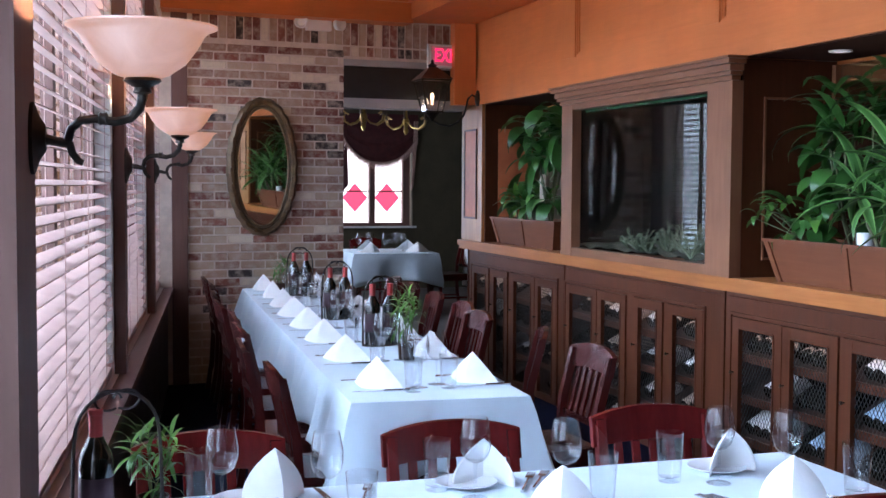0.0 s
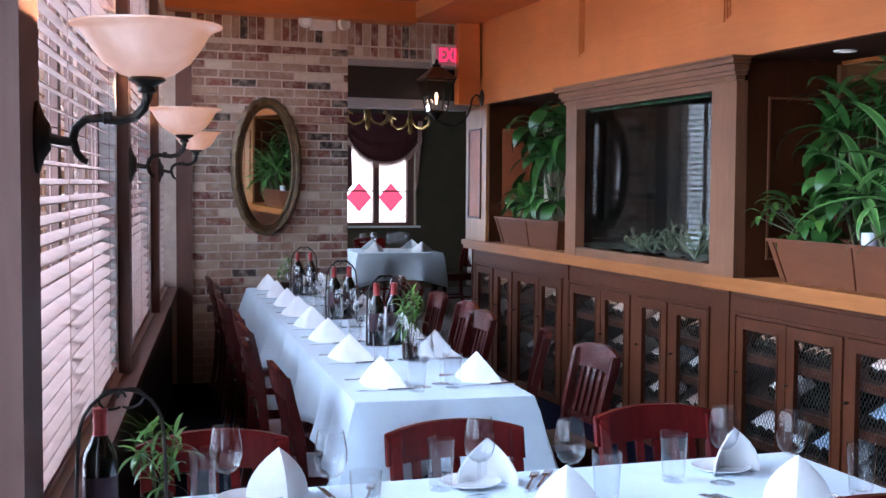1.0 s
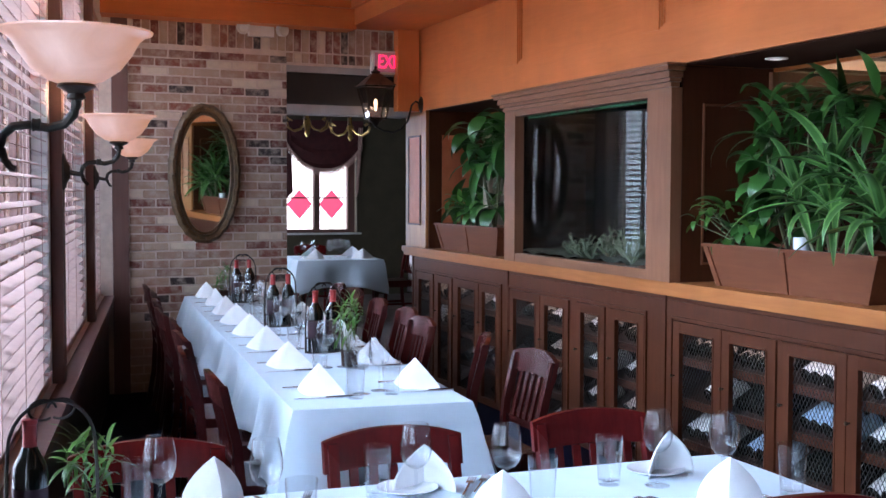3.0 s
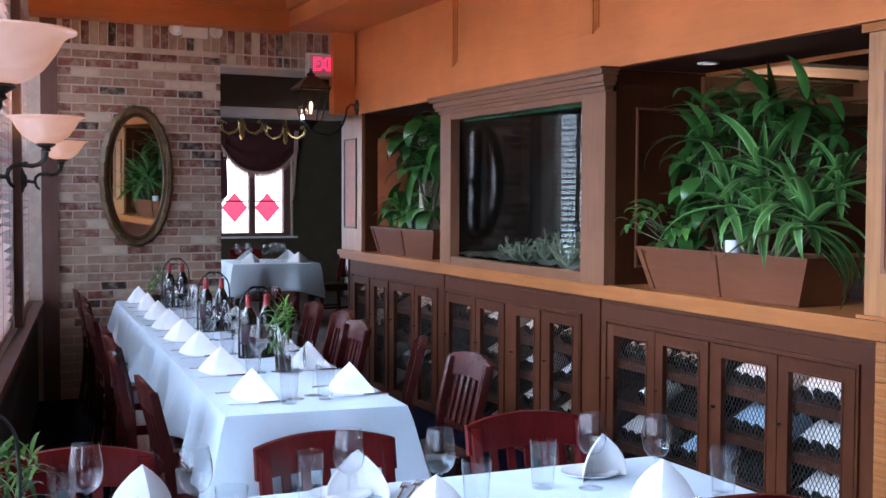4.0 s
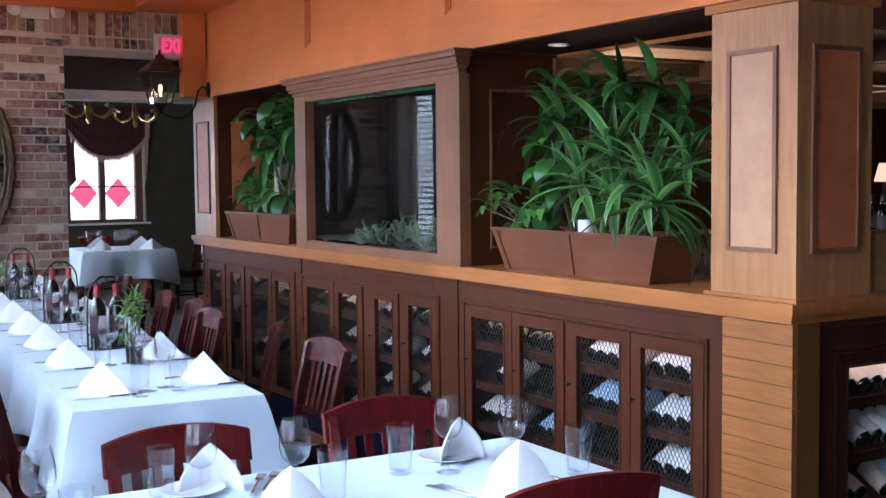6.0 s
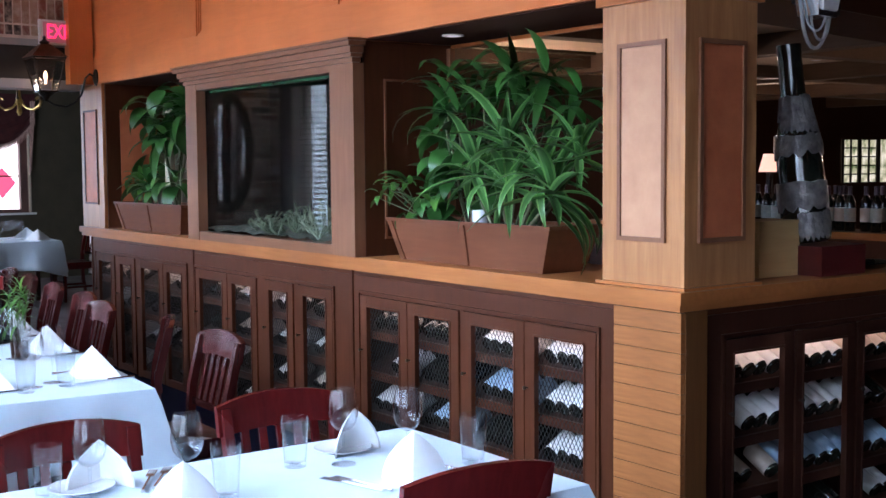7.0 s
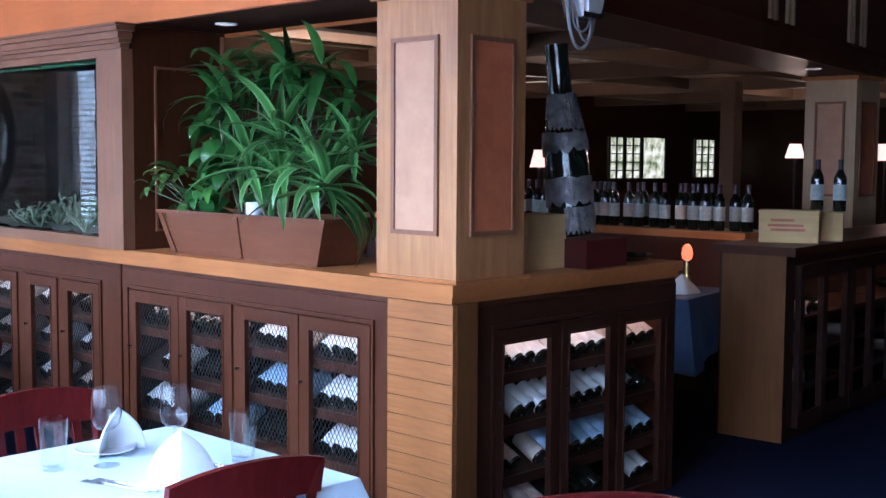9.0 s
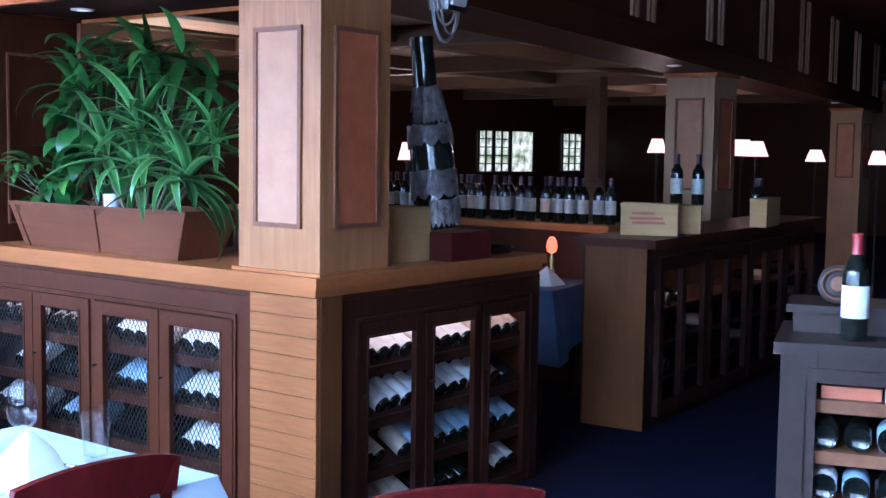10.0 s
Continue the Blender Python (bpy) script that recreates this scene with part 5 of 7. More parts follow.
def sconce(y, power, z=1.634):
    m = Matrix.Translation((xl(y) + 0.03, y, z)) @ Matrix.Rotation(-math.atan(SL), 4, 'Z')
    ob = thing("wall_lamp", "bronze wall lamp with an upturned frosted glass bowl", "lamp", m, "wall lamps between the windows")
    bm = bm_new()
    lathe(bm, [(0.05, 0), (0.05, 0.008), (0.03, 0.018), (0.018, 0.03)], 16, (0, 0, 0), Matrix.Rotation(radians(90), 4, 'Y') @ Matrix.Diagonal((1.5, 0.8, 1, 1)))
    part("wall_plate", bm, BRONZE, ob, "", 0, True)
    bm = bm_new()
    sweep(bm, [(0.02, 0, 0), (0.05, 0, -0.006), (0.075, 0, -0.01)], 0.012, 8, 0.009)
    sweep(bm, [(0.072, 0, -0.012), (0.08, 0, 0.02), (0.10, 0, 0.038), (0.13, 0, 0.042), (0.17, 0, 0.036), (0.20, 0, 0.044), (0.219, 0, 0.065), (0.225, 0, 0.085), (0.225, 0, 0.104)], 0.009, 8, 0.011)
    sweep(bm, [(0.076, 0, -0.008), (0.082, 0, -0.03), (0.094, 0, -0.046), (0.104, 0, -0.05)], 0.009, 8, 0.007)
    part("arm", bm, BRONZE, ob, "scrolled bronze arm", 0, True)
    for x, z in ((0.145, 0.042),):
        bm = bm_new()
        lathe(bm, [(0.009, -0.01), (0.014, -0.007), (0.012, 0), (0.014, 0.007), (0.009, 0.01)], 10, (0, 0, 0), Matrix.Translation((x, 0, z)) @ Matrix.Rotation(radians(90), 4, 'Y'))
        part("collar", bm, BRONZE, ob, "", 0, True)
    bm = bm_new()
    lathe(bm, [(0.012, 0.108), (0.02, 0.112), (0.016, 0.122), (0.03, 0.13), (0.04, 0.136), (0.036, 0.142)], 16, (0.225, 0, -0.014))
    part("cup", bm, BRONZE, ob, "", 0, True)
    bm = bm_new()
    prof = [(0.02, 0.138), (0.055, 0.148), (0.09, 0.172), (0.115, 0.205), (0.130, 0.232), (0.143, 0.243), (0.156, 0.247), (0.157, 0.251), (0.144, 0.250), (0.125, 0.238), (0.108, 0.208), (0.084, 0.178), (0.05, 0.155), (0.02, 0.145)]
    lathe(bm, prof, 36, (0.225, 0, -0.014))
    part("glass_bowl", bm, BOWL, ob, "frosted alabaster glass bowl", 0, True)
    bm = bm_new()
    lathe(bm, [(0.012, 0.15), (0.012, 0.17), (0.024, 0.19), (0.024, 0.205), (0.01, 0.225)], 12, (0.225, 0, -0.014))
    part("bulb", bm, BULB, ob, "", 0, True)
    q = m @ Vector((0.225, 0, 0.224))
    point_lamp(q.x, q.y, q.z, power, WARM, 0.02)


for y, z, power in ((2.58, 1.652, 26.0), (5.10, 1.634, 28.0), (7.43, 1.634, 28.0), (-0.24, 1.634, 10.0)):
    sconce(y, power, z)

# ---------- chairs ----------


def make_chair(varnish=MAHOGANY, label="red mahogany slat-back dining chair"):
    """A slat-back chair; origin on the floor under the seat's middle, facing +y."""
    ch = thing("dining_chair", label, "chair", None, "dining chairs")
    bm = bm_new()
    hexa(bm, [(-0.20, -0.20, 0.435), (0.20, -0.20, 0.435), (0.22, 0.21, 0.435), (-0.22, 0.21, 0.435), (-0.20, -0.20, 0.462), (0.20, -0.20, 0.462), (0.22, 0.21, 0.462), (-0.22, 0.21, 0.462)])
    part("seat", bm, varnish, ch, "", 0.008)
    bm = bm_new()
    for q in ((-0.185, 0.185, 0.165, 0.187), (-0.185, 0.185, -0.18, -0.158)):
        box(bm, *q, 0.38, 0.434)
    for q in ((-0.187, -0.165, -0.157, 0.164), (0.165, 0.187, -0.157, 0.164)):
        box(bm, *q, 0.38, 0.434)
    part("apron", bm, varnish, ch)
    for sx in (-1, 1):
        bm = bm_new()
        x = sx * 0.185
        hexa(bm, [(x - .014, .172, 0), (x + .014, .172, 0), (x + .014, .198, 0), (x - .014, .198, 0), (x - .019, .165, .434), (x + .019, .165, .434), (x + .019, .203, .434), (x - .019, .203, .434)])
        part("leg", bm, varnish, ch, "", 0.003)
        bm = bm_new()
        prof = [(-0.235, 0.0), (-0.20, 0.22), (-0.19, 0.44), (-0.205, 0.62), (-0.245, 0.78), (-0.258, 0.836)]
        for (ya, za), (yb, zb) in zip(prof, prof[1:]):
            hexa(bm, [(x - .015, ya - .018, za), (x + .015, ya - .018, za), (x + .015, ya + .018, za), (x - .015, ya + .018, za), (x - .015, yb - .017, zb), (x + .015, yb - .017, zb), (x + .015, yb + .017, zb), (x - .015, yb + .017, zb)])
        part("back_post", bm, varnish, ch)
    # crest rail, bowed back and arched on top
    bm = bm_new()
    n = 14
    cols = []
    for i in range(n + 1):
        t = -1 + 2 * i / n
        x = 0.212 * t
        yb = -0.262 - 0.022 * (1 - t * t)
        top = 0.840 + 0.030 * (1 - abs(t) ** 2.2)
        bot = 0.752 + 0.012 * (1 - t * t)
        th = 0.011
        cols.append([bm.verts.new((x, yb + 0.018 - th, bot)), bm.verts.new((x, yb + 0.018 + th, bot)), bm.verts.new((x, yb + th, top)), bm.verts.new((x, yb - th, top))])
    for a, b in zip(cols, cols[1:]):
        for k in range(4):
            bm.faces.new((a[k], a[(k + 1) % 4], b[(k + 1) % 4], b[k]))
    bm.faces.new(cols[0][::-1])
    bm.faces.new(cols[-1])
    part("crest_rail", bm, varnish, ch, "", 0.003, True)
    bm = bm_new()
    box(bm, -0.17, 0.17, -0.222, -0.198, 0.535, 0.565)
    part("lower_rail", bm, varnish, ch, "", 0.003)
    for i in range(5):
        bm = bm_new()
        x = -0.12 + 0.06 * i
        hexa(bm, [(x - .013, -.216, .564), (x + .013, -.216, .564), (x + .013, -.204, .564), (x - .013, -.204, .564), (x - .013, -.264, .762), (x + .013, -.264, .762), (x + .013, -.252, .762), (x - .013, -.252, .762)])
        part("slat", bm, varnish, ch)
    bm = bm_new()
    box(bm, -0.17, 0.17, 0.178, 0.192, 0.22, 0.245)
    for sx in (-1, 1):
        box(bm, sx * 0.185 - 0.008, sx * 0.185 + 0.008, -0.19, 0.17, 0.16, 0.184)
    part("stretcher", bm, varnish, ch)
    return ch


chair0 = make_chair()
chair0.matrix_basis = pose(1.045, 2.97, 0, 0, 0, 180)
for x, y, a in ((0.355, 3.02, 181), (1.73, 3.03, 179), (1.71, 2.46, -4), (2.20, 1.69, -36)):
    copy_thing(chair0, pose(x, y, 0, 0, 0, a))
TA = -3.9            # turn of the long table


def tabx(y):
    return 0.99 + 0.0655 * (y - 4.23)


# chairs of the long table: mahogany with shade put into its colour
chair1 = make_chair(MAHOGANY_SHADED, "mahogany slat-back dining chair, varnish darkened for shade")
chair1.matrix_basis = pose(1.91, 4.64, 0, 0, 0, 90)
LEFT_Y = (4.49, 5.20, 5.85, 6.45, 7.04, 7.62, 8.25, 8.85)
for i, y in enumerate(LEFT_Y):
    copy_thing(chair1, pose(tabx(y) - 0.02 + (0.02, -0.03, 0.0, 0.02, -0.02, 0.0, 0.02, 0)[i], y, 0, 0, 0, TA - 90 + (2, -3, 4, 0, 3, -2, 0, 2)[i]))
for y, x, a in ((5.36, 1.95, 70), (6.08, 1.90, 88), (6.60, 1.99, 86), (7.25, 2.02, 85), (7.95, 2.07, 88), (8.55, 2.12, 86)):
    copy_thing(chair1, pose(x, y, 0, 0, 0, a))

# ---------- tables and cloths ----------


def table(m, L, W, legs=True):
    """A plain table under a cloth; long side along local y, W across x."""
    t = thing("dining_table", "dark wood dining table under a white cloth", "table", m)
    bm = bm_new()
    box(bm, -W / 2, W / 2, -L / 2, L / 2, 0.71, 0.745)
    part("tabletop", bm, DARKWOOD, t)
    for sx in (-1, 1):
        for sy in (-1, 1):
            bm = bm_new()
            x, y = sx * (W / 2 - 0.06), sy * (L / 2 - 0.1)
            box(bm, x - 0.025, x + 0.025, y - 0.025, y + 0.025, 0, 0.709)
            part("leg", bm, DARKWOOD, t)
    return t


def cloth(m, L, W, drop, label, seed=1, step=0.04, fabric=LINEN):
    """A white cloth: flat top, softly folded skirt that hangs lower at the corners."""
    r = random.Random(seed)
    hw, hl = W / 2 + 0.006, L / 2 + 0.006
    bm = bm_new()
    rad = 0.025
    per = []

    def side(x0, y0, x1, y1):
        n = max(2, int(math.hypot(x1 - x0, y1 - y0) / step))
        for i in range(n):
            t = i / n
            per.append((x0 + (x1 - x0) * t, y0 + (y1 - y0) * t))
    side(-hw, -hl, hw, -hl)
    side(hw, -hl, hw, hl)
    side(hw, hl, -hw, hl)
    side(-hw, hl, -hw, -hl)
    n = len(per)
    ph = [r.uniform(0, 6.28) for _ in range(6)]
    rows = 8
    grid = []
    dist = 0.0
    for i, (x, y) in enumerate(per):
        # outward direction, rounded at corners
        cx, cy = hw - abs(x), hl - abs(y)
        ox = max(0.0, 1 - cx / 0.10) * (1 if x > 0 else -1)
        oy = max(0.0, 1 - cy / 0.10) * (1 if y > 0 else -1)
        if cx > 0.001:
            ox *= 0.9
        if cy > 0.001:
            oy *= 0.9
        l = math.hypot(ox, oy) or 1
        ox, oy = ox / l, oy / l
        corner = max(0, 1 - max(cx, cy) / 0.30) if min(cx, cy) < 0.01 else 0
        s = i * step
        col = []
        for k in range(rows):
            t = k / (rows - 1)
            wave = 0.014 * math.sin(s * 17 + ph[0] + 1.5 * math.sin(s * 2.1 + ph[1])) + 0.012 * math.sin(s * 8.3 + ph[2] + t) + 0.006 * math.sin(s * 31 + ph[3])
            out = 0.012 + t * 0.040 + t * wave * 2.2 + corner * t * 0.06
            dz = drop * t * (1 + 0.34 * corner ** 1.3) + 0.012 * t * math.sin(s * 3.1 + ph[4])
            z = 0.752 - dz - (0.004 if k == 1 else 0)
            if k == 0:
                out = 0.0
            col.append(bm.verts.new((x + ox * out, y + oy * out, z)))
        grid.append(col)
    for i in range(n):
        a, b = grid[i], grid[(i + 1) % n]
        for k in range(rows - 1):
            bm.faces.new((a[k], b[k], b[k + 1], a[k + 1]))
    # the top: a sheet with very slight creases
    inner = [bm.verts.new((x * (1 - 0.02 / hw), y * (1 - 0.02 / hl), 0.7555)) for x, y in per]
    for i in range(n):
        bm.faces.new((grid[i][0], inner[i], inner[(i + 1) % n], grid[(i + 1) % n][0]))
    bm.faces.new(inner)
    ob = part("tablecloth", bm, fabric, None, "", 0, True)
    ob.matrix_basis = m
    sol = ob.modifiers.new("thickness", 'SOLIDIFY')
    sol.thickness, sol.offset = 0.0025, 1.0
    return tagged(ob, label, "tablecloth")


LT = Matrix.Translation((tabx(6.63) + 0.345, 6.60, 0)) @ Matrix.Rotation(radians(TA), 4, 'Z')
table(LT, 4.86, 0.68)
cloth(LT, 4.86, 0.68, 0.27, "long white tablecloth with hanging folds over the long table", 2)
NT = Matrix.Translation((0.96, 2.625, 0)) @ Matrix.Rotation(radians(90), 4, 'Z')
table(NT, 2.16, 0.82)
cloth(NT, 2.16, 0.82, 0.27, "white tablecloth over the near dining table", 5)
TOPZ = 0.7585

# ---------- table ware ----------


def wine_glass0():
    g = thing("wine_glass", "clear stemmed wine glass standing empty", "glass", None, "glasses on the tables")
    bm = bm_new()
    lathe(bm, [(0.006, 0.092), (0.022, 0.098), (0.034, 0.112), (0.0405, 0.135), (0.040, 0.16), (0.035, 0.19), (0.0315, 0.208), (0.0303, 0.208), (0.0338, 0.19), (0.0388, 0.16), (0.0392, 0.135), (0.033, 0.114), (0.021, 0.101), (0.004, 0.096)], 24)
    part("bowl", bm, GLASS, g, "", 0, True)
    bm = bm_new()
    lathe(bm, [(0.006, 0.006), (0.0042, 0.012), (0.0036, 0.05), (0.0045, 0.085), (0.006, 0.0915)], 12)
    part("stem", bm, GLASS, g, "", 0, True)
    bm = bm_new()
    lathe(bm, [(0.034, 0.0), (0.034, 0.0015), (0.02, 0.003), (0.006, 0.0058)], 24)
    part("foot", bm, GLASS, g, "", 0, True)
    return g


def tumbler0():
    bm = bm_new()
    lathe(bm, [(0.0285, 0.0), (0.030, 0.002), (0.0385, 0.135), (0.0370, 0.135), (0.0287, 0.014), (0.02, 0.011), (0.002, 0.011)], 24)
    t = part("water_glass", bm, GLASS, None, "", 0, True)
    return tagged(t, "clear straight water glass standing empty", "glass", "glasses on the tables")


def napkin0(h=0.108, w=0.125, ex=1.15):
    """A stiff napkin folded to a standing pyramid, open at the back."""
    bm = bm_new()
    n, k = 14, 6
    out, inn = [], []
    for layer, (o, st) in enumerate(((0.0, out), (0.006, inn))):
        for i in range(n + 1):
            t = -1 + 2 * i / n
            bx = (w - o) * t
            by = -(0.075 - o) * (1 - abs(t) ** 1.25) + 0.03
            row = []
            for j in range(k + 1):
                s = j / k
                sag = 0.010 * math.sin(math.pi * s) * (1 if abs(t) < 0.9 else 0.3)
                row.append(bm.verts.new((bx * (1 - s ** ex), by * (1 - s ** ex) + 0.018 * s - sag * 0.6, (h - o) * s)))
            st.append(row)
    for st, flip in ((out, False), (inn, True)):
        for a, b in zip(st, st[1:]):
            for j in range(k):
                q = (a[j], b[j], b[j + 1], a[j + 1])
                bm.faces.new(q[::-1] if flip else q)
    for i in range(n):
        bm.faces.new((out[i][0], inn[i][0], inn[i + 1][0], out[i + 1][0]))
    for e in (0, n):
        for j in range(k):
            bm.faces.new((out[e][j], out[e][j + 1], inn[e][j + 1], inn[e][j]))
    bmesh.ops.remove_doubles(bm, verts=bm.verts, dist=0.0008)
    ob = part("napkin", bm, NAPKIN, None, "", 0, True)
    return tagged(ob, "white linen napkin folded into a standing pyramid", "napkin", "napkins on the tables")


def plate0():
    bm = bm_new()
    lathe(bm, [(0.045, 0.0), (0.05, 0.002), (0.082, 0.012), (0.083, 0.0145), (0.05, 0.006), (0.002, 0.005)], 28)
    return tagged(part("side_plate", bm, PORCELAIN, None, "", 0, True), "white china side plate on the cloth", "plate", "plates on the tables")


def fork0():
    bm = bm_new()
    sweep(bm, [(0, -0.10, 0.004), (0, -0.06, 0.004), (0, 0.0, 0.006), (0, 0.03, 0.008)], 0.0055, 6, 0.003)
    box(bm, -0.011, 0.011, 0.03, 0.052, 0.006, 0.009)
    for i in range(4):
        x = -0.0095 + i * 0.0063
        box(bm, x - 0.0015, x + 0.0015, 0.052, 0.098, 0.006, 0.0085)
    return tagged(part("fork", bm, STEEL, None, "", 0, False), "steel dinner fork lying on the cloth", "fork", "cutlery on the tables")


def knife0():
    bm = bm_new()
    sweep(bm, [(0, -0.115, 0.005), (0, -0.06, 0.005), (0, -0.01, 0.005)], 0.0065, 6, 0.005)
    hexa(bm, [(-.008, -.01, .003), (.008, -.01, .003), (.010, .09, .003), (-.004, .115, .003), (-.008, -.01, .006), (.008, -.01, .006), (.010, .09, .0045), (-.004, .115, .0045)])
    return tagged(part("knife", bm, STEEL, None, "", 0, False), "steel table knife lying on the cloth", "knife", "cutlery on the tables")


def bottle0(label_mat, cap, name_label):
    b = thing("wine_bottle", name_label, "bottle", None, "upright wine bottles")
    bm = bm_new()
    lathe(bm, [(0.034, 0), (0.0375, 0.005), (0.0375, 0.185), (0.034, 0.205), (0.022, 0.228), (0.0148, 0.245), (0.0142, 0.292), (0.0158, 0.293), (0.0158, 0.300)], 20)
    part("body", bm, WINEGLASS, b, "", 0, True)
    bm = bm_new()
    lathe(bm, [(0.0165, 0.238), (0.0152, 0.245), (0.0150, 0.29), (0.0164, 0.2915), (0.0164, 0.3015), (0.012, 0.303)], 18)
    part("capsule", bm, cap, b, "red foil capsule" if cap is CAPSULE else "dark foil capsule", 0, True)
    bm = bm_new()
    lathe(bm, [(0.0379, 0.065), (0.0382, 0.066), (0.0382, 0.155), (0.0379, 0.156)], 20, (0, 0, 0), None, False)
    part("label", bm, label_mat, b, "white paper label" if label_mat is LABEL else "cream paper label", 0, True)
    return b


def caddy0():
    """A black wire bottle caddy with an arched handle."""
    c = thing("wire_caddy", "black iron wire caddy with an arched handle", "caddy", None, "wire caddies on the tables")
    for z, r in ((0.004, 0.0035), (0.075, 0.003)):
        bm = bm_new()
        sweep(bm, [(0.10 * math.cos(a), 0.052 * math.sin(a), z) for a in np.linspace(0, 6.2831, 29)], r, 6)
        part("hoop", bm, WIRE, c, "", 0, True)
    bm = bm_new()
    pts = [(-0.10, 0, 0.004), (-0.101, 0, 0.10), (-0.098, 0, 0.20)] + [(0.095 * math.cos(radians(a)), 0, 0.245 + 0.10 * math.sin(radians(a))) for a in range(180, -1, -15)] + [(0.098, 0, 0.20), (0.101, 0, 0.10), (0.10, 0, 0.004)]
    sweep(bm, pts, 0.0042, 6)
    part("handle", bm, WIRE, c, "", 0, True)
    bm = bm_new()
    for sx in (-1, 1):
        sweep(bm, [(sx * 0.02 + 0.03 * math.cos(a) * sx, 0.0, 0.345 - 0.02 + 0.022 * math.sin(a)) for a in np.linspace(-2.2, 3.0, 14)], 0.003, 5)
    part("scroll", bm, WIRE, c, "", 0, True)
    for k in range(10):
        a = k * 0.628
        bm = bm_new()
        sweep(bm, [(0.10 * math.cos(a), 0.052 * math.sin(a), 0.004), (0.10 * math.cos(a), 0.052 * math.sin(a), 0.075)], 0.0022, 5)
        part("upright_wire", bm, WIRE, c, "", 0, True)
    for y in (-0.02, 0.0, 0.02):
        bm = bm_new()
        sweep(bm, [(-0.095, y, 0.004), (0.095, y, 0.004)], 0.002, 5)
        part("floor_wire", bm, WIRE, c, "", 0, True)
    return c


FROND = leaf_mesh("frond", LEAF_FERN, 0.11, 0.012, 1.1, 0.1, 5)


def table_fern(m, h=0.24, n=10, red=False):
    f = thing("table_plant", "small green fern in a clear glass pot", "plant", m, "plants on the tables")
    bm = bm_new()
    lathe(bm, [(0.03, 0.0), (0.034, 0.004), (0.038, 0.07), (0.034, 0.07), (0.03, 0.01), (0.002, 0.008)], 16)
    part("pot", bm, DARKWOOD, f, "dark pot", 0, True)
    for i in range(n):
        a, l = i * 137.5, rl.uniform(0.02, 0.05)
        q = Vector((l * math.cos(radians(a)), l * math.sin(radians(a)), h * rl.uniform(0.45, 1.0)))
        stem(f, (0, 0, 0.05), q, 0.002)
        rosette(f, q, [FROND], 7, 0.75, -20, 70)
    return f


NC = napkin0(0.128, 0.085, 2.1)
WG, TB, NK, PLT, FK, KN = wine_glass0(), tumbler0(), napkin0(), plate0(), fork0(), knife0()
used = set()


def put(ob, x, y, z=TOPZ, a=0, s=1.0):
    m = pose(x, y, z, 0, 0, a)
    if s != 1.0:
        m = m @ Matrix.Scale(s, 4)
    if ob.name not in used:
        used.add(ob.name)
        ob.matrix_basis = m
        return ob
    c = copy_thing(ob, m)
    if s != 1.0:
        c.scale = (s, s, s)
    return c


# near table
for x, y in ((0.330, 2.865), (0.565, 2.745), (0.965, 2.80), (1.18, 2.715), (1.648, 2.752), (1.79, 2.65)):
    put(WG, x, y)
for x, y in ((0.285, 2.95), (0.62, 2.62), (0.895, 2.905), (1.252, 2.65), (1.53, 2.81), (1.933, 2.545)):
    put(TB, x, y, a=20)
for x, y, a in ((0.48, 2.94, 10), (1.035, 2.93, 160), (1.10, 2.56, -30), (1.735, 2.86, 190), (1.70, 2.49, -38)):
    put(NC, x, y, a=a)
for x, y in ((0.40, 2.93), (0.985, 2.925), (1.72, 2.88)):
    put(PLT, x, y)
for x, y, a in ((1.15, 2.90, -30), (1.19, 2.91, -33), (1.55, 2.55, 20), (1.575, 2.54, 17), (0.70, 2.90, -20)):
    put(FK, x, y, a=a)
for x, y, a in ((1.84, 2.55, 10), (0.60, 2.90, 5)):
    put(KN, x, y, a=a)

# long table: places down both sides
rt = random.Random(4)
for i, y in enumerate(LEFT_Y):
    for sd in (0, 1):
        x = tabx(y) + (0.135 if sd == 0 else 0.545)
        yy = y + (0.0 if sd == 0 else 0.02)
        a = -55 + rt.uniform(-10, 10)
        put(NK, x, yy, a=a, s=1.12)
        put(KN, x + (0.0 if sd == 0 else 0.02), yy - 0.12, a=90 + rt.uniform(-6, 6))
        put(FK, x, yy + 0.14, a=-90 if sd else 90)
        put(WG, x + (0.17 if sd == 0 else -0.15), yy - 0.06 + rt.uniform(-.03, .03), s=1.05)
        put(TB, x + (0.12 if sd == 0 else -0.13), yy - 0.14 + rt.uniform(-.02, .02))
RB = bottle0(CAPDARK, CAPSULE, "dark wine bottle with a red foil capsule")
CD = caddy0()
for x, y, a in ((1.49, 5.65, 10), (1.54, 6.82, 10), (1.62, 8.35, 10), (0.075, 2.66, 15)):
    m = pose(x, y, TOPZ, 0, 0, a)
    put(CD, x, y, a=a)
    for k in (-1, 1):
        q = m @ Vector((k * 0.048, 0, 0))
        if not (x < 0.5 and k > 0):
            put(RB, q.x, q.y, z=TOPZ + 0.0065)
table_fern(pose(1.475, 5.16, TOPZ), 0.27, 11)
table_fern(pose(1.53, 8.62, TOPZ), 0.20, 8)
table_fern(pose(0.16, 2.80, TOPZ), 0.20, 10)

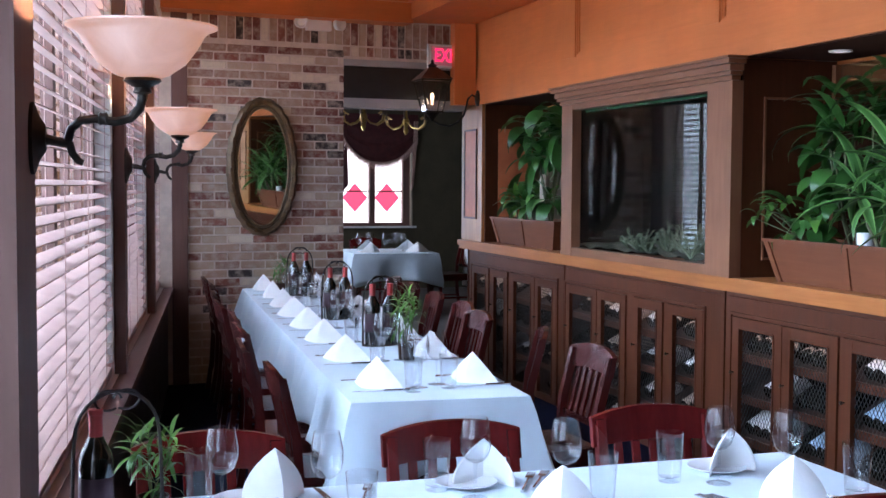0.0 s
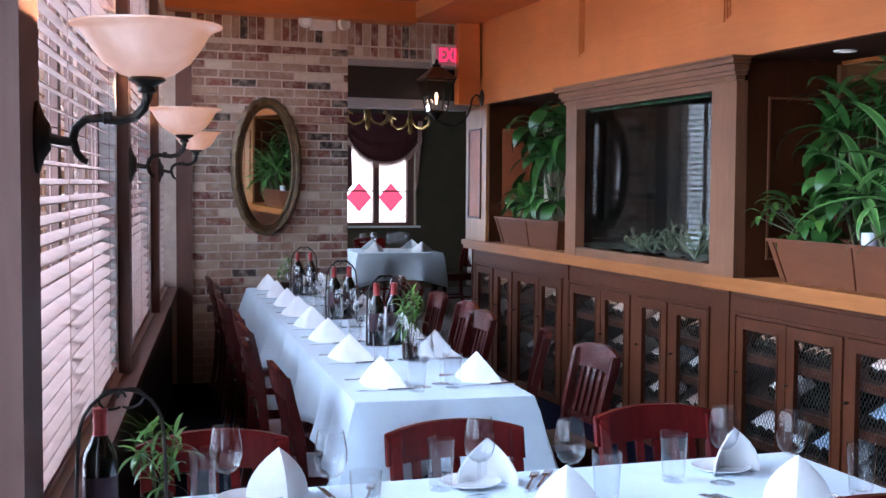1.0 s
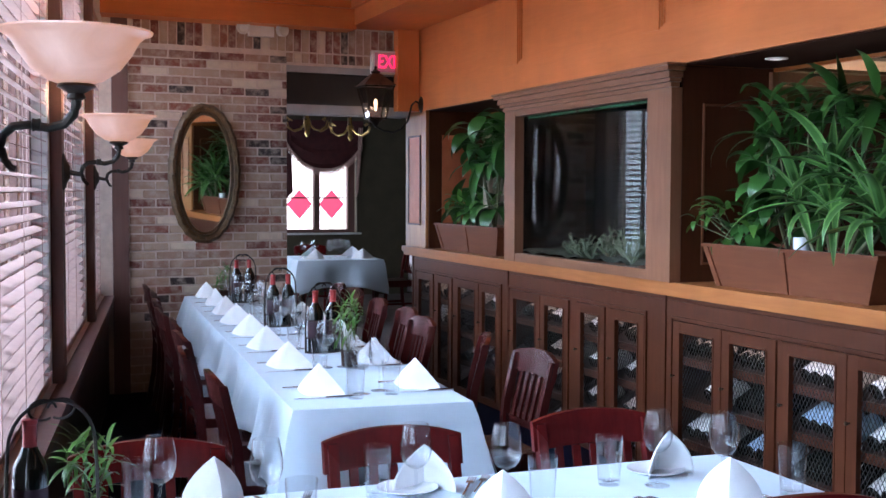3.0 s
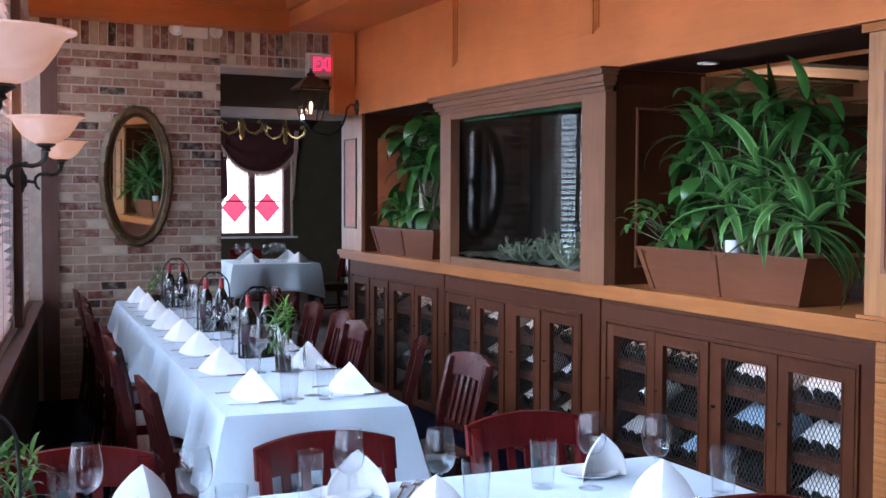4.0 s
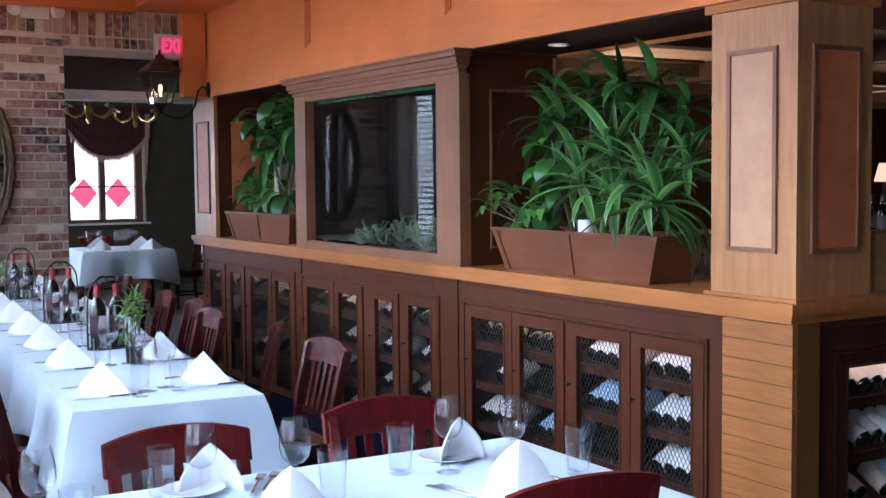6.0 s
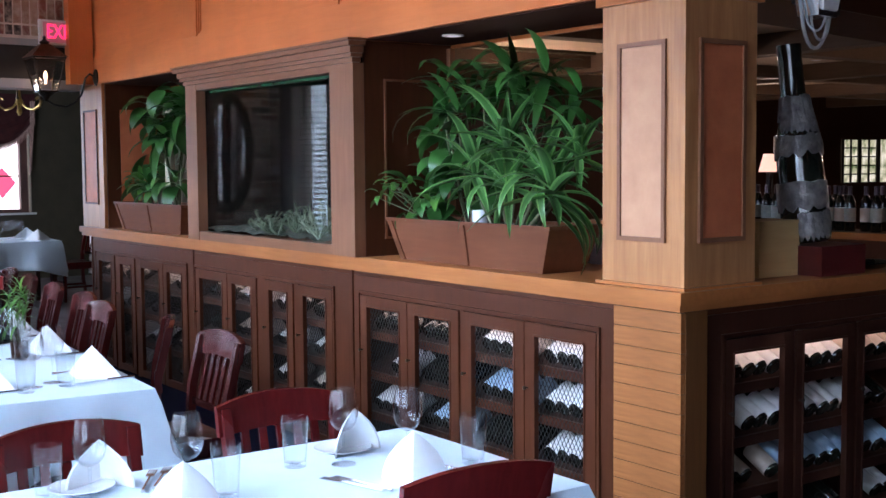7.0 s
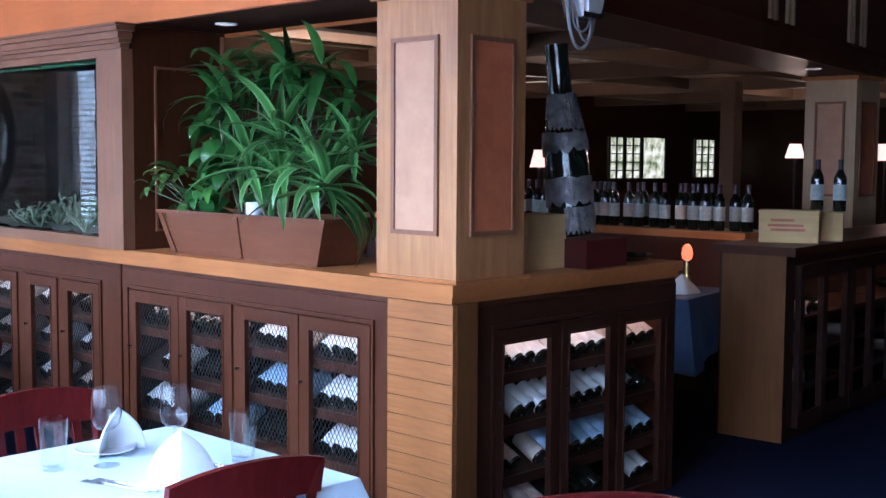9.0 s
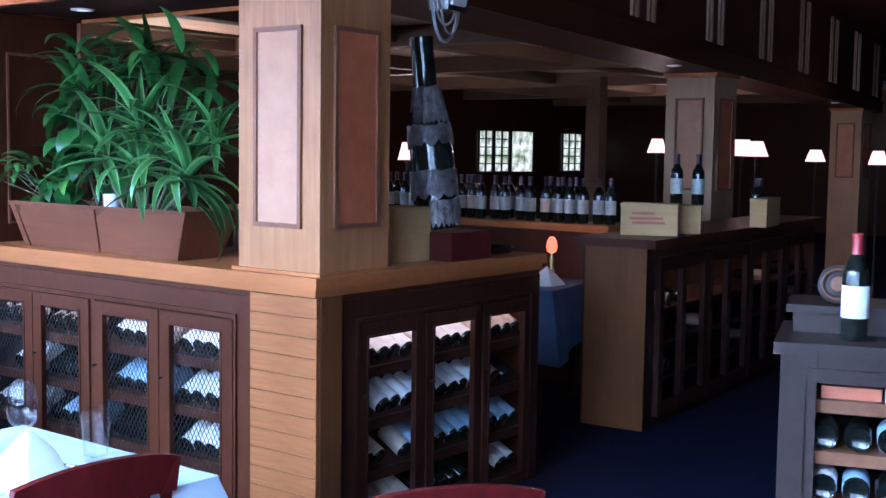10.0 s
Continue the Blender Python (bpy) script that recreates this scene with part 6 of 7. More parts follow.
# ---------- far room beyond the opening ----------
bm = bm_new()
box(bm, 1.5, 3.95, 17.0, 17.2, 0, 2.85)
box(bm, 5.06, 9.0, 17.0, 17.2, 0, 2.85)
box(bm, 3.95, 5.06, 17.0, 17.2, 0, 0.94)
box(bm, 3.95, 5.06, 17.0, 17.2, 2.45, 2.85)
structure("wall_far", bm, OLIVE, "dark olive plaster wall of the far room")
bm = bm_new()
box(bm, 1.3, 1.5, 9.62, 17.2, 0, 2.85)
structure("wall_far_west", bm, OLIVE, "dark olive side wall of the far room")
bm = bm_new()
box(bm, 6.0, 6.2, 9.62, 17.0, 0, 2.85)
structure("wall_far_east", bm, OLIVE, "dark olive dividing wall")
win = thing("window_6", "leaded window with red diamond panes", "window", Matrix.Translation((3.95, 17.06, 0.94)), "", "structure")
bm = bm_new()
for q in ((0.0, 0.04), (0.45, 0.535), (0.965, 1.07)):
    box(bm, q[0], q[1], -0.05, 0.05, 0, 1.51)
box(bm, 0.04, 0.965, -0.049, 0.049, 0, 0.05)
box(bm, 0.04, 0.965, -0.049, 0.049, 1.46, 1.51)
part("window_frame", bm, POSTWOOD, win)
bm = bm_new()
box(bm, 0.04, 0.965, -0.025, 0.0, 0.505, 0.525)
part("glazing_bar", bm, POSTWOOD, win)
bm = bm_new()
box(bm, -0.05, 1.16, -0.12, 0.04, -0.03, -0.001)
part("window_sill", bm, WHITEPAINT, win)
DAYGLOW = glow("bright daylight outside", (1.0, 0.97, 0.95), 3.2, (0, 0, 0))
bm = bm_new()
box(bm, -1.5, 2.6, 0.9, 0.92, -0.6, 2.2)
bd = part("backdrop_far", bm, DAYGLOW)
bd.matrix_basis = Matrix.Translation((3.95, 17.06, 0.94))
tagged(bd, "bright daylight outside the far window", "backdrop", "", "structure")
# emission stands in for daylight coming through the red panes
PINK, _nt, _b = base_mat("red stained glass", 0.2)
_b.inputs["Base Color"].default_value = (0.9, 0.05, 0.12, 1)
_b.inputs["Emission Color"].default_value = (1.0, 0.14, 0.26, 1)
_b.inputs["Emission Strength"].default_value = 0.95
for cx in (0.235, 0.725):
    bm = bm_new()
    w, h = 0.195, 0.22
    hexa(bm, [(cx - w, -.012, .42), (cx, -.012, .42 - h), (cx + w, -.012, .42), (cx, -.012, .42 + h), (cx - w, -.006, .42), (cx, -.006, .42 - h), (cx + w, -.006, .42), (cx, -.006, .42 + h)])
    part("diamond_pane", bm, PINK, win, "red diamond stained-glass pane")
# swag valance
sw = thing("swag_valance", "deep red velvet swag curtain with a pale fringe", "curtain", Matrix.Translation((4.54, 17.02, 0)))
bm = bm_new()
n, k = 24, 10
g = []
for i in range(n + 1):
    t = -1 + 2 * i / n
    g.append([])
    for j in range(k + 1):
        s = j / k
        bottom = 1.88 + 0.42 * abs(t) ** 2.4
        z = 2.60 + (bottom - 2.60) * s
        g[-1].append(bm.verts.new((0.60 * t, -0.05 - 0.04 * math.sin(s * 19 + 2 * t * t) * s - 0.05 * (1 - t * t) * s, z)))
for i in range(n):
    for j in range(k):
        bm.faces.new((g[i][j], g[i + 1][j], g[i + 1][j + 1], g[i][j + 1]))
ob = part("swag", bm, SWAG, sw, "", 0, True)
bm = bm_new()
for i in range(60):
    t = -0.95 + 1.9 * i / 59
    zb = 1.88 + 0.42 * abs(t) ** 2.4
    sweep(bm, [(0.60 * t, -0.10, zb + 0.01), (0.60 * t + 0.004, -0.10, zb - 0.10)], 0.012, 5, 0.004)
part("fringe", bm, FRINGE, sw, "pale fringe")
for sx in (-1, 1):
    bm = bm_new()
    w, e = (.04, .52) if sx < 0 else (.018, .50)
    for k in range(3):
        o = (k - 1) * w * 0.66
        sweep(bm, [(sx * (e + .06) + o * 2.2, -.07, 2.50), (sx * (e + .03) + o * 1.4, -.085, 2.0), (sx * e + o, -.075, 1.47 + .03 * k)], w * 0.55, 7, w * 0.42)
    part("side_drape", bm, SWAG if sx < 0 else FRINGE, sw)
# chandeliers


def chandelier(x, y, z, lit):
    c = thing("chandelier", "scrolled brass chandelier with candle bulbs", "chandelier", Matrix.Translation((x, y, z)))
    bm = bm_new()
    lathe(bm, [(0.01, -0.14), (0.03, -0.10), (0.015, -0.05), (0.045, 0.0), (0.02, 0.05), (0.012, 0.18), (0.008, 2.75 - z)], 12)
    part("post", bm, GOLD, c, "", 0, True)
    for i in range(6):
        a = i * 60 + 10
        R = Matrix.Rotation(radians(a), 4, 'Z')
        bm = bm_new()
        sweep(bm, [R @ Vector(p) for p in ((0.02, 0, 0), (0.08, 0, -0.06), (0.16, 0, -0.08), (0.23, 0, -0.04), (0.25, 0, 0.02), (0.22, 0, 0.05), (0.19, 0, 0.03))], 0.009, 6)
        arm = part("arm", bm, GOLD, c, "", 0, True)
        bm = bm_new()
        q = R @ Vector((0.25, 0, 0))
        lathe(bm, [(0.02, 0.02), (0.022, 0.03), (0.01, 0.035), (0.01, 0.085), (0.012, 0.10), (0.002, 0.13)], 10, q)
        part("candle_bulb", bm, BULB if lit and i in (1, 4) else GILT, arm, "", 0, True)


chandelier(2.97, 11.8, 2.25, False)
chandelier(3.66, 12.6, 2.25, False)
# far table with chairs
FT = Matrix.Translation((3.78, 13.75, 0)) @ Matrix.Rotation(radians(-4), 4, 'Z')
table(FT, 1.0, 1.0)
cloth(FT, 1.0, 1.0, 0.30, "white tablecloth over the far dining table", 9, 0.06)
for x, y, a in ((3.78, 14.6, 180), (4.60, 13.9, 95), (3.02, 13.6, -80), (2.75, 12.5, -70)):
    copy_thing(chair0, pose(x, y, 0, 0, 0, a))
for x, y, a in ((3.5, 13.45, 20), (4.05, 13.4, -10), (3.6, 14.05, 170), (4.1, 14.0, 160)):
    put(NK, x, y, a=a, s=1.15)
for x, y in ((3.4, 13.7), (3.55, 13.8), (3.7, 13.6), (3.85, 13.85), (3.95, 13.7), (3.65, 14.1), (4.0, 14.15)):
    put(WG, x, y)
bm = bm_new()
for i in range(9):
    x = -0.1 + 0.025 * i
    hexa(bm, [(x - .013, .02 * math.sin(i * 2), 0.35), (x + .013, .02 * math.sin(i * 2 + 1), 0.35), (x + .013, .02 + .02 * math.sin(i * 2 + 1), 0.35), (x - .013, .02 + .02 * math.sin(i * 2), 0.35),
              (x * .3 - .005, 0, 0.93), (x * .3 + .006, 0, 0.93), (x * .3 + .006, .015, 0.93), (x * .3 - .005, .015, 0.93)])
ob = part("towel", bm, NAPKIN)
ob.matrix_basis = pose(4.845, 13.9, -0.045, 0, 0, 90)
tagged(ob, "white cloth hung over a chair back", "towel")
# unseen glowing panel and area light, added to brighten the far room
bm = bm_new()
box(bm, 1.501, 1.512, 12.4, 14.4, 0.9, 2.3)
tagged(part("window_far_side", bm, DAYGLOW), "unseen glowing panel added to light the far room", "window", "", "structure")
al = new("sky_light", bpy.data.lights.new("sky_light", 'AREA'))
al.data.shape, al.data.size, al.data.size_y, al.data.energy, al.data.color = 'RECTANGLE', 1.4, 2.0, 60.0, DAY
al.matrix_world = Matrix.Translation((1.53, 13.4, 1.6)) @ Matrix.Rotation(radians(-90), 4, 'Y')

# ---------- the rear dining room and the aisle ----------


def aisle_y(x):
    """The rear side of the aisle beam at x."""
    return 3.40 + 0.1744 * (x - 3.72)


bm = bm_new()
hexa(bm, [(XB + 0.01, aisle_y(XB), 2.78), (24, aisle_y(24), 2.78), (24, 14, 2.78), (XB + 0.01, 14, 2.78),
          (XB + 0.01, aisle_y(XB), 2.85), (24, aisle_y(24), 2.85), (24, 14, 2.85), (XB + 0.01, 14, 2.85)])
structure("ceiling_rear", bm, CREAM, "cream plaster ceiling between dark beams")
bm = bm_new()
for y in (5.3, 7.6, 9.9, 12.2):
    box(bm, XB + 0.01, min(24, 3.72 + (y - 3.55) / 0.1744), y - 0.11, y + 0.11, 2.62, 2.779)
for x in (5.9, 9.2, 12.5, 15.8, 19.1, 22.4):
    box(bm, x - 0.12, x + 0.12, aisle_y(x) + 0.1, 14, 2.58, 2.7785)
structure("ceiling_beams", bm, CEILBEAM, "dark wood ceiling beams", 0.008, "beam")
# beam over the aisle columns, its panelling coloured dark to stand for shade
B0, B1 = Vector((3.72, 3.06, 0)), Vector((18.0, 5.55, 0))
BD = (B1 - B0).normalized()
BA = math.atan2(BD.y, BD.x)
BM = Matrix.Translation(B0) @ Matrix.Rotation(BA, 4, 'Z')
BLN = (B1 - B0).length
bm = bm_new()
box(bm, 0, BLN, 0.02, 0.50, FAS, 3.2, BM)
structure("beam_aisle", bm, CEILRED, "panelled beam over the aisle columns, coloured dark for shade", 0, "beam")
# pale colour of the battens stands for light caught on stile edges
bm = bm_new()
for x in np.arange(1.2, BLN, 1.75):
    for o in (0, 0.10, 0.33, 0.43):
        box(bm, x + o, x + o + 0.04, 0.0, 0.019, 2.42, 3.15, BM)
structure("trim_aisle_beam", bm, PALE_Z, "oak battens on the aisle beam, paled for caught light", 0, "trim")
bm = bm_new()
box(bm, 0, BLN, 0.004, 0.019, FAS, 2.38, BM)
structure("rail_aisle_beam", bm, WALNUT_Y, "brown lower rail of the aisle beam", 0, "rail")
for x, y in ((8.83, 4.02), (16.1, 5.23)):
    c = thing("column", "honey oak column with an inset panel beside the aisle", "column")
    column_parts(c, x, x + 0.42, y, y + 0.42, 0.0, FAS - 0.002, 1.30, 2.0, LEATHER, REDPANEL, PALE_Z)
# second wine counter, shade put into its very dark wood
C2 = Matrix.Translation((6.02, 3.08, 0)) @ Matrix.Rotation(radians(4.3), 4, 'Z')
for nm, q in (("counter_back", (0.0, 3.3, 0.40, 0.42, 0.0, SHELF - 0.05)), ("counter_rail", (0.0, 3.3, 0.03, 0.399, 0.985, SHELF - 0.05)), ("counter_plinth", (0.0, 3.3, 0.03, 0.399, 0.0, 0.06)),
              ("counter_side", (0.0, 0.135, 0.03, 0.399, 0.061, 0.984)), ("counter_side", (3.24, 3.3, 0.03, 0.399, 0.061, 0.984))):
    bm = bm_new()
    box(bm, *q, C2)
    structure(nm, bm, DARKWOOD, "wood framing of the second wine counter, darkened for shade", 0, "counter")
al = new("cabinet_light", bpy.data.lights.new("cabinet_light", 'AREA'))
al.data.shape, al.data.size, al.data.size_y = 'RECTANGLE', 3.0, 0.03
al.data.energy, al.data.color = 1.2, (1.0, 0.66, 0.42)
al.matrix_world = C2 @ Matrix.Translation((1.68, 0.06, 0.978)) @ Matrix.Rotation(radians(22), 4, 'X')
bm = bm_new()
box(bm, -0.04, 3.34, -0.04, 0.46, SHELF - 0.049, SHELF, C2)
structure("counter_ledge", bm, WALNUT_Y, "brown ledge of the second wine counter", 0.006, "ledge")
bm = bm_new()
box(bm, -0.012, -0.001, 0.02, 0.40, 0.0, SHELF - 0.05, C2)
structure("counter_end_panel", bm, COUNTERWOOD, "plain brown end panel of the second counter", 0, "panel")
for k in range(4):
    cab2 = thing("wine_cabinet", "wine cabinet with a few bottles, second counter, darkened for shade", "cabinet", C2 @ Matrix.Translation((0.14 + 0.78 * k, 0.0, 0)))
    bm = bm_new()
    for q in ((0.0, 0.06), (0.33, 0.40), (0.70, 0.76)):
        box(bm, q[0], q[1], -0.006, 0.028, 0.06, 0.98)
    box(bm, 0.06, 0.70, -0.005, 0.028, 0.90, 0.98)
    box(bm, 0.06, 0.70, -0.005, 0.028, 0.06, 0.14)
    part("face_frame", bm, DARKWOOD, cab2, "", 0.003)
    bm = bm_new()
    for zr in (0.32, 0.52, 0.72):
        box(bm, 0.002, 0.758, 0.029, 0.39, zr - 0.062, zr - 0.045)
    part("bottle_shelf", bm, WALNUT_Y, cab2)
    for zr in (0.32, 0.52, 0.72):
        for bx in (0.12, 0.20, 0.28, 0.47, 0.56, 0.64):
            if rb.random() < 0.24:
                lying_bottle(C2 @ Matrix.Translation((0.14 + 0.78 * k + bx, 0.05, zr - 0.006)) @ Matrix.Rotation(radians(90), 4, 'Z'), rb.choice((None, 1, None)))
R2 = Matrix.Translation((6.95, 3.9, 0))
bm = bm_new()
box(bm, 0, 0.30, 0, 3.6, 0, SHELF - 0.05, R2)
structure("counter_divider", bm, WALNUT_Z, "brown wood divider with a row of bottles", 0, "counter")
bm = bm_new()
box(bm, -0.04, 0.34, -0.04, 3.64, SHELF - 0.049, SHELF, R2)
structure("divider_ledge", bm, OAK_Y, "oak ledge of the divider", 0.006, "ledge")
DB = bottle0(GREYLABEL, CAPDARK, "dark wine bottle with a greyish label standing on the ledge")
DC = bottle0(CREAMLABEL, CAPDARK, "dark wine bottle with a cream label standing on the ledge")
rr = random.Random(8)
i = 0
y = 3.93
while y < 7.45:
    put(DB if rr.random() < 0.65 else DC, 7.03 + rr.uniform(-.02, .03), y, SHELF + 0.001, rr.uniform(0, 360), 1.02)
    if rr.random() < 0.5:
        put(DB, 7.16 + rr.uniform(-.02, .02), y + 0.05, SHELF + 0.001, 0, 1.02)
    y += rr.uniform(0.088, 0.125)


def crate(m, w, d, h, label, mark=True):
    c = thing("wooden_crate", label, "crate", m)
    bm = bm_new()
    box(bm, -w / 2, w / 2, -d / 2, d / 2, 0, h - 0.012)
    part("box", bm, CRATEWOOD, c, "", 0.003)
    bm = bm_new()
    box(bm, -w / 2 - 0.004, w / 2 + 0.004, -d / 2 - 0.004, d / 2 + 0.004, h - 0.0115, h)
    part("lid", bm, CRATEWOOD, c, "", 0.002)
    if mark:
        for k, (a, b, z) in enumerate(((-0.3, 0.1, 0.66), (-0.35, 0.25, 0.50), (-0.3, 0.28, 0.36))):
            bm = bm_new()
            box(bm, a * w, b * w, -d / 2 - 0.0015, -d / 2 - 0.0002, z * h, (z + 0.08) * h)
            part("printed_bar", bm, REDPANEL, c, "faded red print")
    return c


crate(pose(4.03, 3.27, SHELF + 0.001, 0, 0, 0), 0.26, 0.16, 0.235, "raw pine wine crate standing on the oak ledge", False)
crate(pose(6.42, 3.30, SHELF + 0.001, 0, 0, -66), 0.33, 0.22, 0.185, "raw pine wine crate with faded red print")
crate(pose(6.70, 3.27, SHELF + 0.001, 0, 0, -66), 0.30, 0.2, 0.17, "plain raw pine wine crate", False)
for y in (3.17, 3.29):
    put(DB, 6.74 - (y - 3.28) * 0.4, y, SHELF + 0.172, 30)
crate(pose(7.80, 3.15, SHELF + 0.001, 0, 0, -80), 0.11, 0.42, 0.19, "pale pine wine crate at the back of the counter", False)
for x, y in ((8.35, 3.45), (8.55, 3.50)):
    put(DB, x, y, SHELF + 0.001, 30)

# giant display bottle on a red box
rbx = bm_new()
box(rbx, -0.14, 0.16, -0.13, 0.13, 0, 0.125)
ob = part("lacquer_box", rbx, REDBOX, None, "", 0.004)
ob.matrix_basis = pose(4.29, 3.20, SHELF + 0.001)
tagged(ob, "dark red lacquer box standing on the oak ledge", "box")
big = thing("display_bottle", "giant display bottle with crumpled foil labels", "bottle", pose(4.25, 3.22, SHELF + 0.136) @ Matrix.Rotation(radians(6), 4, Vector((-0.793, -0.609, 0))))
bm = bm_new()
lathe(bm, [(0.085, 0), (0.098, 0.01), (0.10, 0.12), (0.098, 0.30), (0.092, 0.42), (0.078, 0.50), (0.064, 0.57), (0.054, 0.62), (0.050, 0.80), (0.053, 0.81), (0.053, 0.845)], 26)
part("body", bm, WINEGLASS, big, "", 0, True)


def foil_band(z0, z1, grow, seed, a0=0, a1=360, rf=None):
    r = random.Random(seed)
    bm = bm_new()
    n = 30
    prev = None
    first = None
    for i in range(n + 1):
        a = radians(a0 + (a1 - a0) * i / n)
        top, bot = z1 + r.uniform(-.006, .006), z0 - (0.03 * abs(math.sin(i * 1.1)) + r.uniform(0, .014))
        col = []
        for z in (bot, (bot + top) / 2, top):
            R = rf(z) + grow + r.uniform(-.003, .005)
            col.append(bm.verts.new((R * math.cos(a), R * math.sin(a), z)))
        for z in (top, (bot + top) / 2, bot):
            R = rf(z) + 0.001
            col.append(bm.verts.new((R * math.cos(a), R * math.sin(a), z)))
        if prev:
            for k in range(6):
                bm.faces.new((prev[k], col[k], col[(k + 1) % 6], prev[(k + 1) % 6]))
        prev = col
    part("foil_label", bm, FOIL, big, "crumpled silver foil label", 0, True)


def big_r(z):
    pts = [(0, 0.098), (0.12, 0.10), (0.30, 0.098), (0.42, 0.092), (0.50, 0.078), (0.57, 0.064), (0.62, 0.054), (0.85, 0.054)]
    for (a, ra), (b, rb2) in zip(pts, pts[1:]):
        if a <= z <= b:
            return ra + (rb2 - ra) * (z - a) / (b - a)
    return 0.098


foil_band(0.17, 0.26, 0.006, 1, rf=big_r)
foil_band(0.40, 0.46, 0.008, 2, rf=big_r)
foil_band(0.55, 0.625, 0.010, 3, 150, 330, rf=big_r)
foil_band(0.50, 0.53, 0.008, 5, 170, 320, rf=big_r)
foil_band(0.045, 0.13, 0.004, 4, 200, 340, rf=big_r)
# tray on the ledge
bm = bm_new()
lathe(bm, [(0.13, 0), (0.15, 0.006), (0.165, 0.022), (0.172, 0.024), (0.172, 0.028), (0.158, 0.026), (0.145, 0.012), (0.002, 0.009)], 30, (0, 0, 0), Matrix.Diagonal((1, 0.8, 1, 1)))
ob = part("serving_tray", bm, WINEGLASS, None, "", 0, True)
ob.matrix_basis = pose(4.66, 3.25, SHELF + 0.001)
tagged(ob, "glossy black oval serving tray on the ledge", "tray")

# booth table with a small candle lamp; its white cloth is coloured for shade
BT = Matrix.Translation((6.25, 4.10, 0)) @ Matrix.Rotation(radians(10), 4, 'Z')
table(BT, 0.7, 0.7)
cloth(BT, 0.7, 0.7, 0.32, "white tablecloth over the booth table, coloured for blue shade", 12, 0.06, SHADED_CLOTH)
put(NK, 6.17, 3.85, a=-30, s=1.1)
cl = thing("candle_lamp", "small brass table lamp with a glowing amber shade", "lamp", pose(6.285, 3.90, TOPZ))
bm = bm_new()
lathe(bm, [(0.045, 0), (0.045, 0.008), (0.018, 0.02), (0.012, 0.05), (0.022, 0.08), (0.010, 0.11), (0.014, 0.15), (0.006, 0.19)], 16)
part("base", bm, GOLD, cl, "", 0, True)
bm = bm_new()
lathe(bm, [(0.012, 0.19), (0.029, 0.203), (0.035, 0.232), (0.028, 0.268), (0.014, 0.290), (0.011, 0.290)], 18, (0, 0, 0), None, False)
part("shade", bm, glow("amber lit shade", (1.0, 0.14, 0.05), 1.6, (0.12, 0.03, 0.015)), cl, "glowing amber shade", 0, True)
point_lamp(6.285, 3.90, 1.10, 2.2, AMBER, 0.03)

# shaded lamps deep in the room
SHADE = glow("lit cream lamp shade", (1.0, 0.55, 0.38), 1.15, (0.4, 0.33, 0.28))


def shade_lamp(x, y, z, s=1.0):
    l = thing("standing_lamp", "table lamp with a lit cream shade on an added stand", "lamp", pose(x, y, 0), "shaded lamps in the rear room")
    # floor stand added only to hold up the table lamp's shade
    bm = bm_new()
    lathe(bm, [(0.12, 0), (0.12, 0.02), (0.02, 0.03), (0.012, 0.10), (0.012, z - 0.10), (0.02, z - 0.08), (0.008, z - 0.02)], 12)
    part("stand", bm, BLACK, l, "", 0, True)
    bm = bm_new()
    lathe(bm, [(0.10 * s, z - 0.07), (0.055 * s, z + 0.07), (0.053 * s, z + 0.07), (0.098 * s, z - 0.07)], 18, (0, 0, 0), None, False)
    part("shade", bm, SHADE, l, "lit cream shade", 0, True)


for x, y, z, s in ((13.32, 10.78, 1.55, 1.0), (13.75, 11.03, 1.55, 1.0), (10.97, 5.61, 1.65, 1.0), (9.8, 4.195, 1.632, 1.15), (10.6, 4.401, 1.628, 1.15), (14.0, 5.077, 1.573, 1.2), (12.33, 3.82, 1.56, 1.0), (7.5, 6.05, 1.562, 0.8)):
    shade_lamp(x, y, z, s)
# added point lights brighten the rear room; several stand apart from any shade
for x, y, z, w in ((13.5, 10.9, 1.85, 32), (10.97, 5.6, 1.95, 20), (9.9, 4.9, 1.95, 4), (14.9, 6.6, 1.85, 3), (12.3, 3.82, 1.9, 2), (7.9, 9.6, 1.9, 40), (18, 9, 2.2, 24)):
    point_lamp(x, y, z, w, (1.0, 0.68, 0.45), 0.08)
bm = bm_new()
box(bm, 13.9, 14.1, 7.98, 8.19, 0, 2.579)
structure("post_rear", bm, CEILBEAM, "greyed oak post in the rear dining room", 0.006, "post")
# small-paned windows far at the back
DAYPANE, _nt, _b = base_mat("daylit pane with garden behind", 0.3)
_b.inputs["Base Color"].default_value = (0.05, 0.05, 0.05, 1)
_nt.links.new(ramp(_nt, noise_tex(_nt, coords(_nt), 5, 4), [(0.36, (0.10, 0.16, 0.05)), (0.5, (0.62, 0.60, 0.36)), (0.62, (1.0, 0.95, 0.72))]), _b.inputs["Emission Color"])
_b.inputs["Emission Strength"].default_value = 0.75
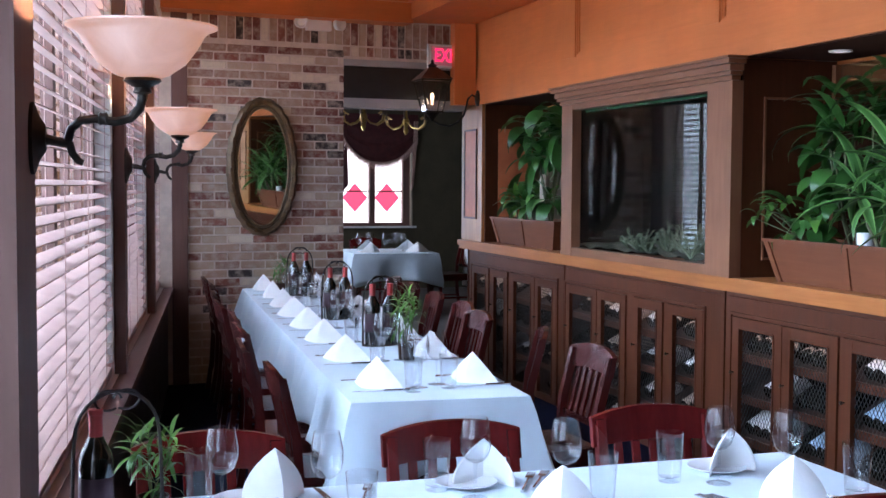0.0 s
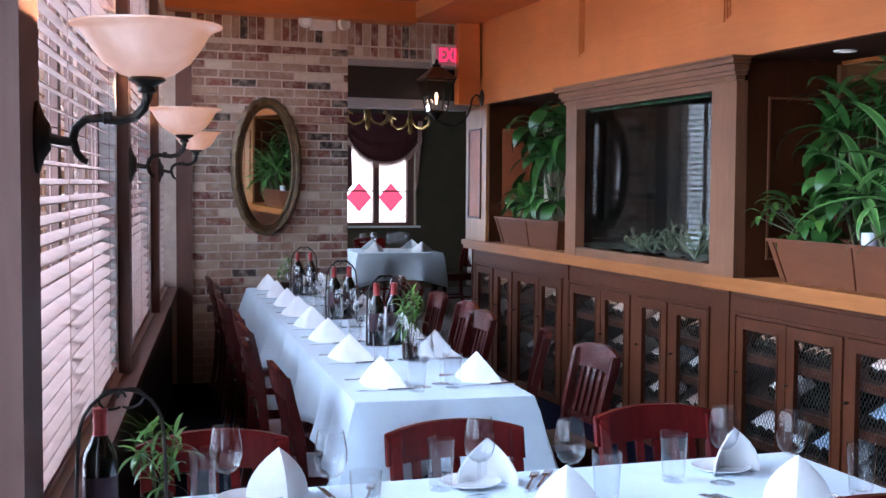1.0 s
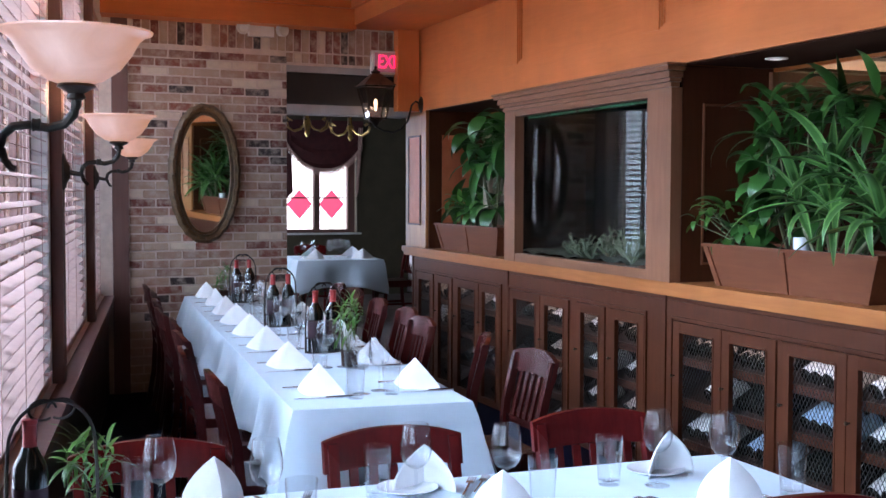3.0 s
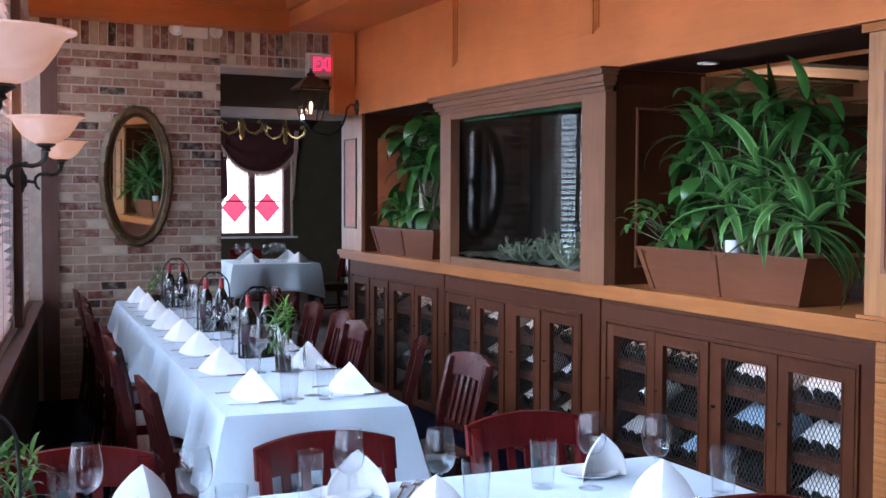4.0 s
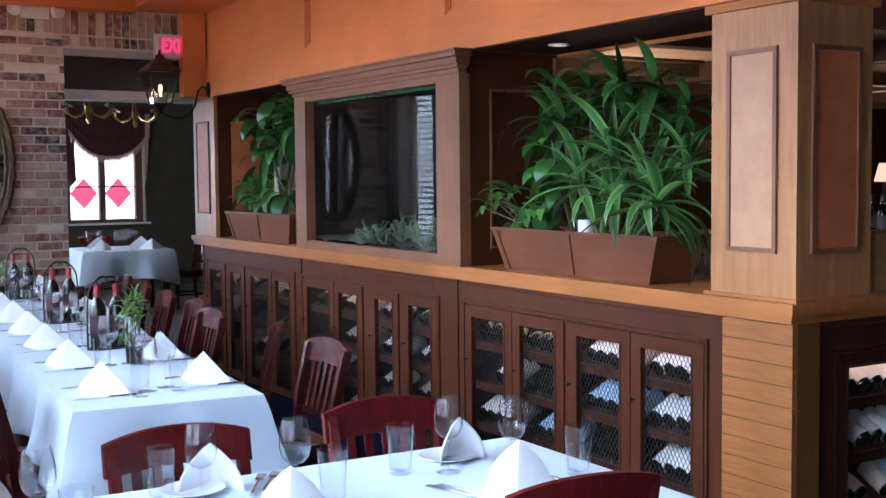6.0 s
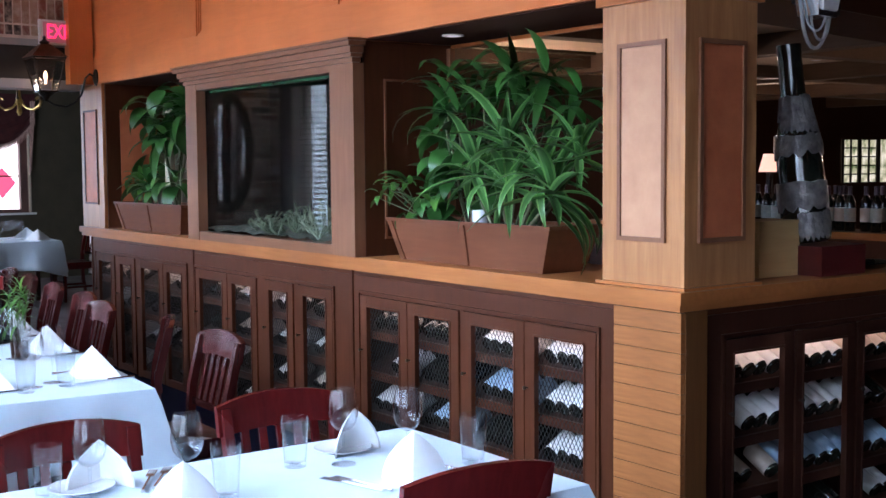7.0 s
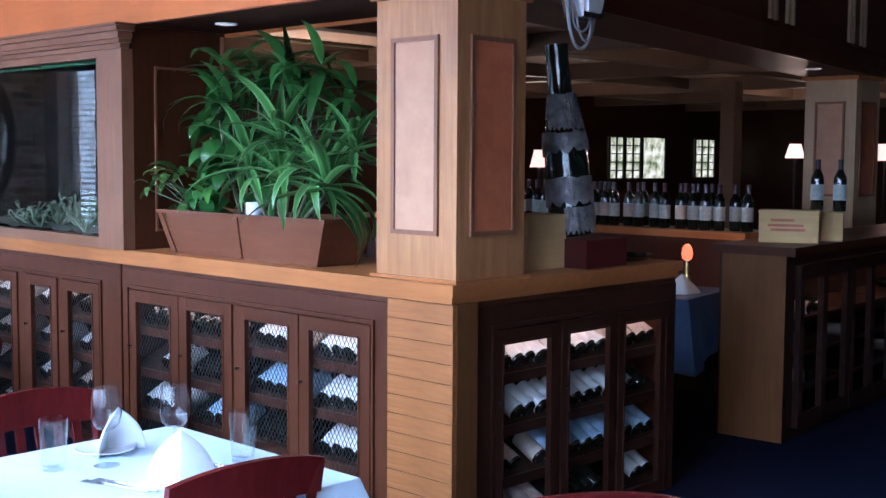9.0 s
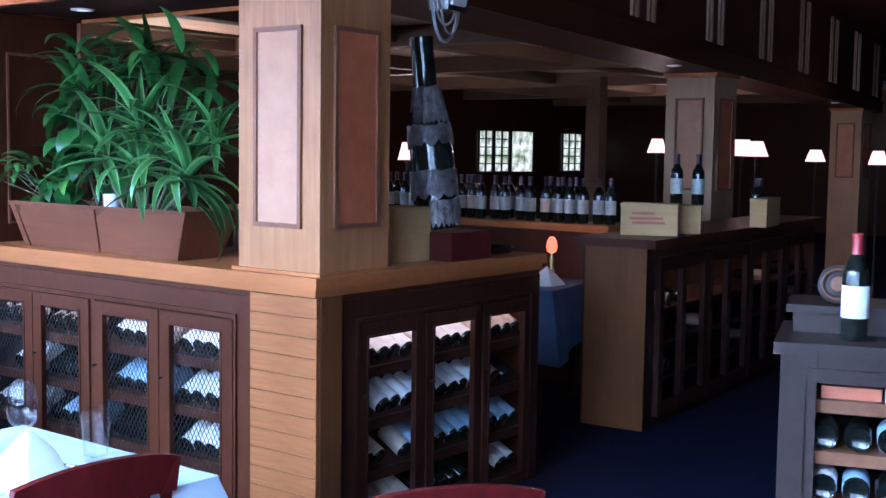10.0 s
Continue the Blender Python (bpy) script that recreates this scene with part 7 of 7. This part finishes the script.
for x0, x1 in ((19.5, 19.98), (20.05, 20.58), (20.66, 21.5), (22.7, 23.5)):
    w = thing("window_rear", "small-paned window with daylight behind it", "window", Matrix.Translation((x0, 13.99, 1.15)), "", "structure")
    W2 = x1 - x0
    bm = bm_new()
    nx = 2 if W2 < 0.7 else 1 if x0 < 22 else 3
    for k in range(nx + 1):
        q = W2 * k / nx
        box(bm, q - 0.02, q + 0.02, -0.03, -0.005, 0, 0.84)
    if nx > 1:
        for k in range(6):
            box(bm, 0.02, W2 - 0.02, -0.029, -0.006, 0.84 * k / 5 - 0.012, 0.84 * k / 5 + 0.012)
    part("window_frame", bm, BLACK, w)
    bm = bm_new()
    box(bm, 0.0, W2, -0.004, 0.0, 0, 0.84)
    part("pane", bm, DAYPANE, w)
# recessed spotlights
SPOT = glow("recessed spot", (1.0, 0.93, 0.85), 0.9)
for x, y, z in ((3.55, 4.83, FAS - 0.005), (8.05, 3.99, FAS - 0.001), (14.45, 5.02, FAS - 0.001), (9.4, 7.4, 2.78), (12, 9, 2.78)):
    s = thing("recessed_spot", "small recessed ceiling spotlight with a white ring", "spotlight", pose(x, y, z), "recessed spotlights")
    bm = bm_new()
    lathe(bm, [(0.055, 0.0), (0.055, -0.006), (0.042, -0.008), (0.038, -0.001)], 20, (0, 0, 0), None, False)
    part("ring", bm, WHITEPAINT, s, "", 0, True)
    bm = bm_new()
    lathe(bm, [(0.036, -0.001), (0.036, -0.004)], 16)
    part("lens", bm, SPOT, s)

# serving stand with bottles beside the aisle
SA = -72.0
SM = Matrix.Translation((3.26, 1.24, 0)) @ Matrix.Rotation(radians(SA), 4, 'Z')
st = thing("wine_stand", "dark taupe wood serving stand with open bottle shelves", "stand", SM)
bm = bm_new()
box(bm, -0.02, 0.90, -0.02, 0.44, 1.02, 1.055)
part("top", bm, STANDWOOD, st, "", 0.006)
for q in ((0.0, 0.04), (0.84, 0.88)):
    bm = bm_new()
    box(bm, q[0], q[1], 0.022, 0.42, 0, 1.019)
    part("side", bm, STANDWOOD, st, "", 0.004)
for q in ((0.0, 0.098), (0.782, 0.88)):
    bm = bm_new()
    box(bm, q[0], q[1], 0.0, 0.021, 0, 1.019)
    part("front_stile", bm, STANDWOOD, st, "", 0.004)
bm = bm_new()
box(bm, 0.041, 0.839, 0.40, 0.418, 0.0, 1.018)
part("back", bm, DARKWOOD, st)
bm = bm_new()
box(bm, 0.099, 0.781, 0.001, 0.020, 0.944, 1.018)
part("front_rail", bm, STANDWOOD, st, "", 0.004)
bm = bm_new()
box(bm, 0.06, 0.82, -0.008, -0.0005, 0.975, 0.985)
box(bm, 0.06, 0.07, -0.008, -0.0005, 0.05, 0.9745)
box(bm, 0.81, 0.82, -0.008, -0.0005, 0.05, 0.9745)
part("front_moulding", bm, STANDWOOD, st, "", 0.002)
for zr in (0.857, 0.711, 0.565, 0.419, 0.273, 0.127):
    bm = bm_new()
    box(bm, 0.041, 0.839, 0.023, 0.399, zr, zr + 0.036)
    part("shelf", bm, TAUPE_Y, st, "pale worn shelf board", 0.003)
bm = bm_new()
box(bm, 0.02, 0.88, 0.20, 0.44, 1.056, 1.115)
part("riser", bm, STANDWOOD, st, "", 0.004)
bm = bm_new()
box(bm, 0.0, 0.90, 0.18, 0.44, 1.116, 1.138)
part("riser_top", bm, STANDWOOD, st, "", 0.004)
for zr in (0.748, 0.602, 0.456, 0.310, 0.164):
    for i in range(8):
        m = SM @ Matrix.Translation((0.125 + 0.088 * i, 0.035, zr + 0.0385)) @ Matrix.Rotation(radians(90), 4, 'Z')
        lying_bottle(m, rr.choice((0, 0, None, 2)))
for i in range(4):
    bm = bm_new()
    box(bm, 0, 0.16, 0, 0.22, 0, 0.035)
    ob = part("book", bm, (REDPANEL, CREAMLABEL, LABEL, REDPANEL)[i], None, "", 0.003)
    ob.matrix_basis = SM @ Matrix.Translation((0.11 + 0.17 * i, 0.05, 0.894))
    tagged(ob, "flat bound wine list lying on the shelf", "book")
p = SM @ Vector((0.19, 0.10, 1.0555))
RW = bottle0(LABEL, CAPSULE, "dark wine bottle with a red capsule and white label")
put(RW, p.x, p.y, p.z, 200)
dk = thing("round_ornament", "grey turned wooden disc standing on the stand", "ornament", SM @ Matrix.Translation((0.14, 0.24, 1.1385)) @ Matrix.Scale(0.68, 4))
bm = bm_new()
RX = Matrix.Translation((0, 0, 0.085)) @ Matrix.Rotation(radians(80), 4, 'X')
lathe(bm, [(0.07, -0.02), (0.083, -0.015), (0.085, 0.0), (0.083, 0.015), (0.07, 0.02), (0.055, 0.014), (0.05, 0.01), (0.035, 0.012), (0.03, 0.02), (0.002, 0.024)], 28, (0, 0, 0), RX)
part("disc", bm, STANDWOOD, dk, "", 0, True)
bm = bm_new()
lathe(bm, [(0.058, 0.016), (0.062, 0.021), (0.066, 0.0205), (0.07, 0.018)], 28, (0, 0, 0), RX, False)
part("ring", bm, TAUPE_Y, dk, "pale ring", 0, True)
bm = bm_new()
lathe(bm, [(0.034, 0.0205), (0.032, 0.026), (0.012, 0.029), (0.002, 0.0285)], 24, (0, 0, 0), RX)
part("boss", bm, TAUPE_Y, dk, "pale turned boss", 0, True)
